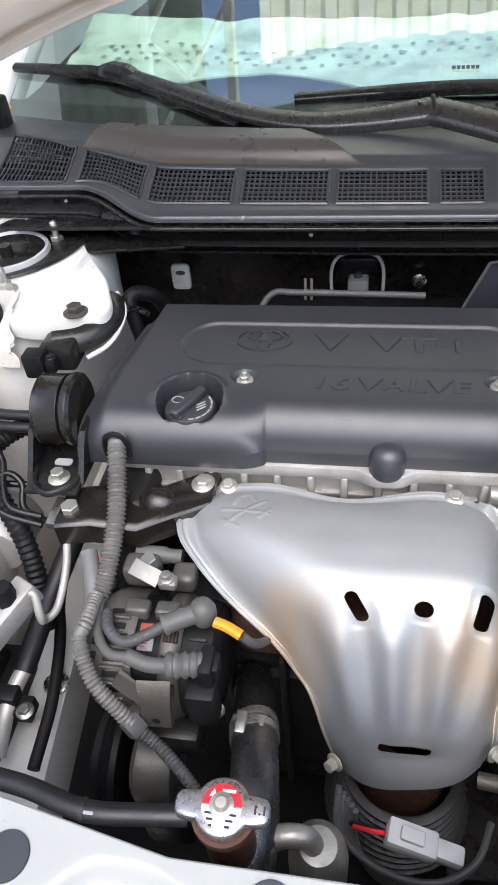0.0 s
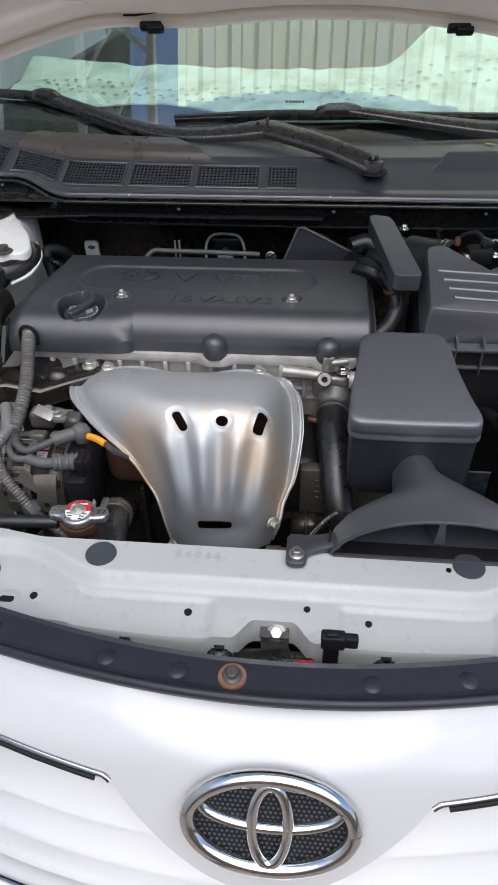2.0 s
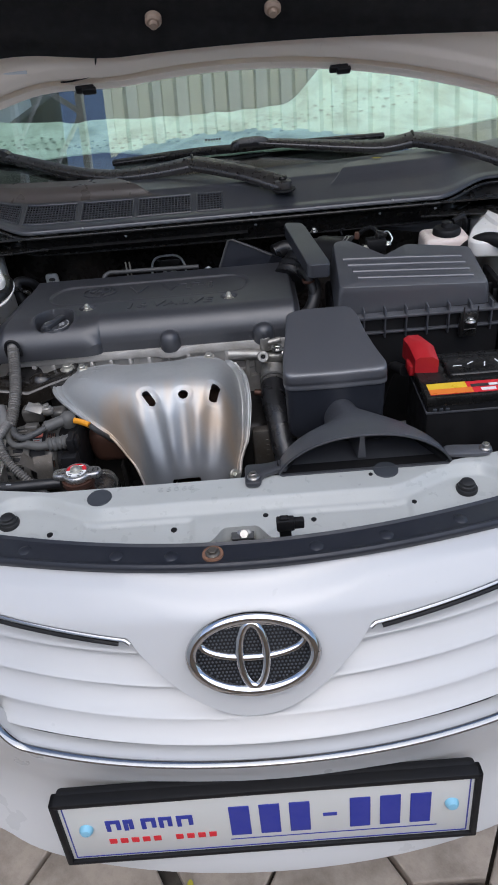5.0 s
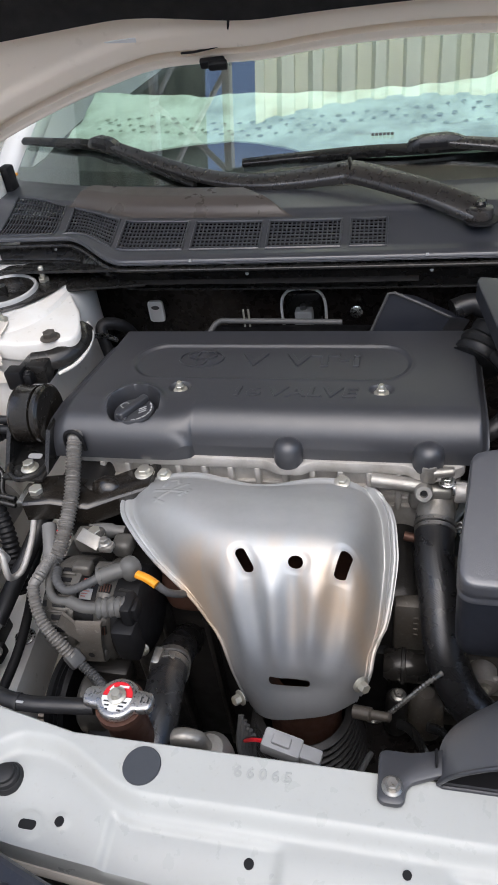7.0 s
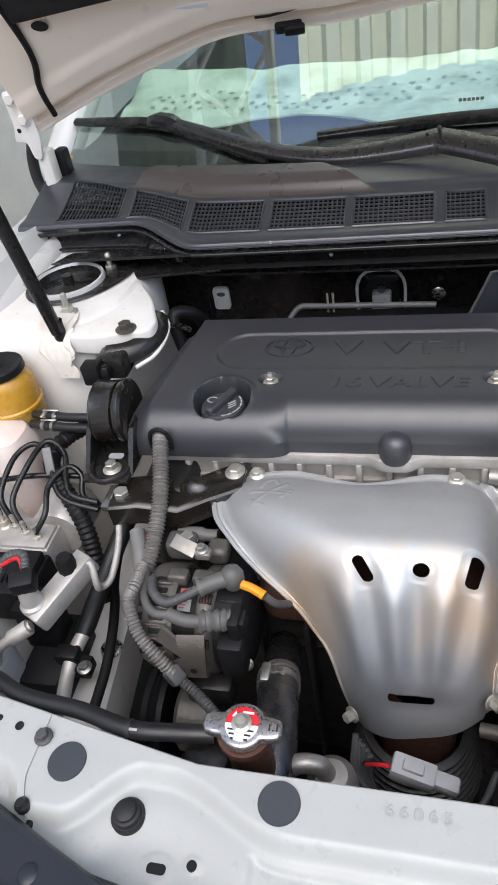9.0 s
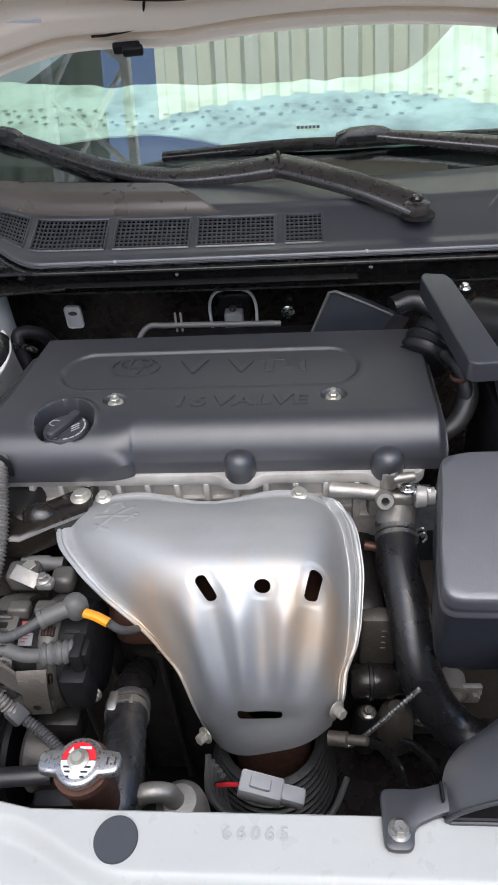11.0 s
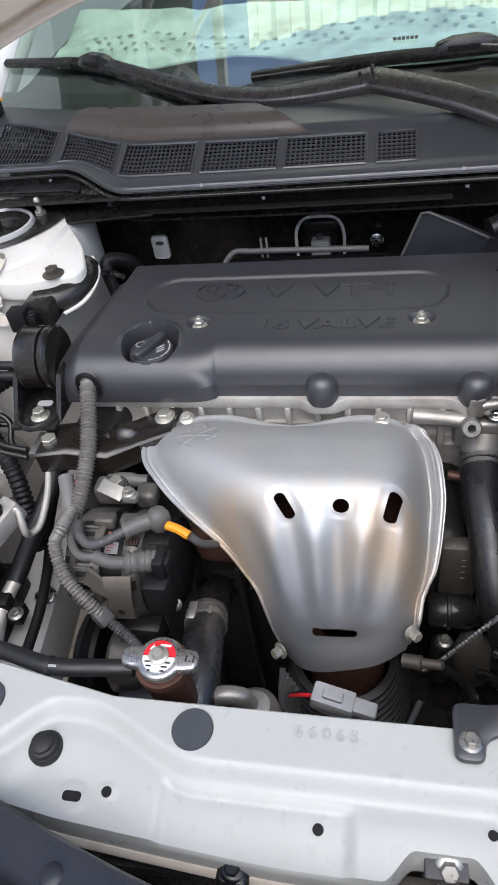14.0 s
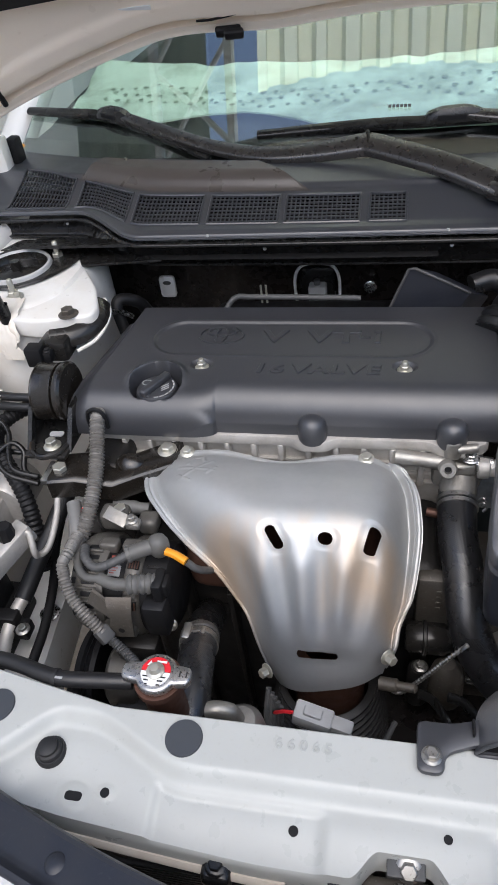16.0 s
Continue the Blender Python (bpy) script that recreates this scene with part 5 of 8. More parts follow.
def cover_top(x, y):
    """Height of the cover: flat on top, rolled down at the front and, less, at the sides."""
    def rolled(start, depth, top):
        k = min(1, max(0, (start - y) / depth))
        return top - 0.047 * (1 - math.sqrt(max(0, 1 - k * k)))
    k = nose_share(x)
    z = rolled(0.461, 0.045, 0.869) * (1 - k) + rolled(0.446, 0.042, 0.869 - 0.004 * ease(0.470, 0.440, y)) * k
    z -= 0.020 * ease(0.012, 0.0, 0.124 - x) + 0.012 * ease(0.03, 0.0, x + 0.445)
    # filler recess
    d = math.hypot((x + 0.326), (y - 0.452))
    rim = 0.0050 * ease(0.436, 0.462, y) * math.exp(-((d - 0.0375) / 0.0055) ** 2)
    k = ease(0.0362, 0.0310, d) * ease(0.424, 0.432, y)
    z = (z + rim) * (1 - k) + min(z, 0.838) * k
    # long sunk panel under the lettering
    q = max(abs(x + 0.162) - 0.152, 0)
    d = math.hypot(q, y - 0.556)
    z -= 0.0030 * ease(0.043, 0.038, d)
    z += 0.0009 * math.exp(-((d - 0.0445) / 0.002) ** 2)
    # pockets round the two nuts
    for bx in (-0.272, -0.004):
        z -= 0.006 * ease(0.016, 0.011, math.hypot(x - bx, (y - 0.491) * 1.25))
    return z


def cover_f(u, v):
    """Plan of the cover with its skirt at both ends of u and v."""
    x = -0.446 + 0.571 * min(1, max(0, (u - 0.02) / 0.96))
    back = 0.638 - 0.03 * ease(-0.41, -0.45, x)
    front = 0.4165 - 0.0125 * nose_share(x)
    yy = front + (back - front) * min(1, max(0, (v - 0.03) / 0.94))
    left = 0.036 * (yy - 0.42) / 0.22 * ease(-0.38, -0.446, x)
    x += left
    z = cover_top(x - left, yy)
    if u in (0.0, 1.0) or v in (0.0, 1.0):
        z = 0.812
    return Vector((x, yy, z))


shell = part("shell", sheet(cover_f, 300, 130), cover_black, cover)
for text, x, w, h in (("V", -0.182, 0.037, 0.030), ("V", -0.119, 0.037, 0.030), ("T", -0.083, 0.040, 0.030), ("-", -0.057, 0.014, 0.0045), ("i", -0.040, 0.0085, 0.030)):
    part("lettering", turned(lettering(text, w, h, 0.0042), Matrix.Translation((x, 0.5625, 0.8665))), cover_black, shell, "raised moulded lettering")
for text, x, w in (("16", -0.176, 0.036), ("VALVE", -0.0907, 0.116)):
    part("lettering", turned(lettering(text, w, 0.0205, 0.0030, 0.1, 1.1), Matrix.Translation((x, 0.482, 0.8696))), cover_black, shell, "raised moulded lettering")


def oval_ring(cx, cy, a, b, w, z0, z1, m=None, n=44, r=0.0006):
    """A flat oval ring."""
    bm = bmesh.new()
    rows = []
    for (da, z) in ((0, z0), (0, z1), (-w, z1), (-w, z0)):
        rows.append([bm.verts.new((cx + (a + da) * math.cos(2 * math.pi * i / n), cy + (b + da) * math.sin(2 * math.pi * i / n), z)) for i in range(n)])
    rows.append(rows[0])
    for p, q in zip(rows, rows[1:]):
        for i in range(n):
            bm.faces.new((p[i], p[(i + 1) % n], q[(i + 1) % n], q[i]))
    bmesh.ops.recalc_face_normals(bm, faces=bm.faces[:])
    return bm


part("badge", join(oval_ring(-0.260, 0.5655, 0.0335, 0.0230, 0.003, 0.865, 0.8685), oval_ring(-0.260, 0.5655, 0.0095, 0.021, 0.003, 0.865, 0.8685), oval_ring(-0.260, 0.573, 0.022, 0.0115, 0.003, 0.865, 0.8692)), cover_black, shell, "moulded oval badge")
for x in (-0.272, -0.004):
    nut = part("cover_nut", join(bolt((x, 0.491, 0.8632), 0.0062, 0.006), lathe([(0.0042, 0), (0.0042, 0.009), (0.003, 0.011), (0, 0.0112)], 12, (x, 0.491, 0.866))), zinc, cover, "zinc acorn nut on a stud")
for x in (-0.116, 0.055):
    part("nut_boss", lathe([(0.0, 0.016), (0.006, 0.0153), (0.012, 0.0125), (0.0165, 0.0075), (0.0185, 0.0), (0.0185, -0.016), (0.017, -0.02)], 28, (x, 0.415, 0.829)), cover_black, cover, "domed boss over a nut")
part("sleeve_notch", turned(join(tube([(-0.0125, 0, -0.020), (-0.0125, 0, -0.004), (-0.009, 0, 0.006), (0, 0, 0.0105), (0.009, 0, 0.006), (0.0125, 0, -0.004), (0.0125, 0, -0.020)], 0.0028, 8)), Matrix.Translation((-0.399, 0.402, 0.846))), deep_black, cover, "dark arched notch for the loom")
filler = thing("oil_filler_cap", (-0.326, 0.449, 0.848), "round black oil filler cap with grip bar", "oil cap")
part("cap", lathe([(0, 0.018), (0.023, 0.018), (0.0265, 0.0165), (0.0285, 0.012), (0.0285, 0.0)], 36, (-0.326, 0.449, 0.8425)), cover_black, filler)
part("grip", turned(join(box(-0.026, 0.026, -0.0055, 0.0055, 0, 0.011, 0.003, 3), box(-0.024, -0.018, -0.009, 0.009, 0, 0.004, 0.0015)), Matrix.Translation((-0.327, 0.449, 0.8585)) @ pose(0, 0, 0, 0, 0, 62)), cover_black, filler)
for k in range(3):
    part("print_line", turned(box(-0.0055, 0.0055, -0.0009, 0.0009, 0, 0.0004, 0), Matrix.Translation((-0.3145 + 0.001 * k, 0.452 - 0.0042 * k, 0.8607)) @ pose(0, 0, 0, 0, 0, 40)), light_grey, filler)
for k in range(7):
    a = math.radians(-75 + 18 * k)
    part("print_line", turned(box(-0.0030, 0.0030, -0.0010, 0.0010, 0, 0.0004, 0), Matrix.Translation((-0.326 + 0.0235 * math.cos(a), 0.449 + 0.0235 * math.sin(a), 0.8602)) @ pose(0, 0, 0, 0, 0, math.degrees(a) + 90)), light_grey, filler)
part("print_ring", turned(oval_ring(0, 0, 0.0068, 0.0058, 0.0012, 0, 0.0004), Matrix.Translation((-0.341, 0.457, 0.8607))), light_grey, filler)

# ---- exhaust heat shield ----
heat = thing("heat_shield", (-0.09, 0.30, 0.60), "pressed aluminium exhaust heat shield with heat tint", "heat shield")
SH_Y = [(0, 0.408), (0.12, 0.375), (0.25, 0.335), (0.35, 0.304), (0.45, 0.276), (0.55, 0.252), (0.65, 0.229), (0.8, 0.197), (0.88, 0.182), (1.0, 0.170)]
SH_Z = [(0, 0.787), (0.12, 0.808), (0.25, 0.822), (0.35, 0.826), (0.45, 0.823), (0.55, 0.813), (0.65, 0.788), (0.8, 0.729), (0.88, 0.686), (1.0, 0.606)]
SH_L = [(0, -0.300), (0.05, -0.325), (0.14, -0.336), (0.26, -0.325), (0.38, -0.290), (0.5, -0.250), (0.62, -0.215), (0.74, -0.190), (0.88, -0.172), (1.0, -0.150)]
SH_R = [(0, -0.014), (0.06, 0.008), (0.16, 0.020), (0.30, 0.0245), (0.45, 0.019), (0.6, 0.012), (0.75, 0.002), (0.9, -0.002), (1.0, -0.012)]
SH_E = [(0, 0.008), (0.12, 0.024), (0.25, 0.044), (0.4, 0.062), (0.5, 0.066), (0.6, 0.068), (0.7, 0.070), (0.8, 0.052), (0.88, 0.030), (1.0, 0.004)]      # how far the near lobe is turned down
SH_D = [(0, 0.010), (0.12, 0.038), (0.25, 0.068), (0.4, 0.104), (0.55, 0.115), (0.7, 0.086), (0.85, 0.038), (1.0, 0.004)]
SLOPE = 0.33      # metres of sheet from its top rim to its foot
SLOTS = ((-0.142, 0.568, 8.5, 15, 0.0100, 0.0060), (-0.034, 0.552, -4.2, 20, 0.0140, 0.0066), (-0.085, 0.563, 1, 0, 0.0004, 0.0078), (-0.0925, 0.886, 1, 0.04, 0.0205, 0.0034))


def slot_offset(x, s):
    """Foot of (x, s) on the spine of the nearest opening, the way there, and its radius."""
    best = None
    for cx, v, dx, dy, h, r in SLOTS:
        L, cs = math.hypot(dx, dy), v * SLOPE
        t = max(-h, min(h, ((x - cx) * dx + (s - cs) * dy) / L))
        fx, fs = cx + dx / L * t, cs + dy / L * t
        d = math.hypot(x - fx, s - fs)
        if best is None or d - r < best[0]:
            best = (d - r, fx, fs, d, r)
    return best


STAMP = (((0.15, 0.255), (0.275, 0.165)), ((0.15, 0.185), (0.275, 0.235)), ((0.145, 0.235), (0.175, 0.275)), ((0.25, 0.25), (0.285, 0.215)), ((0.185, 0.165), (0.20, 0.125)), ((0.20, 0.125), (0.235, 0.12)), ((0.235, 0.12), (0.245, 0.155)))


def stamp(u, v):
    """Height of the pressed mark near the upper corner."""
    best = 1.0
    for (ua, va), (ub, vb) in STAMP:
        du, dv = (ub - ua) * 0.32, (vb - va) * SLOPE
        pu, pv = (u - ua) * 0.32, (v - va) * SLOPE
        t = min(1, max(0, (pu * du + pv * dv) / (du * du + dv * dv)))
        best = min(best, math.hypot(pu - du * t, pv - dv * t))
    return 0.0011 * math.exp(-(best / 0.0022) ** 2)


def shield_f(u, v):
    s = 2 * u - 1
    l, r = smooth_table(v, SH_L, 0.05), smooth_table(v, SH_R, 0.05)
    x = l + (r - l) * u
    y, z = smooth_table(v, SH_Y, 0.05), smooth_table(v, SH_Z, 0.05)
    drop = smooth_table(v, SH_E if s < 0 else SH_D, 0.05)
    a = abs(s)
    z -= drop * (min(1, a / 0.90) ** (4.2 if s < 0 else 8.0))
    y += 0.035 * a ** 3 * ease(0.45, 0.85, v)
    # turned-out flange with a bead pressed along it
    if s < 0:
        z += 0.0018 * math.exp(-((a - 0.94) / 0.028) ** 2) - 0.0014 * math.exp(-((a - 0.875) / 0.024) ** 2)
    else:
        z += 0.0050 * math.exp(-((a - 0.945) / 0.015) ** 2) - 0.0022 * math.exp(-((a - 0.905) / 0.012) ** 2)
    z += 0.0046 * math.exp(-((v - 0.035) / 0.016) ** 2) - 0.0016 * math.exp(-((v - 0.075) / 0.014) ** 2)
    # upper rim: two crests at the bolts and a long dip between them
    top = 1 - ease(0.0, 0.20, v)
    dip = 0.5 + 0.5 * math.cos(max(-1, min(1, (x + 0.155) / 0.092)) * math.pi)
    y -= top * 0.010 * dip
    z -= top * 0.0085 * dip
    # slight dents of the pressed sheet
    z += 0.0007 * noise.noise(Vector((x * 16, v * 5, 4.1))) * ease(0.06, 0.2, v) * (1 - ease(0.80, 0.95, a))
    # flutes down the front
    k = ease(0.54, 0.66, v) * (1 - ease(0.76, 0.90, v))
    fan = (x + 0.087) * (1 + 0.55 * ease(0.5, 0.95, v))
    y += 0.0062 * k * math.cos(fan / 0.0545 * 2 * math.pi) * (1 - a ** 3)
    # raised land round the three openings
    k = math.exp(-((v - 0.5) / 0.09) ** 2) * math.exp(-((x + 0.087) / 0.085) ** 4)
    z += 0.003 * k
    if 0.1 < u < 0.33 and 0.08 < v < 0.32:
        z += stamp(u, v)
    # sunk flat lands that follow the openings
    z -= 0.0017 * ease(0.0105, 0.0030, slot_offset(x, v * SLOPE)[0])
    z += (0.39 * (x + 0.085)) * ease(0.80, 1.0, v) + 0.013 * (1 - a * a) * ease(0.9, 1.0, v)
    # dish round the lower slot
    y += 0.004 * math.exp(-((v - 0.905) / 0.035) ** 2) * math.exp(-((x + 0.088) / 0.045) ** 4)
    return Vector((x, y, z))


def shield_x(u, v):
    l, r = smooth_table(v, SH_L, 0.05), smooth_table(v, SH_R, 0.05)
    return l + (r - l) * u


def slot_hole(u, v):
    return slot_offset(shield_x(u, v), v * SLOPE)[0] < 0


def shield_cut(u, v):
    """The sheet, its grid drawn onto the rims of the openings."""
    x, s = shield_x(u, v), v * SLOPE
    gap, fx, fs, d, r = slot_offset(x, s)
    if abs(gap) < 0.0007 and d > 1e-5:
        x, v = fx + (x - fx) * r / d, (fs + (s - fs) * r / d) / SLOPE
        l, q = smooth_table(v, SH_L, 0.05), smooth_table(v, SH_R, 0.05)
        u = (x - l) / (q - l)
    return shield_f(u, v)


part("plate", sheet(shield_cut, 440, 400, 0.0014, skip=slot_hole, push=Vector((0, 0.0009, -0.0012))), shield_metal, heat)
for u, v in ((0.115, 0.040), (0.845, 0.050)):
    p = shield_f(u, v)
    part("shield_bolt", turned(bolt((0, 0, 0), 0.0064, 0.006), Matrix.Translation(p + Vector((0, 0, 0.001))) @ pose(0, 0, 0, 10)), zinc, heat)
for at, ry in (((-0.155, 0.188, 0.628), -40), ((-0.013, 0.190, 0.682), 40)):
    part("shield_bolt", turned(bolt((0, 0, 0), 0.0062, 0.009), Matrix.Translation(at) @ pose(0, 0, 0, 70, 0, 0) @ pose(0, 0, 0, 0, ry, 0)), zinc, heat)
rim = [(0.012, 0.97 - 0.045 * i) for i in range(22)] + [(0.012 + 0.0325 * i, 0.012) for i in range(31)] + [(0.988, 0.025 + 0.045 * i) for i in range(22)]
part("rolled_rim", tube([shield_f(*k) + Vector((0, 0, 0.0012)) for k in rim], 0.0026, 8, 2), shield_metal, heat, "rolled bright rim")

# exhaust below the shield
exhaust = thing("exhaust_pipe", (-0.08, 0.19, 0.40), "heat-browned exhaust converter under the shield", "exhaust")
part("converter", lathe([(0.03, 0.40), (0.044, 0.44), (0.046, 0.50), (0.046, 0.60), (0.042, 0.63), (0.03, 0.65)], 32, (-0.085, 0.222, 0)), exhaust_brown, exhaust)
part("manifold", box(-0.27, -0.01, 0.27, 0.40, 0.66, 0.735, 0.025, 4), exhaust_brown, exhaust)
bell = [(0.0535, 0.612)]
for k in range(9):
    bell += [(0.0545 + 0.0022 * k, 0.611 - 0.011 * k), (0.0625 + 0.0022 * k, 0.609 - 0.011 * k), (0.0625 + 0.0022 * k, 0.605 - 0.011 * k), (0.0545 + 0.0022 * k, 0.603 - 0.011 * k)]
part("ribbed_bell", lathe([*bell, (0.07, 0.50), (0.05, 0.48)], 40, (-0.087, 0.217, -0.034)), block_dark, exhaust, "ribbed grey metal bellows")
for k in range(5):
    part("corrugated_lead", tube([(-0.150 + 0.004 * k, 0.165 - 0.004 * k, 0.63 - 0.003 * k), (-0.148 + 0.004 * k, 0.135, 0.60 - 0.005 * k), (-0.11, 0.112, 0.585 - 0.006 * k), (-0.06, 0.108, 0.58 - 0.006 * k), (-0.02, 0.13, 0.575), (0.0, 0.17, 0.57)], 0.0035, 8), lead_grey, exhaust, "dark grey lead")
part("oxygen_sensor", turned(lathe([(0.008, 0), (0.008, 0.02), (0.0055, 0.022), (0.0055, 0.042), (0.003, 0.044), (0, 0.044)], 14), Matrix.Translation((-0.02, 0.185, 0.632)) @ pose(0, 0, 0, 0, 75, -12)), alu_dull, exhaust)
part("sensor_lead", tube([(-0.012, 0.19, 0.615), (0.004, 0.19, 0.606), (0.027, 0.192, 0.638), (0.058, 0.198, 0.684), (0.075, 0.21, 0.69)], 0.0026, 8, rib=0.0006, pitch=0.005), clamp_steel, exhaust, "braided sensor lead")
plug = thing("wiring_connector", (-0.078, 0.11, 0.665), "light grey wiring connector with red wires", "connector")
part("plug_body", turned(join(box(-0.030, 0.012, -0.011, 0.011, -0.010, 0.010, 0.003), box(0.008, 0.034, -0.008, 0.008, -0.008, 0.008, 0.003), box(-0.02, 0.0, -0.006, 0.006, 0.008, 0.014, 0.002)), Matrix.Translation((-0.080, 0.108, 0.680)) @ pose(0, 0, 0, 0, 8, -10)), light_grey, plug)
part("wire", tube([(-0.11, 0.112, 0.682), (-0.122, 0.115, 0.675), (-0.135, 0.125, 0.65)], 0.0022, 6), red_ink, plug, "red wire")
part("wire", tube([(-0.11, 0.114, 0.678), (-0.124, 0.12, 0.668), (-0.138, 0.13, 0.64)], 0.0022, 6), deep_black, plug)

# ---- right-hand engine mount and bracket ----
mount = thing("engine_mount", (-0.465, 0.40, 0.80), "black steel engine mount with rubber bush", "engine mount")
part("bush", lathe([(0, -0.019), (0.036, -0.019), (0.0395, -0.018), (0.0405, -0.0165), (0.0400, -0.0155), (0.0395, -0.015), (0.0395, 0.008), (0.0400, 0.009), (0.0400, 0.011), (0.036, 0.012), (0.035, 0.0135), (0.0405, 0.015), (0.0415, 0.018), (0.0415, 0.022), (0.038, 0.025), (0, 0.025)], 56, (-0.472, 0.443, 0.853), "x"), bracket_black, mount)
part("saddle", join(box(-0.496, -0.436, 0.358, 0.46, 0.804, 0.810, 0.002), tube([(-0.494, 0.392, 0.812), (-0.486, 0.366, 0.812), (-0.466, 0.354, 0.812), (-0.446, 0.366, 0.812), (-0.438, 0.392, 0.812)], 0.004, 8)), gloss_black, mount)
for a, b in ((-0.498, -0.492), (-0.440, -0.434)):
    part("saddle_cheek", loft([[(a, 0.372, 0.806), (b, 0.372, 0.806), (b, 0.46, 0.806), (a, 0.46, 0.806)], [(a, 0.392, 0.83), (b, 0.392, 0.83), (b, 0.46, 0.83), (a, 0.46, 0.83)], [(a, 0.410, 0.852), (b, 0.410, 0.852), (b, 0.46, 0.852), (a, 0.46, 0.852)]]), gloss_black, mount)
part("saddle_hole", prism(round_poly([(-0.476, 0.398), (-0.456, 0.398), (-0.456, 0.408), (-0.476, 0.408)], 0.004), 0.810, 0.8112, 0), light_grey, mount)
part("mount_bolt", bolt((-0.462, 0.378, 0.811), 0.0078, 0.009), zinc, mount)
part("upper_stay", join(box(-0.512, -0.470, 0.498, 0.538, 0.862, 0.894, 0.006), tube([(-0.450, 0.605, 0.896), (-0.444, 0.580, 0.893), (-0.450, 0.552, 0.889), (-0.470, 0.530, 0.886), (-0.50, 0.520, 0.886)], 0.009, 10, flat=1.7)), gloss_black, mount)
part("stay_edge", tube([(-0.452, 0.622, 0.894), (-0.436, 0.597, 0.888), (-0.434, 0.568, 0.880), (-0.442, 0.538, 0.874), (-0.462, 0.516, 0.870)], 0.0028, 8), bay_paint, mount, "white painted edge")
part("sensor_box", join(box(-0.523, -0.498, 0.478, 0.500, 0.866, 0.896, 0.003), box(-0.498, -0.486, 0.482, 0.496, 0.872, 0.888, 0.002), bolt((-0.492, 0.489, 0.888), 0.004, 0.003)), deep_black, mount)
part("tower_bolt", bolt((-0.477, 0.549, 0.9105), 0.0095, 0.008), alu_dull, mount)
arm = thing("mount_bracket", (-0.38, 0.36, 0.76), "black pressed steel engine bracket with zinc bolts", "bracket")
part("beam", loft([[(x, y + dy, z + dz) for dy, dz in ((-0.03, -0.016), (-0.03, 0.0105), (-0.0275, 0.0135), (-0.02, 0.015), (0.02, 0.015), (0.03, 0.008), (0.03, -0.016))]
                   for x, y, z in ((-0.452, 0.352, 0.785), (-0.415, 0.356, 0.787), (-0.37, 0.365, 0.772), (-0.335, 0.38, 0.778), (-0.295, 0.398, 0.782))]), bracket_black, arm)
part("pressed_swelling", turned(lathe([(0, 0.012), (0.010, 0.0105), (0.016, 0.005), (0.018, 0.0)], 24), Matrix.Translation((-0.355, 0.372, 0.788)) @ pose(0, 0, 0, 35) @ Matrix.Diagonal((1.2, 0.9, 1, 1))), bracket_black, arm)
part("end_plate", box(-0.464, -0.432, 0.326, 0.366, 0.787, 0.797, 0.003), clamp_steel, arm)
part("bracket_bolt", bolt((-0.440, 0.344, 0.797), 0.0095, 0.009), zinc, arm)
part("bracket_bolt", bolt((-0.308, 0.396, 0.795), 0.0088, 0.007), zinc, arm, "yellow zinc bolt")
part("cam_sensor", lathe([(0.010, 0), (0.010, 0.03), (0.008, 0.035), (0.008, 0.05), (0, 0.05)], 16, (-0.375, 0.335, 0.745), "x"), grey_plastic, arm)

# ---- alternator and its leads ----
alt = thing("alternator", (-0.33, 0.235, 0.62), "grimy aluminium alternator with black end cap", "alternator")
AC = Matrix.Translation((-0.335, 0.247, 0.702)) @ Matrix.Diagonal((1, 0.94, 0.94, 1))


def round_alt(x, deg, r):
    """Place on the alternator's barrel: along it, round it (0 is the top, towards the nose positive) and from its axis."""
    return AC @ pose(0, 0, 0, deg, 0, 0) @ Matrix.Translation((x, 0, r))


part("front_casing", turned(lathe([(0, -0.06), (0.045, -0.06), (0.058, -0.055), (0.064, -0.045), (0.066, -0.035), (0.066, -0.016), (0.064, -0.012), (0, -0.012)], 48, (0, 0, 0), "x"), AC), casing_grey, alt, "grey cast casing with cooling slots")
part("stator", turned(lathe([(0, -0.012), (0.0595, -0.012), (0.0595, 0.014), (0, 0.014)], 48, (0, 0, 0), "x"), AC), deep_black, alt, "black laminated stator band")
part("rear_casing", turned(lathe([(0, 0.014), (0.064, 0.014), (0.066, 0.017), (0.066, 0.026), (0.062, 0.032), (0.055, 0.035), (0, 0.035)], 48, (0, 0, 0), "x"), AC), casing_grey, alt, "grey cast casing with cooling slots")
for k in range(7):
    deg = -4 + 14 * k
    part("cooling_slot", turned(box(-0.0090, 0.0090, -0.0038, 0.0038, -0.004, 0.0006, 0.0012, 1), round_alt(-0.030, deg, 0.066)), deep_black, alt)
    part("cooling_rib", turned(box(-0.012, 0.012, -0.0016, 0.0016, -0.003, 0.0042, 0.0012, 1), round_alt(-0.030, deg + 7, 0.066)), casing_grey, alt)
    part("cooling_slot", turned(box(-0.0055, 0.0055, -0.0042, 0.0042, -0.004, 0.0006, 0.001, 1), round_alt(-0.0475, deg, 0.0622)), deep_black, alt)
for deg in (-5, 16, 37, 62):
    part("winding_window", turned(box(-0.0075, 0.0065, -0.006, 0.006, -0.004, 0.0005, 0.001, 1), round_alt(0.024, deg, 0.066)), deep_black, alt)
    for k in range(4):
        part("winding", turned(box(-0.0058 + 0.0034 * k, -0.0040 + 0.0034 * k, -0.0052, 0.0052, 0, 0.0011, 0.0004, 1), round_alt(0.024, deg, 0.066)), exhaust_brown, alt, "brown copper winding")
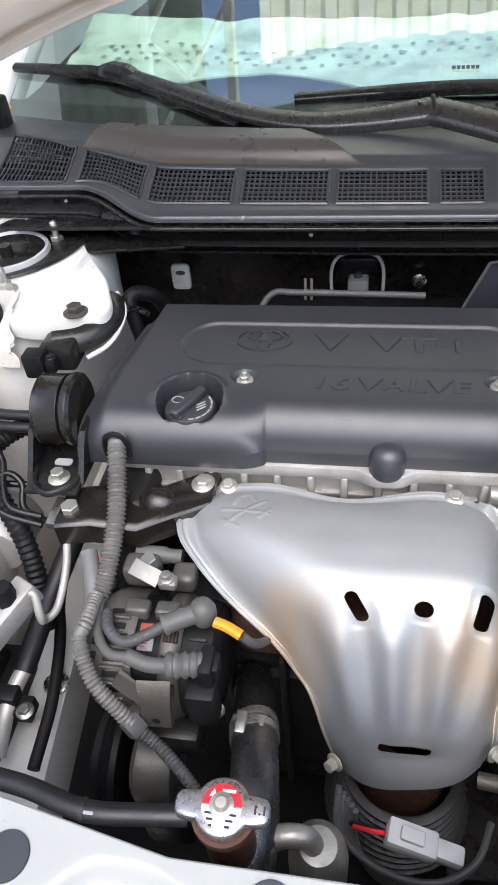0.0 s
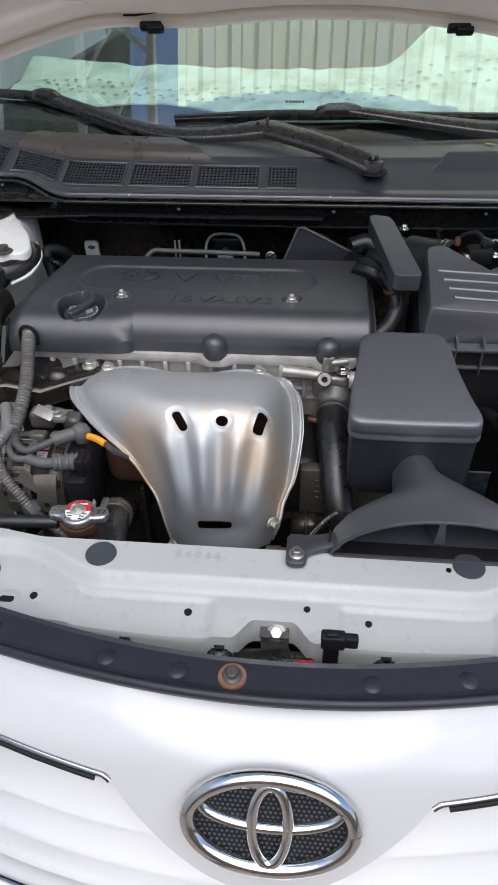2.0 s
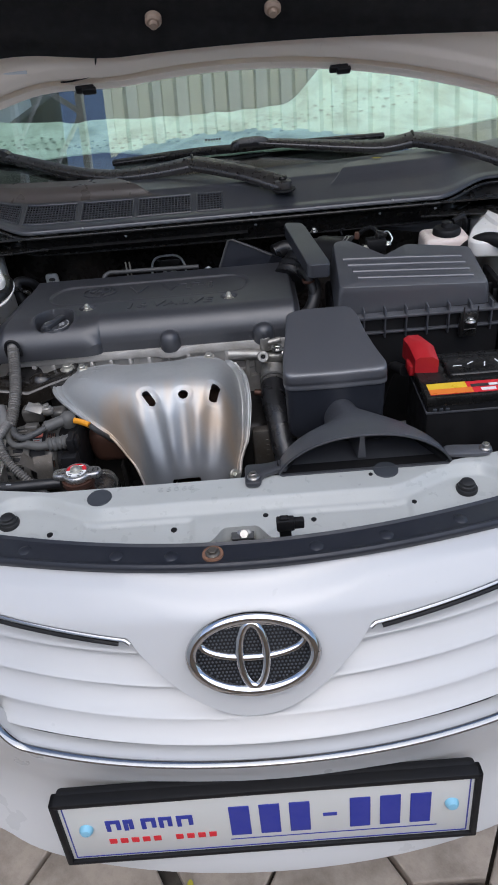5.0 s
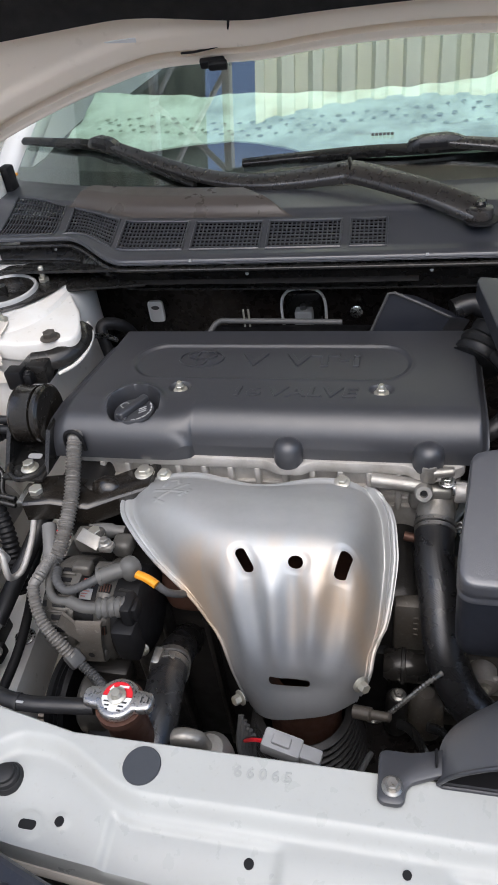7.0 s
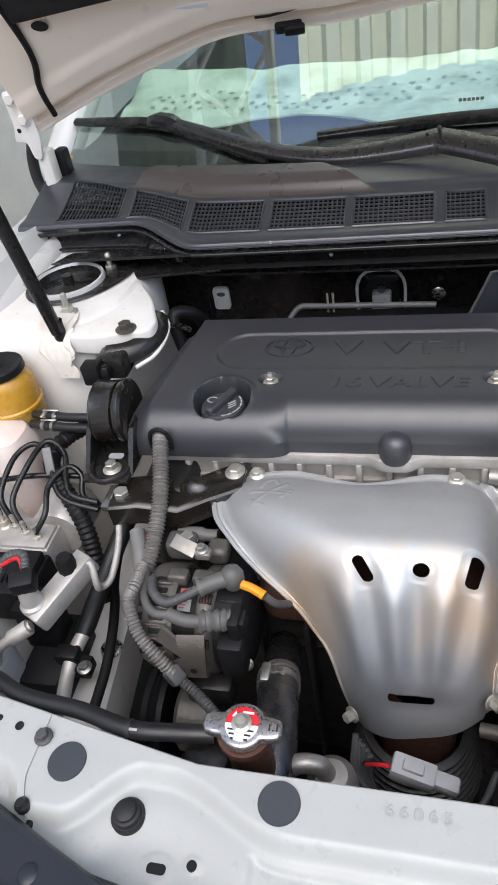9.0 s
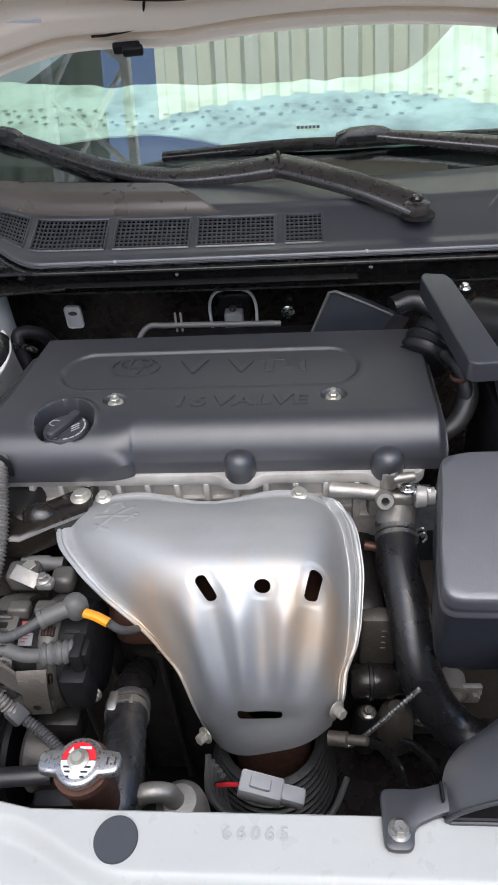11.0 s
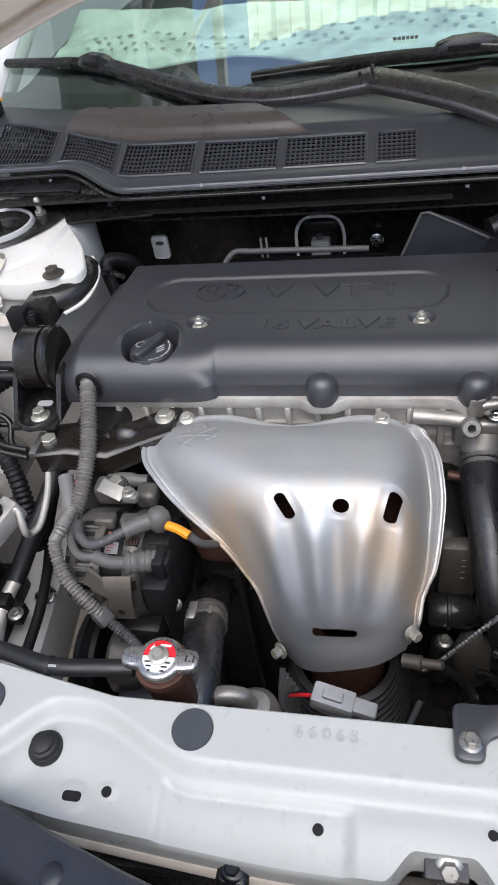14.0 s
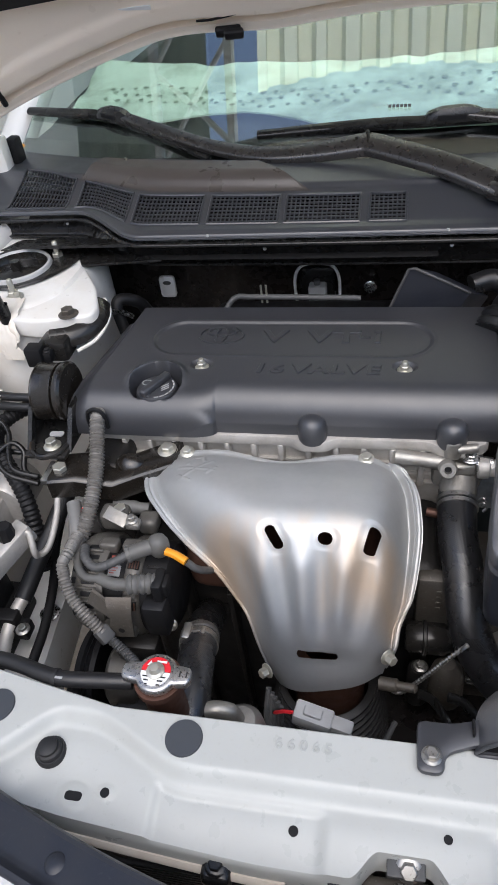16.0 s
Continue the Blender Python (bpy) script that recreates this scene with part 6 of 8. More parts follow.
for x, deg in ((-0.014, -8), (0.016, -8), (-0.014, 96), (0.016, 96)):
    part("through_boss", turned(box(-0.012, 0.012, -0.009, 0.009, -0.004, 0.012, 0.004, 3), round_alt(x, deg, 0.062)), casing_grey, alt)
part("end_cap", turned(lathe([(0.054, 0.030), (0.060, 0.034), (0.060, 0.050), (0.057, 0.062), (0.048, 0.067), (0, 0.067)], 40, (0, 0, 0), "x"), AC), deep_black, alt, "black plastic end cap")
for deg in (15, 32, 70, 88):
    part("cap_slot", turned(box(-0.009, 0.009, -0.0022, 0.0022, -0.002, 0.0016, 0.0008, 1), round_alt(0.048, deg, 0.0592)), gloss_black, alt)
for b in ((-0.375, -0.338, 0.288, 0.315, 0.750, 0.778), (-0.325, -0.300, 0.286, 0.312, 0.748, 0.772)):
    part("mounting_lug", box(*b, 0.007, 3), casing_grey, alt)
part("bracket_arm", box(-0.34, -0.285, 0.172, 0.196, 0.64, 0.675, 0.006), block_dark, alt)
part("red_label", turned(box(-0.0075, 0.0075, -0.005, 0.005, 0, 0.0008, 0), round_alt(-0.001, 8, 0.0596)), label_red, alt)
part("white_label", turned(box(-0.0075, 0.0075, -0.007, 0.007, 0, 0.0008, 0), round_alt(-0.001, 23, 0.0596)), light_grey, alt)
for k in range(3):
    part("label_bar", turned(box(-0.006, 0.004 - 0.002 * k, -0.0006, 0.0006, 0, 0.0004, 0), round_alt(-0.001, 19.5 + 3.2 * k, 0.0605)), label_red, alt)
part("tan_bracket", loft([[(-0.336, 0.186, 0.748), (-0.304, 0.187, 0.750), (-0.304, 0.191, 0.752), (-0.336, 0.190, 0.750)], [(-0.332, 0.177, 0.728), (-0.304, 0.176, 0.730), (-0.304, 0.180, 0.731), (-0.332, 0.181, 0.729)], [(-0.337, 0.173, 0.695), (-0.306, 0.172, 0.700), (-0.306, 0.176, 0.700), (-0.337, 0.177, 0.695)]]), alu_dull, alt, "bent bracket plate")
part("bracket_prong", loft([[(-0.360, 0.186, 0.742), (-0.352, 0.192, 0.756), (-0.352, 0.196, 0.757), (-0.360, 0.190, 0.743)], [(-0.330, 0.176, 0.726), (-0.330, 0.184, 0.742), (-0.330, 0.188, 0.742), (-0.330, 0.180, 0.726)]]), alu_dull, alt)
part("bracket_hole", turned(lathe([(0, 0.001), (0.004, 0.001)], 14), Matrix.Translation((-0.319, 0.1725, 0.712)) @ pose(0, 0, 0, 85)), deep_black, alt)
part("stud_bolt", bolt((-0.35, 0.305, 0.770), 0.008, 0.007), zinc, alt)
part("shiny_bracket", join(turned(box(-0.02, 0.02, -0.012, 0.012, -0.002, 0.002, 0.001), Matrix.Translation((-0.345, 0.283, 0.785)) @ pose(0, 0, 0, 25, 10, -20) @ Matrix.Diagonal((0.8, 0.7, 0.8, 1))), box(-0.330, -0.312, 0.268, 0.282, 0.778, 0.788, 0.003), bolt((-0.322, 0.276, 0.788), 0.005)), alu, alt, "bright steel clip")
boot = part("terminal_boot", join(tube([(-0.315, 0.231, 0.779), (-0.302, 0.238, 0.780), (-0.284, 0.247, 0.781)], 0.0094, 18), tube([(-0.316, 0.2305, 0.779), (-0.312, 0.2325, 0.7793)], 0.0104, 18, 1, smooth=False)), boot_grey, alt, "grey rubber terminal boot")
part("boot_end", lathe([(0, 0.0135), (0.006, 0.0125), (0.0105, 0.0085), (0.0130, 0.002), (0.0130, -0.006), (0.010, -0.014), (0, -0.015)], 24, (-0.282, 0.248, 0.781)), boot_grey, boot)
part("lead", tube([(-0.313, 0.232, 0.779), (-0.334, 0.220, 0.774), (-0.352, 0.215, 0.771), (-0.368, 0.226, 0.773), (-0.376, 0.245, 0.770)], 0.0055, 12, rib=0.0004, pitch=0.005), lead_grey, alt)
part("ribbed_plug", join(tube([(-0.345, 0.204, 0.766), (-0.326, 0.199, 0.764), (-0.306, 0.199, 0.765)], 0.0072, 14), tube([(-0.307, 0.199, 0.765), (-0.290, 0.201, 0.766), (-0.272, 0.203, 0.767)], 0.0112, 16, rib=0.0013, pitch=0.0075)), boot_grey, alt, "ribbed grey plug sleeve")
part("plug_shell", join(box(-0.277, -0.264, 0.188, 0.218, 0.748, 0.778, 0.004), box(-0.267, -0.259, 0.193, 0.213, 0.754, 0.774, 0.003), box(-0.290, -0.262, 0.176, 0.200, 0.700, 0.752, 0.005)), deep_black, alt)
tag = thing("oil_dipstick", (-0.256, 0.234, 0.765), "orange-yellow oil dipstick pull handle", "dipstick")
part("handle", tube([(-0.268, 0.236, 0.784), (-0.256, 0.233, 0.782), (-0.243, 0.228, 0.778)], 0.0050, 12, flat=1.4), yellow_tape, tag)
part("stalk", tube([(-0.243, 0.228, 0.778), (-0.233, 0.229, 0.765), (-0.226, 0.243, 0.745), (-0.222, 0.270, 0.715)], 0.0045, 10), lead_grey, tag)
pulley = thing("belt_pulley", (-0.40, 0.22, 0.50), "black ribbed crank pulley and drive belt", "pulley")
part("pulley_wheel", lathe([(0, -0.014), (0.02, -0.014), (0.055, -0.010), (0.062, -0.014), (0.064, -0.006), (0.060, -0.003), (0.064, 0.0), (0.060, 0.003), (0.064, 0.006), (0.062, 0.012), (0, 0.012)], 40, (-0.385, 0.19, 0.575), "x"), deep_black, pulley)
part("tensioner", lathe([(0, -0.024), (0.034, -0.024), (0.040, -0.018), (0.040, 0.012), (0.036, 0.018), (0, 0.018)], 40, (-0.334, 0.178, 0.600), "x"), casing_grey, pulley)
part("belt", tube([(-0.395, 0.25, 0.60), (-0.395, 0.235, 0.66), (-0.395, 0.29, 0.74)], 0.010, 8, flat=0.3), rubber, pulley)
part("support_arm", box(-0.345, -0.29, 0.12, 0.16, 0.54, 0.60, 0.01), block_dark, pulley)

part("cap_bolt", turned(bolt((0, 0, 0), 0.005, 0.005), Matrix.Translation((-0.268, 0.196, 0.695)) @ pose(0, 0, 0, 60, 0, 20)), zinc, alt)

loom = thing("wiring_loom", (-0.39, 0.30, 0.70), "grey corrugated wiring loom down the engine", "wiring loom")
part("main_sleeve", tube([(-0.399, 0.420, 0.836), (-0.398, 0.403, 0.842), (-0.393, 0.372, 0.822), (-0.389, 0.335, 0.796), (-0.391, 0.290, 0.768), (-0.399, 0.255, 0.748)], 0.0094, 16, rib=0.0014, pitch=0.0046), conduit_grey, loom)
part("branch_sleeve", tube([(-0.393, 0.262, 0.770), (-0.390, 0.228, 0.777), (-0.392, 0.211, 0.772), (-0.378, 0.187, 0.750), (-0.355, 0.173, 0.726), (-0.341, 0.168, 0.706)], 0.0070, 12, rib=0.0009, pitch=0.0042), conduit_grey, loom)
part("loom_collar", turned(box(-0.010, 0.010, -0.009, 0.009, -0.008, 0.008, 0.003), Matrix.Translation((-0.341, 0.168, 0.706)) @ pose(0, 0, 0, 0, 40, -28)), lead_grey, loom)
part("tail_sleeve", tube([(-0.341, 0.168, 0.706), (-0.316, 0.157, 0.692), (-0.286, 0.134, 0.690), (-0.268, 0.118, 0.68)], 0.0058, 10, rib=0.0007, pitch=0.004), lead_grey, loom)
part("loose_wire", tube([(-0.390, 0.262, 0.764), (-0.380, 0.225, 0.765), (-0.364, 0.206, 0.764), (-0.343, 0.203, 0.766)], 0.0050, 10), boot_grey, loom)
part("elbow", tube([(-0.415, 0.31, 0.775), (-0.405, 0.285, 0.765), (-0.400, 0.262, 0.752)], 0.0095, 10), grey_plastic, loom)
part("red_wire", tube([(-0.41, 0.30, 0.77), (-0.395, 0.305, 0.772), (-0.385, 0.30, 0.765)], 0.002, 6), red_ink, loom)
part("engine_loom", tube([(-0.44, 0.645, 0.80), (-0.455, 0.665, 0.86), (-0.43, 0.69, 0.85), (-0.42, 0.72, 0.80)], 0.010, 10), deep_black, loom)
part("steel_pipe", tube([(-0.452, 0.62, 0.87), (-0.446, 0.65, 0.855), (-0.43, 0.66, 0.84)], 0.004, 8), steel, loom)

# ---- radiator cap, neck and hoses ----
cap = thing("filler_cap", (-0.232, 0.078, 0.77), "bright eared radiator cap with red and white label", "radiator cap")
part("neck", lathe([(0.020, 0.70), (0.020, 0.775), (0.024, 0.78), (0.024, 0.788), (0, 0.788)], 28, (-0.232, 0.078, 0)), exhaust_brown, cap, "rust-stained filler neck")
outline = []
for i in range(48):
    t = 2 * math.pi * i / 48
    r = 0.0208 + 0.0142 * ease(0.87, 0.992, abs(math.cos(t)))
    outline.append((-0.232 + r * math.cos(t), 0.078 + r * math.sin(t)))
part("cap_body", prism(outline, 0.788, 0.799, 0.0035, 3), cap_metal, cap)
half = [(-0.232 + 0.0146 * math.cos(math.pi * i / 24), 0.0785 + 0.0146 * math.sin(math.pi * i / 24)) for i in range(25)]
part("red_label", prism(half, 0.799, 0.8002, 0), red_ink, cap)
half = [(-0.232 - 0.0146 * math.cos(math.pi * i / 24), 0.0775 - 0.0146 * math.sin(math.pi * i / 24)) for i in range(25)]
part("white_label", prism(half, 0.799, 0.8002, 0), white_ink, cap)
part("rivet", lathe([(0.009, 0), (0.009, 0.002), (0.006, 0.003), (0.004, 0.007), (0, 0.0072)], 20, (-0.232, 0.078, 0.8)), zinc, cap)
part("warning_triangle", prism([(-0.2420, 0.0835), (-0.2360, 0.0835), (-0.239, 0.0888)], 0.8003, 0.8006, 0), white_ink, cap)
part("print_bar", box(-0.233, -0.223, 0.0870, 0.0892, 0.8003, 0.8006, 0), white_ink, cap)
for k in range(3):
    part("print_bar", box(-0.2435 + 0.002 * k, -0.237, 0.0715 - 0.004 * k, 0.073 - 0.004 * k, 0.8003, 0.8006, 0), dark_ink, cap)
    part("print_bar", box(-0.228, -0.2205 - 0.002 * k, 0.0715 - 0.004 * k, 0.073 - 0.004 * k, 0.8003, 0.8006, 0), dark_ink, cap)
part("ear_figure", turned(lettering("1.1", 0.008, 0.0062, 0.0006), Matrix.Translation((-0.2045, 0.078, 0.7994))), dark_ink, cap)
overflow = thing("overflow_hose", (-0.40, 0.08, 0.77), "thin black coolant overflow hose", "hose")
part("hose", tube([(-0.258, 0.074, 0.783), (-0.29, 0.070, 0.785), (-0.335, 0.067, 0.787), (-0.39, 0.079, 0.785), (-0.452, 0.087, 0.783), (-0.49, 0.101, 0.782), (-0.526, 0.116, 0.780), (-0.56, 0.135, 0.772), (-0.60, 0.165, 0.755)], 0.0080, 14), hose_plain, overflow)
part("hose_clip", tube([(-0.337, 0.0672, 0.787), (-0.333, 0.0671, 0.787)], 0.0087, 16, 1, smooth=False), rubber, overflow)
part("clip_mark", box(-0.333, -0.325, 0.062, 0.0645, 0.7942, 0.7952, 0.0004, 1), light_grey, overflow)
lower = thing("radiator_hose", (-0.23, 0.15, 0.62), "black textured radiator hose with spring clamp", "hose", "radiator hoses")
part("hose", tube([(-0.222, 0.055, 0.690), (-0.218, 0.09, 0.702), (-0.222, 0.13, 0.705), (-0.230, 0.18, 0.690), (-0.240, 0.23, 0.65), (-0.25, 0.28, 0.60)], 0.0215, 20), hose_rubber, lower)
part("clamp", join(tube([(-0.2285, 0.172, 0.693), (-0.2305, 0.180, 0.690)], 0.0235, 24, 1, smooth=False), tube([(-0.2305, 0.184, 0.6885), (-0.2325, 0.190, 0.686)], 0.0235, 24, 1, smooth=False), box(-0.246, -0.236, 0.168, 0.19, 0.708, 0.716, 0.002), box(-0.226, -0.220, 0.172, 0.186, 0.708, 0.714, 0.002)), clamp_steel, lower, "zinc spring clamp")
canister = thing("steel_pipe", (-0.18, 0.09, 0.66), "bent grey pipe on a rounded steel canister", "pipe")
part("bent_pipe", tube([(-0.215, 0.075, 0.665), (-0.210, 0.085, 0.69), (-0.195, 0.092, 0.705), (-0.175, 0.095, 0.700), (-0.168, 0.095, 0.68)], 0.0095, 14), alu, canister)
part("canister_dome", lathe([(0.026, 0.60), (0.026, 0.66), (0.024, 0.675), (0.016, 0.685), (0, 0.688)], 28, (-0.165, 0.095, 0)), alu, canister)
upper = thing("radiator_hose", (0.09, 0.28, 0.55), "black textured upper radiator hose with spring clamp", "hose", "radiator hoses")
part("hose", tube([(0.067, 0.395, 0.744), (0.066, 0.368, 0.737), (0.066, 0.335, 0.729), (0.072, 0.295, 0.713), (0.0765, 0.262, 0.686), (0.084, 0.240, 0.660), (0.101, 0.220, 0.632), (0.130, 0.200, 0.612), (0.19, 0.15, 0.61)], 0.0238, 26), hose_rubber, upper)
for d in (0.0, 0.008):
    part("clamp", join(tube([(0.0668, 0.384 - d, 0.7415 - 0.22 * d), (0.0667, 0.379 - d, 0.7402 - 0.22 * d)], 0.0254, 28, 1, smooth=False), tube([(0.091, 0.382 - d, 0.745), (0.097, 0.380 - d, 0.751), (0.100, 0.377 - d, 0.746), (0.096, 0.375 - d, 0.741)], 0.0018, 6)), clamp_steel, upper, "dull spring clamp")

gearbox = thing("gearbox", (0.16, 0.32, 0.40), "grimy cast aluminium gearbox housing under the intake", "gearbox")
part("bell_housing", loft([[(0.08, 0.30, 0.42), (0.30, 0.30, 0.42), (0.30, 0.52, 0.42), (0.08, 0.52, 0.42)], [(0.08, 0.27, 0.52), (0.28, 0.27, 0.52), (0.28, 0.50, 0.52), (0.08, 0.50, 0.52)], [(0.09, 0.29, 0.60), (0.24, 0.29, 0.60), (0.24, 0.46, 0.60), (0.09, 0.46, 0.60)]]), alu_dull, gearbox, smooth=False)
part("case_boss", lathe([(0, 0.03), (0.016, 0.03), (0.019, 0.026), (0.019, 0)], 20, (0.130, 0.262, 0.585), "y"), alu_bright, gearbox)
part("case_web", box(0.105, 0.165, 0.264, 0.272, 0.565, 0.60, 0.003), alu_bright, gearbox)
part("case_bolt", turned(bolt((0, 0, 0), 0.007, 0.006), Matrix.Translation((0.130, 0.262, 0.585)) @ pose(0, 0, 0, 90)), zinc, gearbox)
part("case_bolt", turned(bolt((0, 0, 0), 0.006, 0.006), Matrix.Translation((0.155, 0.264, 0.590)) @ pose(0, 0, 0, 90)), zinc, gearbox)
part("selector_arm", tube([(0.09, 0.25, 0.55), (0.12, 0.235, 0.565), (0.16, 0.225, 0.575)], 0.006, 10), steel, gearbox)
part("side_casting", box(0.020, 0.064, 0.290, 0.312, 0.60, 0.695, 0.006), alu_dull, gearbox, "grimy cast plate with raised marks")
for k in range(4):
    part("cast_figure", box(0.044, 0.050, 0.2885, 0.2905, 0.640 + 0.011 * k, 0.644 + 0.011 * k, 0.0006, 1), alu_dull, gearbox)
part("starter_barrel", lathe([(0, -0.03), (0.018, -0.03), (0.021, -0.026), (0.021, 0.018), (0.017, 0.024), (0.017, 0.036), (0, 0.036)], 28, (0.040, 0.276, 0.595), "x"), gloss_black, gearbox, "black starter barrel")
part("barrel_ring", lathe([(0.0212, -0.003), (0.0235, -0.002), (0.0235, 0.002), (0.0212, 0.003)], 28, (0.034, 0.276, 0.595), "x"), block_dark, gearbox)
part("case_lump", loft([[(0.052 + 0.022 * k * math.cos(t) + 0.012, 0.252 + 0.020 * k * math.sin(t), z) for t in [2 * math.pi * i / 20 for i in range(20)]] for k, z in ((1.15, 0.50), (1.05, 0.545), (0.85, 0.568), (0.45, 0.578))]), alu_dull, gearbox, "grimy rounded casting")
part("case_lump", lathe([(0, 0.575), (0.010, 0.574), (0.014, 0.568), (0.015, 0.50)], 20, (0.028, 0.246, 0)), block_dark, gearbox)
part("case_nut", bolt((0.030, 0.246, 0.575), 0.006, 0.005), clamp_steel, gearbox)
part("crossmember", sheet(lambda u, v: Vector((-0.03 + 0.22 * u, 0.15 + 0.13 * v, 0.455 + 0.012 * math.sin(3 * u) * (1 - v))), 16, 8, 0.004), wall_dark, gearbox, "dark stained crossmember")
for x0, x1 in ((0.030, 0.062), (0.066, 0.104)):
    part("lower_bracket", tube([(x0, 0.225, 0.545), (0.5 * (x0 + x1), 0.215, 0.55), (x1, 0.190, 0.548), (x1 + 0.006, 0.17, 0.52)], 0.0065, 8, flat=0.6), gloss_black, gearbox, "black steel bracket")

# ---- air intake ----
resonator = thing("resonator_box", (0.155, 0.27, 0.74), "grained black plastic intake resonator box", "intake box")


def res_outline(k, z):
    base = [(0.094, 0.343), (0.120, 0.350), (0.200, 0.350), (0.211, 0.328), (0.217, 0.288), (0.228, 0.246), (0.241, 0.210), (0.236, 0.197), (0.158, 0.195), (0.086, 0.196), (0.078, 0.206), (0.081, 0.248), (0.089, 0.296)]
    pts = round_poly(base, 0.011, 4)
    cx, cy = 0.158, 0.275
    return [(cx + (x - cx) * k, cy + (y - cy) * k, z + 0.26 * (cy + (y - cy) * k - 0.205)) for x, y in pts]


part("body", loft([res_outline(0.88, 0.735), res_outline(0.93, 0.745), res_outline(0.955, 0.765), res_outline(0.975, 0.832)]), strip_black, resonator)
part("lid", loft([res_outline(0.985, 0.8315), res_outline(1.004, 0.8335), res_outline(1.004, 0.8375), res_outline(0.994, 0.8390), res_outline(0.994, 0.8425), res_outline(1.000, 0.8435), res_outline(1.000, 0.8470), res_outline(0.996, 0.8535), res_outline(0.985, 0.8575), res_outline(0.965, 0.8588), res_outline(0.90, 0.8590), res_outline(0.5, 0.8590), res_outline(0.1, 0.8590)]), box_black, resonator, "flat grained lid with a moulded rim")
part("elbow_tube", tube([(0.112, 0.475, 0.815), (0.130, 0.472, 0.822), (0.148, 0.482, 0.835), (0.158, 0.50, 0.858), (0.155, 0.525, 0.875)], 0.0125, 14), hose_plain, resonator)

duct = thing("air_intake_duct", (0.175, 0.11, 0.78), "black plastic fan-shaped air intake duct", "intake duct")


def duct_ring(y, x0, x1, zb, zt, n=36):
    """Section of the duct: flat floor and arched roof."""
    out = []
    for i in range(n):
        t = i / (n - 1)
        x = x0 + (x1 - x0) * t
        out.append((x, y + 0.02 * 4 * t * (1 - t) * 0, zb + (zt - zb) * (1 - abs(2 * t - 1) ** 2.3) ** 0.75))
    return out + [(x1 - 0.004, y, zb - 0.004), (x0 + 0.004, y, zb - 0.004)]


DUCT_L = [(0.035, 0.060), (0.062, 0.060), (0.080, 0.065), (0.097, 0.079), (0.112, 0.104), (0.132, 0.127), (0.155, 0.136), (0.205, 0.140)]
DUCT_R = [(0.035, 0.298), (0.062, 0.296), (0.080, 0.288), (0.100, 0.272), (0.130, 0.236), (0.160, 0.206), (0.185, 0.197), (0.205, 0.194)]
DUCT_T = [(0.035, 0.849), (0.080, 0.843), (0.115, 0.833), (0.160, 0.818), (0.205, 0.806)]
rings = [duct_ring(y, smooth_table(y, DUCT_L, 0.012), smooth_table(y, DUCT_R, 0.012), 0.795 - 0.020 * ease(0.10, 0.18, y), smooth_table(y, DUCT_T, 0.015)) for y in (0.205 - 0.00515 * k for k in range(33))]
part("duct_shell", loft(rings, close=False), box_black, duct)
lip = duct_ring(0.0395, 0.060, 0.298, 0.795, 0.8495)
part("mouth_rim", tube([*lip, lip[0]], 0.0019, 8, 1, smooth=False), cover_black, duct)
# near-black lining and end put the duct's inner shade into colour
part("shaded_throat", loft([duct_ring(0.043, 0.063, 0.295, 0.796, 0.8465), duct_ring(0.12, 0.11, 0.25, 0.792, 0.824)], close=False), deep_black, duct)
part("shaded_throat_end", loft([duct_ring(0.112, 0.108, 0.25, 0.793, 0.826), duct_ring(0.116, 0.112, 0.246, 0.793, 0.824)]), deep_black, duct)
part("divider", loft([[(0.172, 0.060, 0.796), (0.184, 0.060, 0.796), (0.180, 0.060, 0.842), (0.176, 0.060, 0.842)], [(0.165, 0.11, 0.796), (0.189, 0.11, 0.796), (0.182, 0.11, 0.818), (0.173, 0.11, 0.818)]]), box_black, duct, smooth=False)
for cx, y, a in ((0.205, 0.109, 0.010),):
    part("throat_disc", lathe([(0, 0.002), (a, 0.002), (a, 0)], 20, (cx, y, 0.806), "y"), cover_black, duct)
part("mounting_ear", prism(round_poly([(0.012, 0.016), (0.034, 0.016), (0.035, 0.033), (0.062, 0.044), (0.072, 0.044), (0.072, 0.070), (0.063, 0.067), (0.042, 0.061), (0.012, 0.061)], 0.008), 0.792, 0.800, 0.003), cover_black, duct)
part("mounting_ear", prism(round_poly([(0.294, 0.050), (0.336, 0.046), (0.352, 0.047), (0.361, 0.055), (0.357, 0.067), (0.343, 0.069), (0.308, 0.073), (0.294, 0.072)], 0.005), 0.791, 0.798, 0.003), box_black, duct)
part("ear_bolt", bolt((0.0238, 0.030, 0.800), 0.0056, 0.006), clamp_steel, duct)
part("ear_notch", box(0.058, 0.060, 0.050, 0.064, 0.798, 0.806, 0.0006, 1), deep_black, duct)
part("ear_bolt", bolt((0.350, 0.058, 0.798), 0.0056, 0.006), clamp_steel, duct)

airbox = thing("air_filter_box", (0.33, 0.47, 0.66), "black plastic air filter box with ribbed lid", "air filter box")


def ab_z(x, y):
    return 0.902 + 0.20 * (y - 0.41) - 0.06 * (x - 0.19)


lid_poly = round_poly([(0.192, 0.408), (0.455, 0.412), (0.452, 0.530), (0.335, 0.545), (0.283, 0.505), (0.222, 0.566), (0.198, 0.555)], 0.010, 4)


def ab_ring(k, dz):
    cx, cy = 0.325, 0.475
    return [(cx + (x - cx) * k, cy + (y - cy) * k, ab_z(cx + (x - cx) * k, cy + (y - cy) * k) + dz) for x, y in lid_poly]


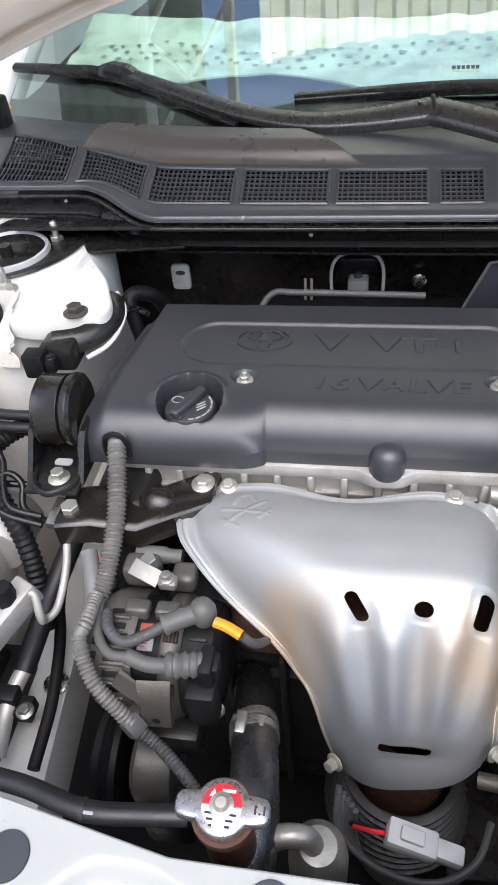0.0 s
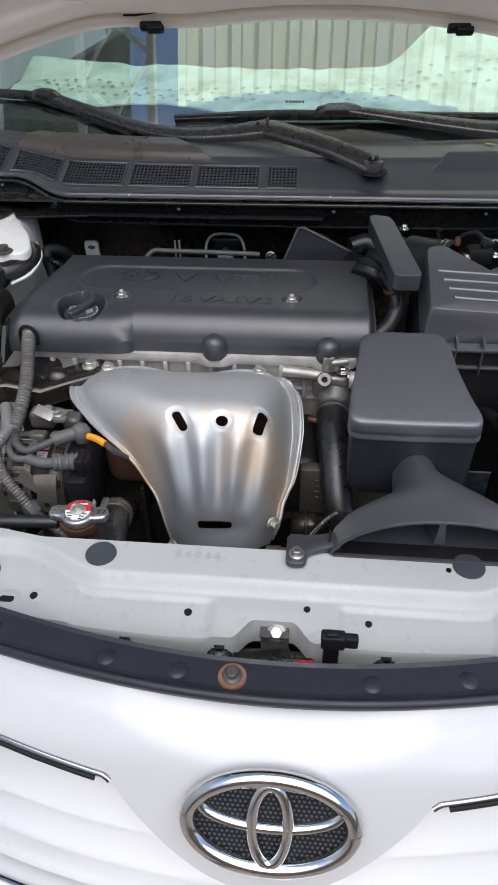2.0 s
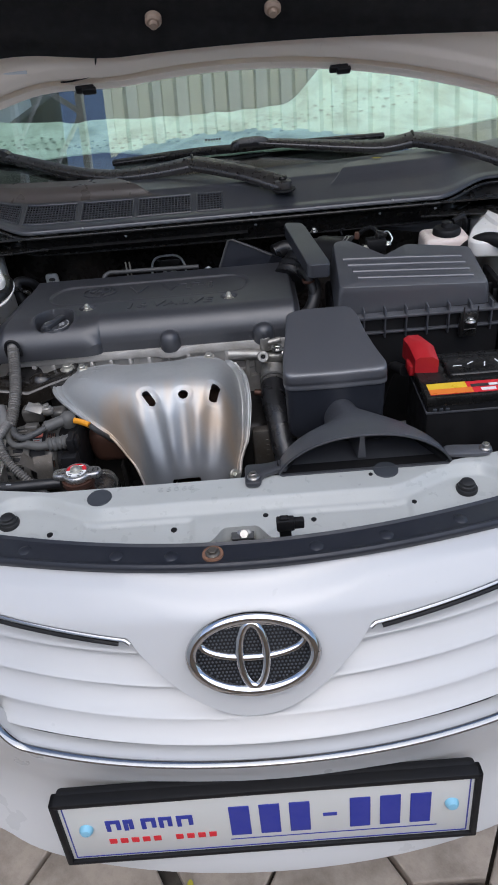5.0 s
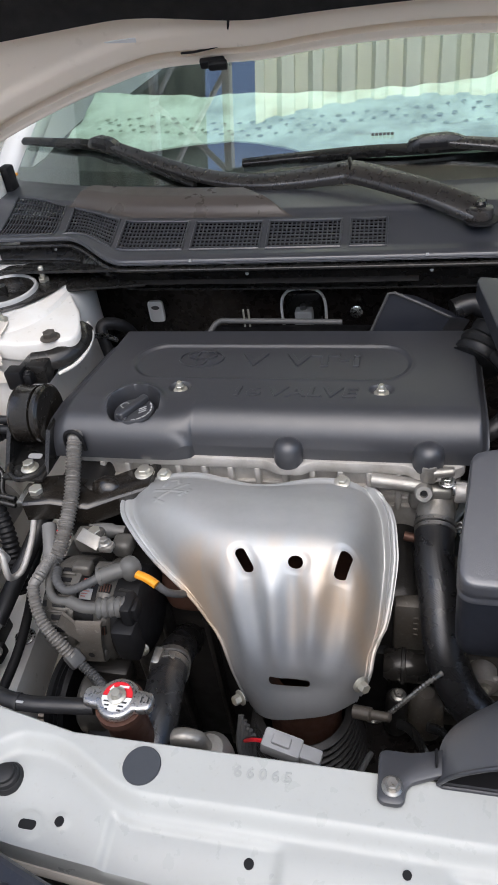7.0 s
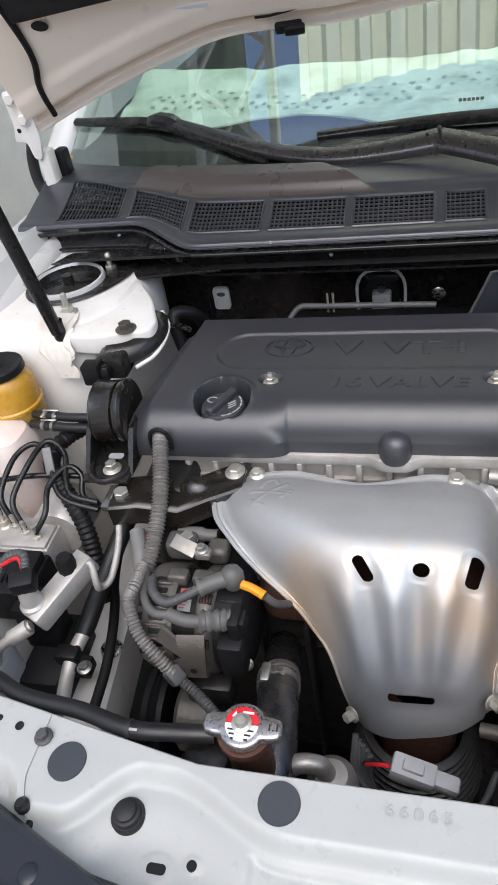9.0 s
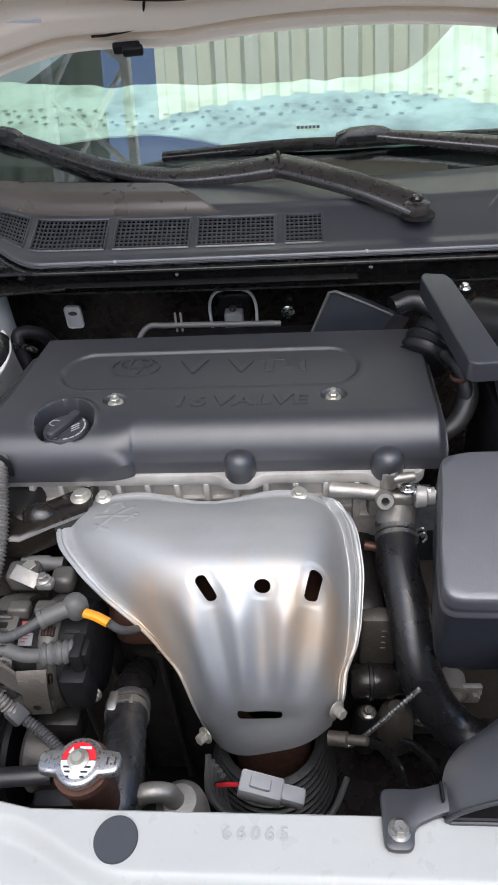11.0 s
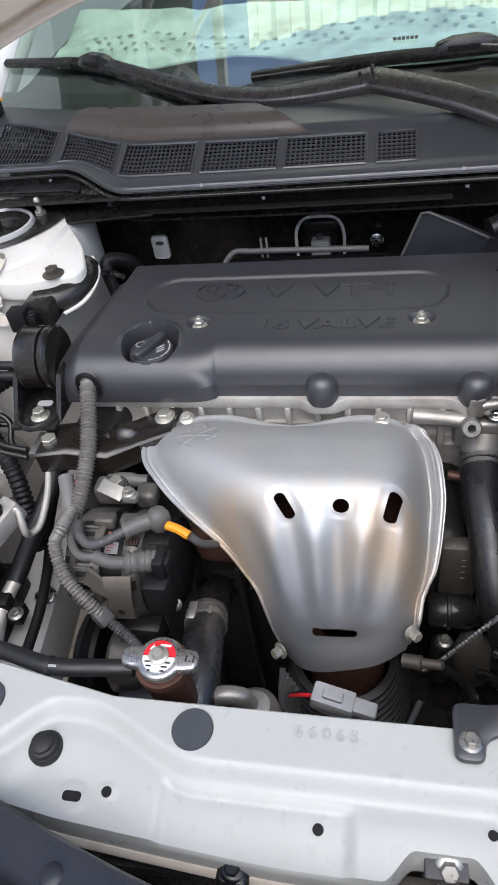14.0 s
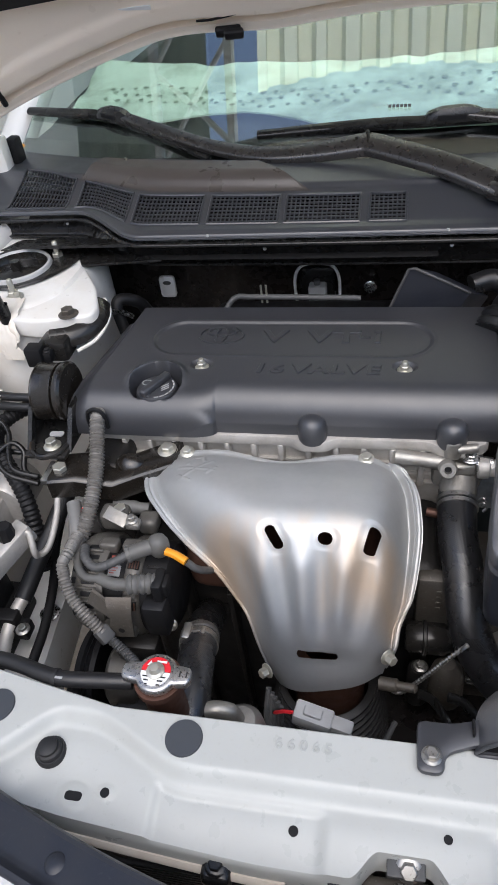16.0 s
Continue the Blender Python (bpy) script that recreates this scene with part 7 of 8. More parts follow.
part("lid", loft([ab_ring(1.05, -0.055), ab_ring(1.03, -0.040), ab_ring(1.01, -0.012), ab_ring(1.0, -0.005), ab_ring(0.985, -0.0005), ab_ring(0.96, 0.0005), ab_ring(0.3, 0.0006)]), box_black, airbox)
for k in range(4):
    y = 0.435 + 0.0205 * k
    part("lid_rib", tube([(0.228 - 0.006 * k, y, ab_z(0.228, y) + 0.0006), (0.33, y, ab_z(0.33, y) + 0.0006), (0.432 - 0.002 * k, y, ab_z(0.432, y) + 0.0006)], 0.0038, 10, 1, smooth=False), box_black, airbox)
part("base", box(0.185, 0.475, 0.390, 0.575, 0.62, 0.850, 0.008), deep_black, airbox)
part("flange", box(0.180, 0.480, 0.380, 0.40, 0.848, 0.854, 0.002), box_black, airbox)
part("flange", box(0.180, 0.480, 0.384, 0.40, 0.818, 0.823, 0.002), box_black, airbox)
for k in range(8):
    x = 0.195 + 0.037 * k
    part("flange_web", box(x - 0.0015, x + 0.0015, 0.380, 0.40, 0.812, 0.866, 0.0008, 1), box_black, airbox)
part("clip", join(box(0.398, 0.428, 0.372, 0.384, 0.805, 0.850, 0.003), tube([(0.401, 0.368, 0.865), (0.402, 0.364, 0.825), (0.424, 0.364, 0.825), (0.425, 0.368, 0.865)], 0.0015, 6, 1, smooth=False)), gloss_black, airbox, "wire lid clip")
part("clip_bolt", bolt((0.413, 0.366, 0.838), 0.006, 0.005), steel, airbox)
part("side_bracket", box(0.490, 0.502, 0.36, 0.56, 0.72, 0.86, 0.004), deep_black, airbox)
for k in range(6):
    part("bracket_rib", box(0.482, 0.4895, 0.372 + 0.03 * k, 0.378 + 0.03 * k, 0.73, 0.85, 0.001, 1), deep_black, airbox)
meter = thing("air_flow_sensor", (0.272, 0.545, 0.90), "black air flow sensor with plug and metal clips", "sensor")
part("sensor_body", join(box(0.262, 0.300, 0.548, 0.574, 0.905, 0.930, 0.004), box(0.256, 0.306, 0.553, 0.569, 0.912, 0.918, 0.002)), deep_black, meter)
part("sensor_plug", turned(join(box(-0.010, 0.010, -0.007, 0.007, 0, 0.014, 0.002), box(-0.006, 0.006, 0.004, 0.012, 0.004, 0.012, 0.002)), Matrix.Translation((0.288, 0.562, 0.928)) @ pose(0, 0, 0, 15, 15, 30)), gloss_black, meter)
part("sensor_screw", bolt((0.259, 0.545, 0.917), 0.004, 0.004), zinc, meter)
part("sensor_screw", bolt((0.303, 0.553, 0.918), 0.004, 0.004), steel, meter)
part("wire_clip", tube([(0.296, 0.566, 0.938), (0.304, 0.562, 0.940), (0.310, 0.552, 0.930), (0.306, 0.546, 0.924)], 0.0016, 8), steel, meter)
part("red_clip", lathe([(0, 0.012), (0.004, 0.012), (0.005, 0.008), (0.005, 0)], 14, (0.246, 0.566, 0.930)), exhaust_brown, meter)
part("sensor_lead", tube([(0.286, 0.57, 0.938), (0.276, 0.585, 0.942), (0.262, 0.60, 0.932), (0.25, 0.62, 0.91)], 0.004, 8, rib=0.0005, pitch=0.004), deep_black, meter)
intake = thing("intake_tube", (0.16, 0.60, 0.85), "black ribbed rubber intake tube with clamps", "hose")
AX = (Vector((0.240, 0.575, 0.893)) - Vector((0.178, 0.612, 0.889))).to_track_quat("Z", "Y").to_matrix().to_4x4()
part("sleeve", turned(lathe([(0.030, 0), (0.0345, 0.002), (0.036, 0.008), (0.036, 0.056), (0.037, 0.060), (0.037, 0.072), (0.034, 0.075)], 36), Matrix.Translation((0.178, 0.612, 0.889)) @ AX), hose_plain, intake, "smooth black rubber sleeve")
part("bellows", tube([(0.190, 0.606, 0.887), (0.165, 0.618, 0.880), (0.135, 0.610, 0.868), (0.115, 0.585, 0.850)], 0.033, 24, rib=0.003, pitch=0.014), hose_plain, intake)
for d in (0.060, 0.067):
    part("clamp", turned(lathe([(0.0375, -0.0014), (0.0388, -0.001), (0.0388, 0.001), (0.0375, 0.0014)], 36), Matrix.Translation((0.178, 0.612, 0.889)) @ AX @ Matrix.Translation((0, 0, d))), steel, intake, "bright hose clamp")
part("clamp_ears", tube([(0.222, 0.592, 0.930), (0.218, 0.592, 0.940), (0.224, 0.588, 0.944)], 0.0018, 8), deep_black, intake)
part("breather_hose", tube([(0.156, 0.49, 0.85), (0.152, 0.50, 0.872), (0.145, 0.515, 0.888), (0.135, 0.54, 0.89)], 0.0085, 12), hose_plain, intake)
part("breather_clamp", lathe([(0.0112, -0.003), (0.0122, 0), (0.0112, 0.003)], 20, (0.147, 0.505, 0.88)), exhaust_brown, intake)
tank = thing("vacuum_tank", (0.155, 0.55, 0.90), "flat black plastic vacuum tank", "vacuum tank")
body = prism(round_poly([(0.113, 0.634), (0.118, 0.645), (0.146, 0.645), (0.153, 0.632), (0.184, 0.472), (0.181, 0.464), (0.149, 0.458), (0.142, 0.463)], 0.004, 3), -0.026, 0.0, 0.002, 2)
for v in body.verts:
    v.co.z += 0.946 + 0.085 * (v.co.y - 0.642) - 0.10 * (v.co.x - 0.128)
part("tank_body", body, cowl_black, tank, smooth=False)
part("tank_screw", bolt((0.172, 0.640, 0.925), 0.005, 0.005), steel, tank)
hump = thing("throttle_cover", (0.03, 0.68, 0.80), "glossy black throttle body cover behind the engine", "cover")
front = [(-0.030, 0.660, 0.846), (0.070, 0.664, 0.846), (0.086, 0.668, 0.874), (0.008, 0.666, 0.915), (-0.001, 0.665, 0.915)]
part("wedge", loft([front, [(x + 0.030, y + 0.030, z - 0.022) for x, y, z in front]]), strip_black, hump, smooth=False)
# paler tube paints the bright glint along the wedge's bevelled edges
part("edge_highlight", tube([(-0.030, 0.659, 0.846), (-0.002, 0.664, 0.914), (0.007, 0.665, 0.915), (0.046, 0.667, 0.895), (0.086, 0.668, 0.874)], 0.0022, 8, 1, smooth=False), lead_grey, hump)
part("hose_end", tube([(0.09, 0.70, 0.868), (0.12, 0.71, 0.872), (0.15, 0.70, 0.86)], 0.016, 14), hose_rubber, hump)

# ---- battery ----
battery = thing("battery", (0.42, 0.25, 0.60), "black car battery with printed label", "car battery")
part("case", box(0.300, 0.540, 0.186, 0.318, 0.60, 0.790, 0.005), deep_black, battery)
part("lid", join(box(0.297, 0.543, 0.183, 0.321, 0.788, 0.806, 0.004), box(0.345, 0.525, 0.235, 0.30, 0.804, 0.813, 0.008, 3)), gloss_black, battery)
part("groove", box(0.2985, 0.5415, 0.1845, 0.32, 0.774, 0.778, 0.001), box_black, battery)
for k in range(3):
    part("vent", box(0.309 + 0.010 * k, 0.315 + 0.010 * k, 0.1835, 0.187, 0.779, 0.784, 0.001), pad_grey, battery)
part("label", box(0.305, 0.535, 0.190, 0.222, 0.8058, 0.8068, 0), red_ink, battery, "printed label, yellow, orange and red")
part("label_yellow", box(0.305, 0.366, 0.205, 0.222, 0.8069, 0.8073, 0), yellow_ink, battery)
part("label_orange", box(0.305, 0.372, 0.190, 0.2048, 0.8069, 0.8073, 0), orange_ink, battery)
part("label_black", box(0.372, 0.450, 0.205, 0.213, 0.8069, 0.8073, 0), dark_ink, battery)
for k in range(3):
    part("label_bar", box(0.400 + 0.022 * k, 0.414 + 0.022 * k, 0.2055, 0.212, 0.8074, 0.8077, 0), white_ink, battery)
    part("label_bar", box(0.385 + 0.03 * k, 0.408 + 0.03 * k, 0.193, 0.201, 0.8069, 0.8072, 0), white_ink, battery)
for k in range(4):
    part("chalk_mark", turned(box(-0.007, 0.007, -0.001, 0.001, 0, 0.0005, 0), Matrix.Translation((0.365 + 0.022 * k, 0.262 + 0.006 * (k % 2), 0.8132)) @ pose(0, 0, 0, 0, 0, 35 * k)), white_ink, battery)
red = part("terminal_cover", loft([[(0.296, 0.262, 0.806), (0.333, 0.258, 0.806), (0.333, 0.258, 0.828), (0.323, 0.26, 0.834), (0.303, 0.262, 0.834), (0.296, 0.262, 0.829)],
                                   [(0.292, 0.297, 0.806), (0.332, 0.295, 0.806), (0.332, 0.295, 0.836), (0.322, 0.295, 0.844), (0.300, 0.297, 0.844), (0.292, 0.297, 0.838)],
                                   [(0.290, 0.330, 0.80), (0.322, 0.330, 0.80), (0.322, 0.330, 0.834), (0.314, 0.330, 0.840), (0.297, 0.330, 0.840), (0.290, 0.330, 0.834)]]), red_plastic, battery, "red plastic terminal cover")
part("terminal_skirt", box(0.288, 0.300, 0.268, 0.30, 0.795, 0.815, 0.005), red_plastic, red)
part("cable", tube([(0.288, 0.30, 0.79), (0.275, 0.33, 0.78), (0.27, 0.36, 0.74), (0.26, 0.37, 0.68)], 0.010, 12), deep_black, battery)
part("tray", box(0.28, 0.56, 0.17, 0.335, 0.585, 0.605, 0.004), deep_black, battery)

# ---- fluid vessels at the back of the bay ----
brake = thing("brake_fluid_reservoir", (0.428, 0.62, 0.87), "milky white brake fluid reservoir with black cap", "reservoir")
part("vessel", box(0.385, 0.475, 0.590, 0.665, 0.845, 0.905, 0.012, 3), milky, brake)
part("cap", lathe([(0, 0.022), (0.010, 0.022), (0.012, 0.014), (0.024, 0.012), (0.027, 0.008), (0.027, 0.0)], 26, (0.432, 0.622, 0.905)), deep_black, brake, "black screw cap")
part("level_lead", tube([(0.445, 0.63, 0.925), (0.465, 0.64, 0.93), (0.478, 0.66, 0.91), (0.48, 0.67, 0.88)], 0.006, 10), deep_black, brake)
lines = thing("wiring_harness", (0.53, 0.50, 0.80), "thick black wiring harness by the strut tower", "wiring harness")
part("harness", tube([(0.455, 0.60, 0.87), (0.48, 0.565, 0.905), (0.505, 0.545, 0.912), (0.525, 0.52, 0.90), (0.53, 0.48, 0.87), (0.53, 0.43, 0.83), (0.535, 0.36, 0.80)], 0.013, 14), deep_black, lines)
part("fuse_box", box(0.545, 0.60, 0.36, 0.50, 0.78, 0.85, 0.006), deep_black, lines)
for k in range(3):
    part("branch", tube([(0.525, 0.52, 0.895), (0.545 + 0.01 * k, 0.50, 0.89 - 0.01 * k), (0.55 + 0.008 * k, 0.46 - 0.02 * k, 0.86), (0.552, 0.42 - 0.02 * k, 0.83)], 0.006, 10), deep_black, lines)
part("fastener", box(0.490, 0.500, 0.44, 0.47, 0.856, 0.862, 0.002), steel, lines)
ps = thing("steering_fluid_reservoir", (-0.632, 0.49, 0.78), "amber power steering reservoir with black cap", "reservoir")
part("vessel", lathe([(0, 0.80), (0.030, 0.80), (0.038, 0.808), (0.041, 0.83), (0.043, 0.832), (0.043, 0.836), (0.0405, 0.838), (0.040, 0.868), (0.034, 0.880), (0.030, 0.884), (0, 0.884)], 36, (-0.649, 0.487, 0)), amber, ps)
part("fluid_band", lathe([(0.0412, 0.806), (0.0418, 0.812), (0.0420, 0.829), (0.0415, 0.830)], 36, (-0.649, 0.487, 0)), amber_dark, ps)
part("cap", lathe([(0, 0.0105), (0.009, 0.0105), (0.0095, 0.0095), (0.030, 0.0095), (0.0325, 0.0105), (0.0345, 0.009), (0.0350, 0.0)], 36, (-0.649, 0.487, 0.886)), deep_black, ps, "black screw cap")
for dy, dz in ((0.0, 0.0), (0.013, 0.007)):
    part("hose", tube([(-0.606, 0.452 + dy, 0.822 + dz), (-0.575, 0.441 + dy, 0.828 + dz), (-0.540, 0.435 + dy, 0.830 + dz), (-0.50, 0.435 + dy, 0.83 + dz)], 0.0062, 12), hose_plain, ps)
    part("clamp_band", tube([(-0.583, 0.4435 + dy, 0.8265 + dz), (-0.577, 0.4415 + dy, 0.8275 + dz)], 0.0074, 16, 1, smooth=False), clamp_steel, ps)
    part("clamp_band", tube([(-0.567, 0.4395 + dy, 0.8288 + dz), (-0.563, 0.4388 + dy, 0.829 + dz)], 0.0074, 16, 1, smooth=False), clamp_steel, ps)
part("spring_clamp", join(box(-0.585, -0.561, 0.4425, 0.4455, 0.8345, 0.8365, 0.0008, 1), box(-0.585, -0.561, 0.4545, 0.4575, 0.8415, 0.8435, 0.0008, 1), box(-0.585, -0.581, 0.444, 0.457, 0.8385, 0.8410, 0.0008, 1), box(-0.565, -0.561, 0.444, 0.457, 0.8385, 0.8410, 0.0008, 1)), zinc, ps, "square wire spring clamp")
washer = thing("washer_reservoir", (-0.65, 0.43, 0.70), "milky pinkish washer fluid reservoir", "reservoir")
part("vessel", loft([[( -0.648 + a * math.copysign(abs(math.cos(t)) ** 0.7, math.cos(t)), 0.425 + b * math.copysign(abs(math.sin(t)) ** 0.7, math.sin(t)), z) for t in [2 * math.pi * i / 32 for i in range(32)]]
                     for a, b, z in ((0.050, 0.040, 0.70), (0.052, 0.042, 0.78), (0.048, 0.040, 0.810), (0.040, 0.033, 0.826), (0.022, 0.018, 0.834), (0.004, 0.004, 0.836))]), milky, washer)

# ---- brake unit, pipes and air-conditioning lines ----
abs_unit = thing("brake_control_unit", (-0.575, 0.31, 0.66), "grey aluminium brake control unit with black electronics", "brake unit")
part("valve_block", join(box(-0.66, -0.535, 0.288, 0.345, 0.68, 0.752, 0.004), box(-0.60, -0.538, 0.291, 0.33, 0.745, 0.756, 0.002)), alu_bright, abs_unit)
part("motor", lathe([(0, -0.03), (0.034, -0.03), (0.037, -0.025), (0.037, 0.03), (0.030, 0.036), (0, 0.036)], 30, (-0.545, 0.362, 0.735), "y"), alu_bright, abs_unit)
part("control_module", join(box(-0.66, -0.532, 0.226, 0.290, 0.69, 0.746, 0.004), box(-0.655, -0.575, 0.240, 0.284, 0.744, 0.750, 0.002), box(-0.570, -0.536, 0.245, 0.285, 0.744, 0.758, 0.003), *[box(-0.568 + 0.007 * k, -0.565 + 0.007 * k, 0.24, 0.246, 0.73, 0.757, 0.001, 1) for k in range(5)]), deep_black, abs_unit)
part("barcode_label", turned(box(-0.016, 0.016, -0.0075, 0.0075, 0, 0.0006, 0), Matrix.Translation((-0.598, 0.264, 0.7502))), white_ink, abs_unit)
for k in range(3):
    part("label_bar", box(-0.612, -0.588, 0.2600 + 0.0035 * k, 0.2615 + 0.0035 * k, 0.7509, 0.7512, 0), dark_ink, abs_unit)
for x, y in ((-0.612, 0.327), (-0.592, 0.322), (-0.572, 0.312), (-0.553, 0.305)):
    part("union_nut", join(bolt((x, y, 0.752), 0.006, 0.008), lathe([(0.003, 0), (0.003, 0.02), (0, 0.02)], 10, (x, y, 0.757))), zinc, abs_unit)
pipes = thing("brake_pipes", (-0.55, 0.36, 0.77), "black coated steel brake pipes bending round the bay", "pipes")
PIPES = (((-0.592, 0.322, 0.765), (-0.606, 0.336, 0.795), (-0.604, 0.372, 0.815), (-0.596, 0.398, 0.822), (-0.578, 0.408, 0.823), (-0.556, 0.392, 0.812), (-0.540, 0.36, 0.795), (-0.52, 0.345, 0.785), (-0.478, 0.341, 0.775)),
         ((-0.572, 0.312, 0.765), (-0.586, 0.330, 0.795), (-0.578, 0.372, 0.816), (-0.568, 0.408, 0.825), (-0.552, 0.412, 0.822), (-0.536, 0.398, 0.812), (-0.527, 0.37, 0.80), (-0.513, 0.35, 0.79), (-0.478, 0.346, 0.783)),
         ((-0.553, 0.305, 0.765), (-0.540, 0.322, 0.785), (-0.545, 0.355, 0.80), (-0.530, 0.385, 0.806), (-0.512, 0.382, 0.795), (-0.505, 0.360, 0.778), (-0.47, 0.348, 0.770)),
         ((-0.66, 0.37, 0.785), (-0.62, 0.368, 0.795), (-0.57, 0.375, 0.798), (-0.52, 0.382, 0.793), (-0.48, 0.385, 0.79)),
         ((-0.612, 0.327, 0.77), (-0.628, 0.345, 0.80), (-0.65, 0.36, 0.805), (-0.67, 0.36, 0.80)))
for P in PIPES:
    part("brake_pipe", tube(P, 0.0038, 10), gloss_black, pipes)
part("pipe_clip", turned(box(-0.006, 0.006, -0.018, 0.018, -0.003, 0.003, 0.002), Matrix.Translation((-0.553, 0.385, 0.815)) @ pose(0, 0, 0, 50, 0, 20)), grey_plastic, pipes)
part("ribbed_hose", tube([(-0.505, 0.462, 0.815), (-0.535, 0.455, 0.812), (-0.560, 0.430, 0.806), (-0.562, 0.400, 0.798), (-0.540, 0.372, 0.790), (-0.512, 0.345, 0.772), (-0.495, 0.325, 0.748), (-0.486, 0.305, 0.71), (-0.485, 0.29, 0.66)], 0.0108, 14, rib=0.0010, pitch=0.007), deep_black, pipes, "ribbed black hose")
ac = thing("refrigerant_lines", (-0.48, 0.22, 0.68), "bare aluminium refrigerant block and pipes", "pipes")
part("block", turned(box(-0.013, 0.013, -0.046, 0.046, -0.014, 0.014, 0.004), Matrix.Translation((-0.480, 0.225, 0.765)) @ pose(0, 0, 0, 14, 0, -28)), alu_bright, ac)
part("service_cap", lathe([(0, 0.024), (0.009, 0.024), (0.0105, 0.021), (0.0115, 0.004), (0.0115, 0)], 8, (-0.474, 0.242, 0.778)), deep_black, ac, "black service port cap")
part("pressure_switch", lathe([(0.011, 0), (0.015, 0.004), (0.015, 0.010), (0.012, 0.013), (0.011, 0.026), (0.009, 0.034), (0, 0.034)], 24, (-0.503, 0.200, 0.762)), alu_bright, ac)
part("switch_plug", turned(box(-0.014, 0.014, -0.010, 0.010, 0, 0.022, 0.004), Matrix.Translation((-0.503, 0.203, 0.795)) @ pose(0, 0, 0, 12, 0, 20)), deep_black, ac)
part("switch_lead", tube([(-0.505, 0.215, 0.81), (-0.515, 0.232, 0.815), (-0.54, 0.232, 0.805), (-0.555, 0.215, 0.78), (-0.555, 0.19, 0.75)], 0.005, 10, rib=0.0006, pitch=0.005), lead_grey, ac)
part("pink_wire", tube([(-0.508, 0.214, 0.808), (-0.52, 0.228, 0.812), (-0.545, 0.226, 0.80)], 0.0025, 8), red_ink, ac)
part("thin_pipe", tube([(-0.466, 0.240, 0.770), (-0.452, 0.252, 0.782), (-0.445, 0.240, 0.76), (-0.447, 0.246, 0.745), (-0.440, 0.262, 0.744), (-0.441, 0.300, 0.757), (-0.449, 0.335, 0.77)], 0.0042, 12), alu_bright, ac, "thin bent aluminium pipe")
part("black_hose", tube([(-0.450, 0.385, 0.745), (-0.460, 0.350, 0.73), (-0.474, 0.290, 0.70), (-0.482, 0.222, 0.678)], 0.0118, 16), hose_plain, ac)
part("dark_pipe", tube([(-0.488, 0.42, 0.70), (-0.484, 0.33, 0.662), (-0.470, 0.285, 0.655), (-0.460, 0.247, 0.652), (-0.452, 0.20, 0.648), (-0.448, 0.14, 0.645)], 0.0065, 12), deep_black, ac)
part("pipe_end", tube([(-0.482, 0.224, 0.679), (-0.487, 0.205, 0.672), (-0.489, 0.182, 0.664), (-0.492, 0.150, 0.64)], 0.0088, 12), alu_bright, ac)
part("black_guard", join(box(-0.550, -0.496, 0.16, 0.262, 0.59, 0.665, 0.006), box(-0.555, -0.510, 0.21, 0.25, 0.66, 0.735, 0.004)), deep_black, ac)
part("pipe_bracket", join(box(-0.508, -0.478, 0.188, 0.208, 0.652, 0.682, 0.004), box(-0.488, -0.464, 0.182, 0.204, 0.648, 0.668, 0.003)), deep_black, ac)
part("bracket_bolt", bolt((-0.468, 0.186, 0.668), 0.006, 0.005), clamp_steel, ac)
part("fitting", tube([(-0.51, 0.188, 0.745), (-0.535, 0.172, 0.735), (-0.548, 0.162, 0.725), (-0.553, 0.155, 0.70), (-0.553, 0.15, 0.66)], 0.006, 12), alu_bright, ac)
part("union", tube([(-0.512, 0.186, 0.744), (-0.532, 0.174, 0.736)], 0.0095, 14, 1, smooth=False), alu_bright, ac)
part("rail_bolt", bolt((-0.462, 0.235, 0.634), 0.009, 0.007), steel, ac)
lamp = thing("headlamp_housing", (-0.585, 0.13, 0.60), "silvery headlamp housing with a warning label", "headlamp")
part("housing", box(-0.66, -0.545, 0.10, 0.19, 0.60, 0.715, 0.012, 3), light_grey, lamp)
part("warning_label", turned(box(-0.018, 0.018, -0.016, 0.016, 0, 0.0008, 0), Matrix.Translation((-0.567, 0.150, 0.7155))), white_ink, lamp, "white label with red stripes")
for k in range(2):
    part("label_stripe", turned(box(-0.018, 0.018, -0.004, 0.004, 0, 0.0006, 0), Matrix.Translation((-0.567, 0.158 - 0.018 * k, 0.7164))), red_ink, lamp)

# ---- badge and number plate on the nose ----
badge = thing("front_badge", (0.013, -0.222, 0.744), "oval chrome badge with dark mesh inlay", "badge")
BM = Matrix.Translation((0.013, -0.2245, 0.755)) @ pose(0, 0, 0, 90 - 27.5, 0, 0)


def oval_tube(cx, cy, a, b, r, z, flat=0.8):
    pts = [(cx + a * math.cos(2 * math.pi * i / 56), cy + b * math.sin(2 * math.pi * i / 56), z) for i in range(57)]
    return tube(pts, r, 10, 1, smooth=False, flat=flat)


part("inlay", turned(prism(ellipse(0, 0, 0.067, 0.041), -0.006, 0.0, 0.001), BM), deep_black, badge, "black mesh inlay")
mesh = bmesh.new()
for i in range(-16, 17):
    for j in range(-11, 12):
        x, y = 0.0042 * (i + 0.5 * (j % 2)), 0.0042 * j
        if (x / 0.062) ** 2 + (y / 0.036) ** 2 < 1:
            mesh = join(mesh, turned(lathe([(0, 0.0009), (0.0015, 0.0)], 6), Matrix.Translation((x, y, 0))))
part("inlay_studs", turned(mesh, BM), pad_grey, badge, kind="stuff")
part("outer_ring", turned(oval_tube(0, 0, 0.0688, 0.0425, 0.0072, 0.003, 1.0), BM), chrome, badge)
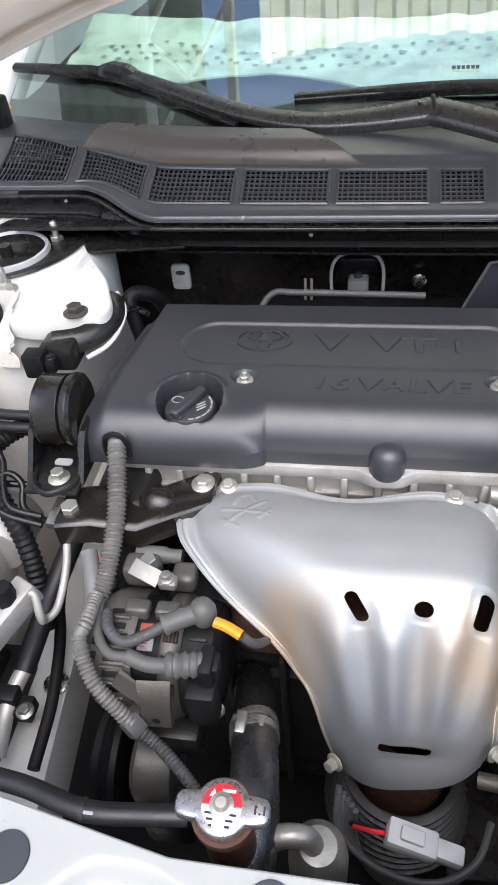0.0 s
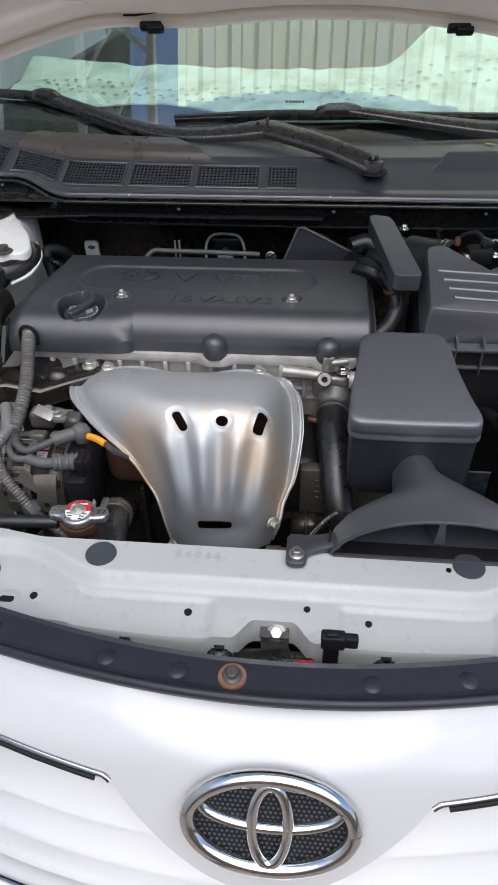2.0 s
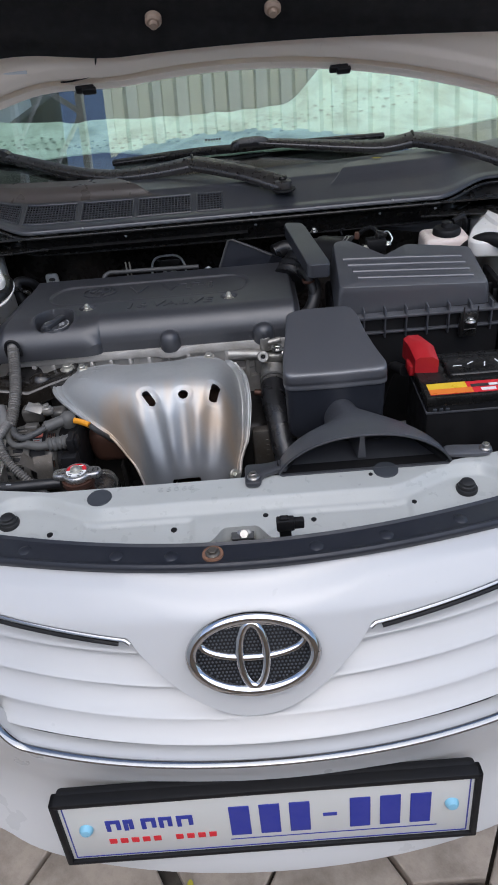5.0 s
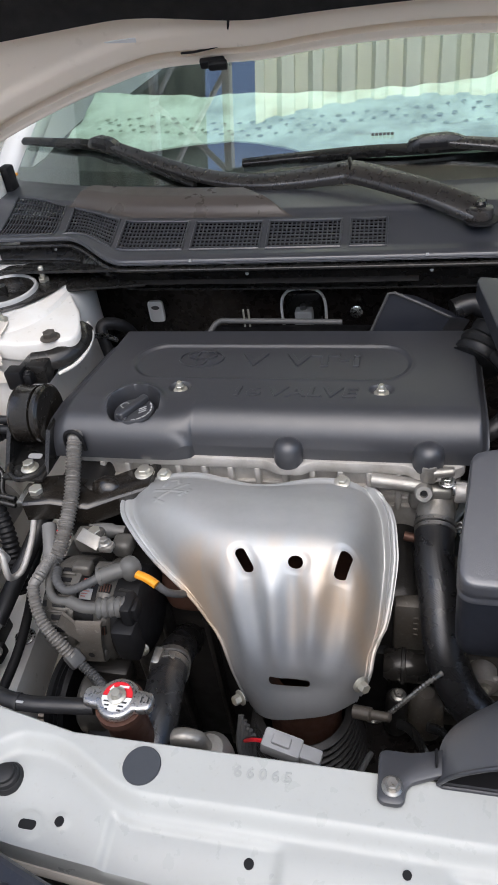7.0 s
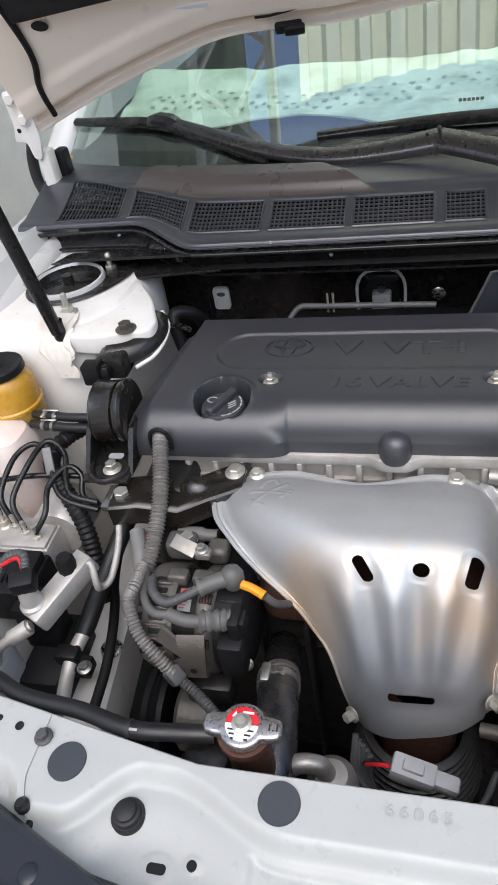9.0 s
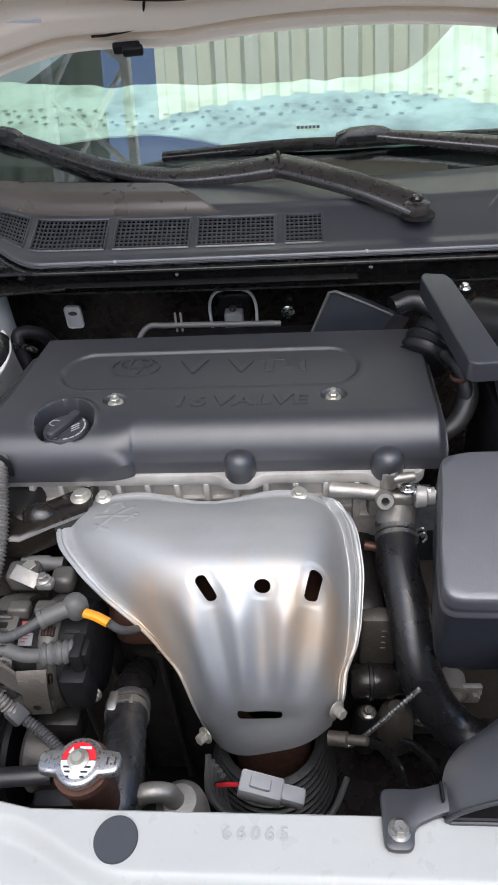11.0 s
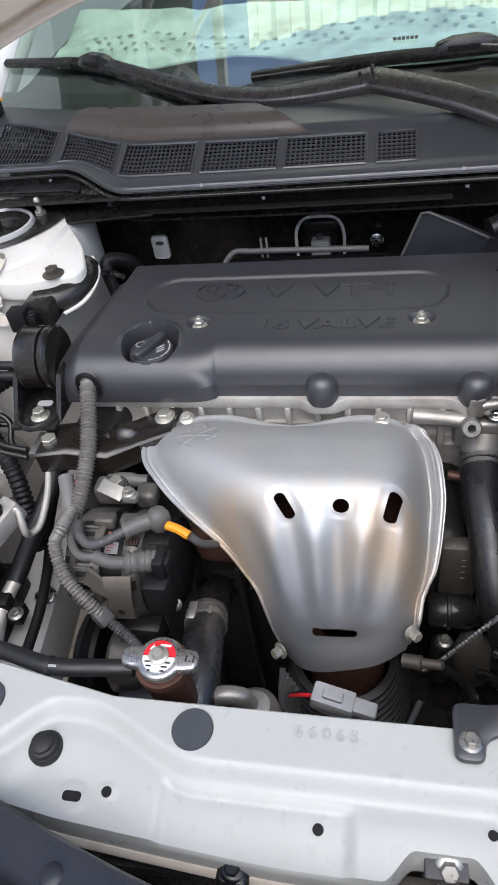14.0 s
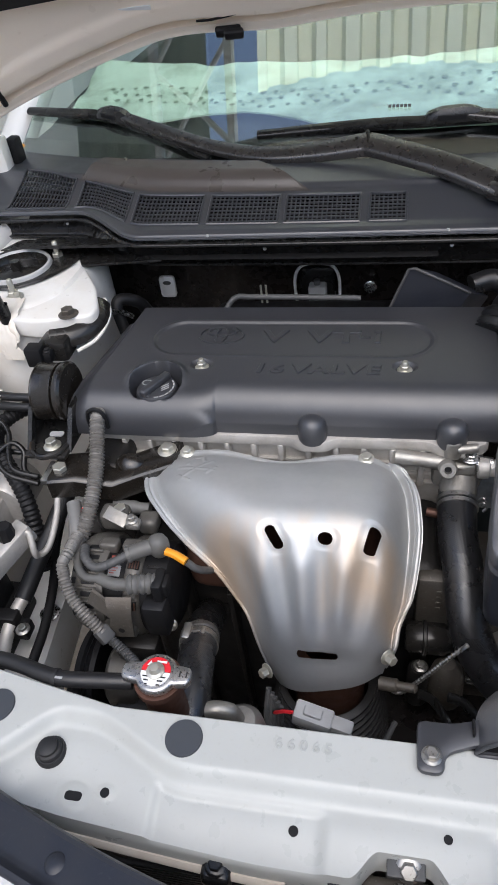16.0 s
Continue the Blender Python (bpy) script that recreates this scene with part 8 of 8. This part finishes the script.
part("inner_oval", turned(oval_tube(0, 0.0, 0.0150, 0.0365, 0.0054, 0.0036, 1.0), BM), chrome, badge)
part("cross_oval", turned(oval_tube(0, 0.0170, 0.0580, 0.0200, 0.0050, 0.003), BM), chrome, badge)
sign = thing("number_plate", (0.008, -0.29, 0.44), "white number plate in a black plastic frame", "number plate")
PM = Matrix.Translation((0.0096, -0.2794, 0.4958)) @ pose(0, 0, 0, 90 - 7.2, 0.05, 0.65)
part("frame", turned(join(box(-0.267, 0.267, 0.054, 0.063, -0.012, 0.007, 0.003), box(-0.267, 0.267, -0.0625, -0.055, -0.012, 0.007, 0.003), box(-0.267, -0.258, -0.0625, 0.063, -0.012, 0.007, 0.003), box(0.258, 0.267, -0.0625, 0.063, -0.012, 0.007, 0.003), box(-0.262, 0.262, 0.050, 0.064, -0.020, -0.004, 0.006)), PM), deep_black, sign, "black plastic plate frame")
part("sheet", turned(box(-0.260, 0.260, -0.057, 0.056, -0.004, 0.002, 0.002), PM), plate_white, sign, "white reflective sheet")
border = join(box(-0.254, 0.254, 0.0500, 0.0515, 0.0018, 0.0026, 0), box(-0.254, 0.254, -0.0525, -0.051, 0.0018, 0.0026, 0), box(-0.254, -0.2525, -0.0525, 0.0515, 0.0018, 0.0026, 0), box(0.2525, 0.254, -0.0525, 0.0515, 0.0018, 0.0026, 0))
part("border", turned(border, PM), blue_ink, sign)
for k in range(7):
    x = -0.035 + 0.038 * k
    bar = box(x - 0.013, x + 0.013, -0.028, 0.030, 0.0018, 0.0032, 0.0006, 1) if k != 3 else box(x - 0.009, x + 0.009, -0.002, 0.004, 0.0018, 0.0032, 0.0006, 1)
    part("character_bar", turned(bar, PM), blue_ink, sign)
for k, w in enumerate((0.019, 0.013, 0.019, 0.017, 0.021)):
    x = -0.205 + 0.0225 * k
    part("character_bar", turned(join(box(x, x + w, 0.013, 0.020, 0.0018, 0.003, 0.0006, 1), box(x, x + 0.006, -0.002, 0.014, 0.0018, 0.003, 0.0006, 1), box(x + w - 0.006, x + w, 0.000, 0.014, 0.0018, 0.003, 0.0006, 1)), PM), blue_ink, sign)
for k in range(10):
    if k != 5:
        x = -0.2055 + 0.0143 * k
        part("character_bar", turned(box(x, x + 0.0098, -0.0275, -0.0175, 0.0018, 0.003, 0.0006, 1), PM), red_ink, sign)
part("underline", turned(box(-0.05, 0.215, -0.0375, -0.0362, 0.0018, 0.0026, 0), PM), blue_ink, sign)
for x in (-0.230, 0.232):
    part("plate_bolt", turned(join(lathe([(0, 0.008), (0.006, 0.007), (0.0085, 0.004), (0.009, 0.0)], 18)), PM @ Matrix.Translation((x, 0.006, 0.002))), bolt_blue, sign, "pale blue plastic fixing")

# ---- small loose things ----
star = thing("flower", (-0.727, 1.004, 0.995), "small yellow fallen flower on the cowl", "flower")
for k in range(5):
    part("petal", turned(box(-0.002, 0.013, -0.003, 0.003, 0.0, 0.002, 0.001, 1), Matrix.Translation((-0.727, 0.998, 1.001)) @ pose(0, 0, 0, 0, -25, 72 * k)), yellow_tape, star)
leaf = thing("leaf", (0.33, 0.86, 1.0), "small yellow leaf on the cowl", "leaf")
part("blade", turned(prism(ellipse(0, 0, 0.009, 0.003, 12), 0, 0.001, 0), Matrix.Translation((0.33, 0.845, 1.0045)) @ pose(0, 0, 0, 6, 0, -20)), leaf_mat, leaf)
label = thing("caution_label", (-0.16, 0.03, 0.755), "yellow printed caution label on the radiator tank", "label")
part("sticker", box(-0.196, -0.135, 0.038, 0.0462, 0.7555, 0.7562, 0), yellow_ink, label)
for k in range(8):
    part("print_bar", box(-0.192 + 0.007 * k, -0.187 + 0.007 * k, 0.040, 0.044, 0.7563, 0.7566, 0), dark_ink, label)

channel = thing("drain_channel", (0.40, 0.76, 0.90), "glossy black drain channel under the cowl edge", "channel")
part("channel", loft([[(x, 0.752, z0), (x, 0.748, 0.5 * z0 + 0.5 * z1), (x, 0.752, z1), (x, 0.762, z1), (x, 0.762, z0)] for x, z0, z1 in ((0.185, 0.9055, 0.9075), (0.23, 0.897, 0.907), (0.28, 0.888, 0.9045), (0.345, 0.877, 0.893), (0.42, 0.864, 0.888), (0.50, 0.858, 0.884), (0.62, 0.856, 0.884))]), cowl_black, channel)
part("channel_bead", tube([(0.18, 0.747, 0.9085), (0.23, 0.747, 0.908), (0.28, 0.747, 0.905), (0.345, 0.747, 0.894), (0.42, 0.747, 0.889), (0.62, 0.747, 0.885)], 0.0015, 8), box_black, channel)

# ---- pavers ----
A = 0.1355
hexagon = [(0.97 * A * math.cos(math.pi * i / 3), 0.97 * A * math.sin(math.pi * i / 3)) for i in range(6)]
paver_meshes = []
for k in range(4):
    bm = prism(hexagon, -0.045, 0.0, 0.004, 2)
    for v in bm.verts:
        v.co.x += 0.003 * noise.noise(v.co * 9 + Vector((k * 7, 0, 0)))
        v.co.y += 0.003 * noise.noise(v.co * 9 + Vector((0, k * 7, 3)))
    me = bpy.data.meshes.new("paver")
    bm.to_mesh(me)
    bm.free()
    me.materials.append(concrete)
    paver_meshes.append(me)
rng = random.Random(4)
laid = set()
for i in range(-9, 10):
    for j in range(-9, 6):
        x = 0.3105 + 1.5 * A * i
        y = -0.179 + math.sqrt(3) * A * (j + 0.5 + 0.5 * (i % 2))
        if i < -2:
            x -= 0.045
            y += 0.03
        if abs(x) > 1.75 or y > 0.5 or y < -2.0:
            continue
        laid.add((i, j))
        ob = new("paver", paver_meshes[rng.randrange(4)])
        ob.matrix_basis = pose(x, y, 0.03 + rng.uniform(-0.004, 0.003), rng.uniform(-0.8, 0.8), rng.uniform(-0.8, 0.8), 60 * rng.randrange(6) + rng.uniform(-1, 1))
        ob.parent = pavement
# the rest of the yard's paving, beyond the stretch that is passed closely
verts, faces = [], []
for i in range(-11, 26):
    for j in range(-36, 30):
        if (i, j) in laid:
            continue
        x = 0.3105 + 1.5 * A * i - (0.045 if i < -2 else 0)
        y = -0.179 + math.sqrt(3) * A * (j + 0.5 + 0.5 * (i % 2)) + (0.03 if i < -2 else 0)
        if x < -2.0:
            continue
        n = len(verts)
        z = 0.03 + rng.uniform(-0.004, 0.003)
        for k, h in ((1.0, -0.035), (1.0, -0.004), (0.965, 0.0)):
            verts += [(x + k * p, y + k * q, z + h) for p, q in hexagon]
        faces += [(n + 12, n + 13, n + 14, n + 15, n + 16, n + 17)]
        for r in (0, 6):
            faces += [(n + r + k, n + r + (k + 1) % 6, n + r + 6 + (k + 1) % 6, n + r + 6 + k) for k in range(6)]
me = bpy.data.meshes.new("far_pavers")
me.from_pydata(verts, [], faces)
me.materials.append(concrete)
far = new("far_pavers", me)
far.parent = pavement
tagged(far, kind="stuff")
pebbles = bmesh.new()
for k in range(160):
    p = lathe([(0, 0.006), (0.005, 0.004), (0.007, 0), (0.004, -0.004), (0, -0.005)], 7)
    s = rng.uniform(0.4, 1.4)
    pebbles = join(pebbles, turned(p, Matrix.Translation((rng.uniform(-0.22, -0.05), rng.uniform(-0.45, 0.2), -0.024)) @ pose(0, 0, 0, rng.uniform(0, 40), 0, rng.uniform(0, 360)) @ Matrix.Diagonal((s, s * 0.8, s * 0.7, 1))))
single("gravel", pebbles, concrete, "grey gravel in the wide paving joint", "gravel", kind="stuff")
for x, y in ((-0.07, -0.20), (-0.10, -0.24), (0.03, -0.25), (-0.16, -0.16)):
    fallen = thing("fallen_leaf", (x, y, 0.002), "small yellow-green leaf fallen on the paving", "leaf", "fallen leaves")
    part("blade", turned(prism(ellipse(0, 0, 0.011, 0.006, 14), 0, 0.0015, 0), Matrix.Translation((x, y, 0.002)) @ pose(0, 0, 0, 8, 4, 70 * x * 40)), leaf_mat, fallen)
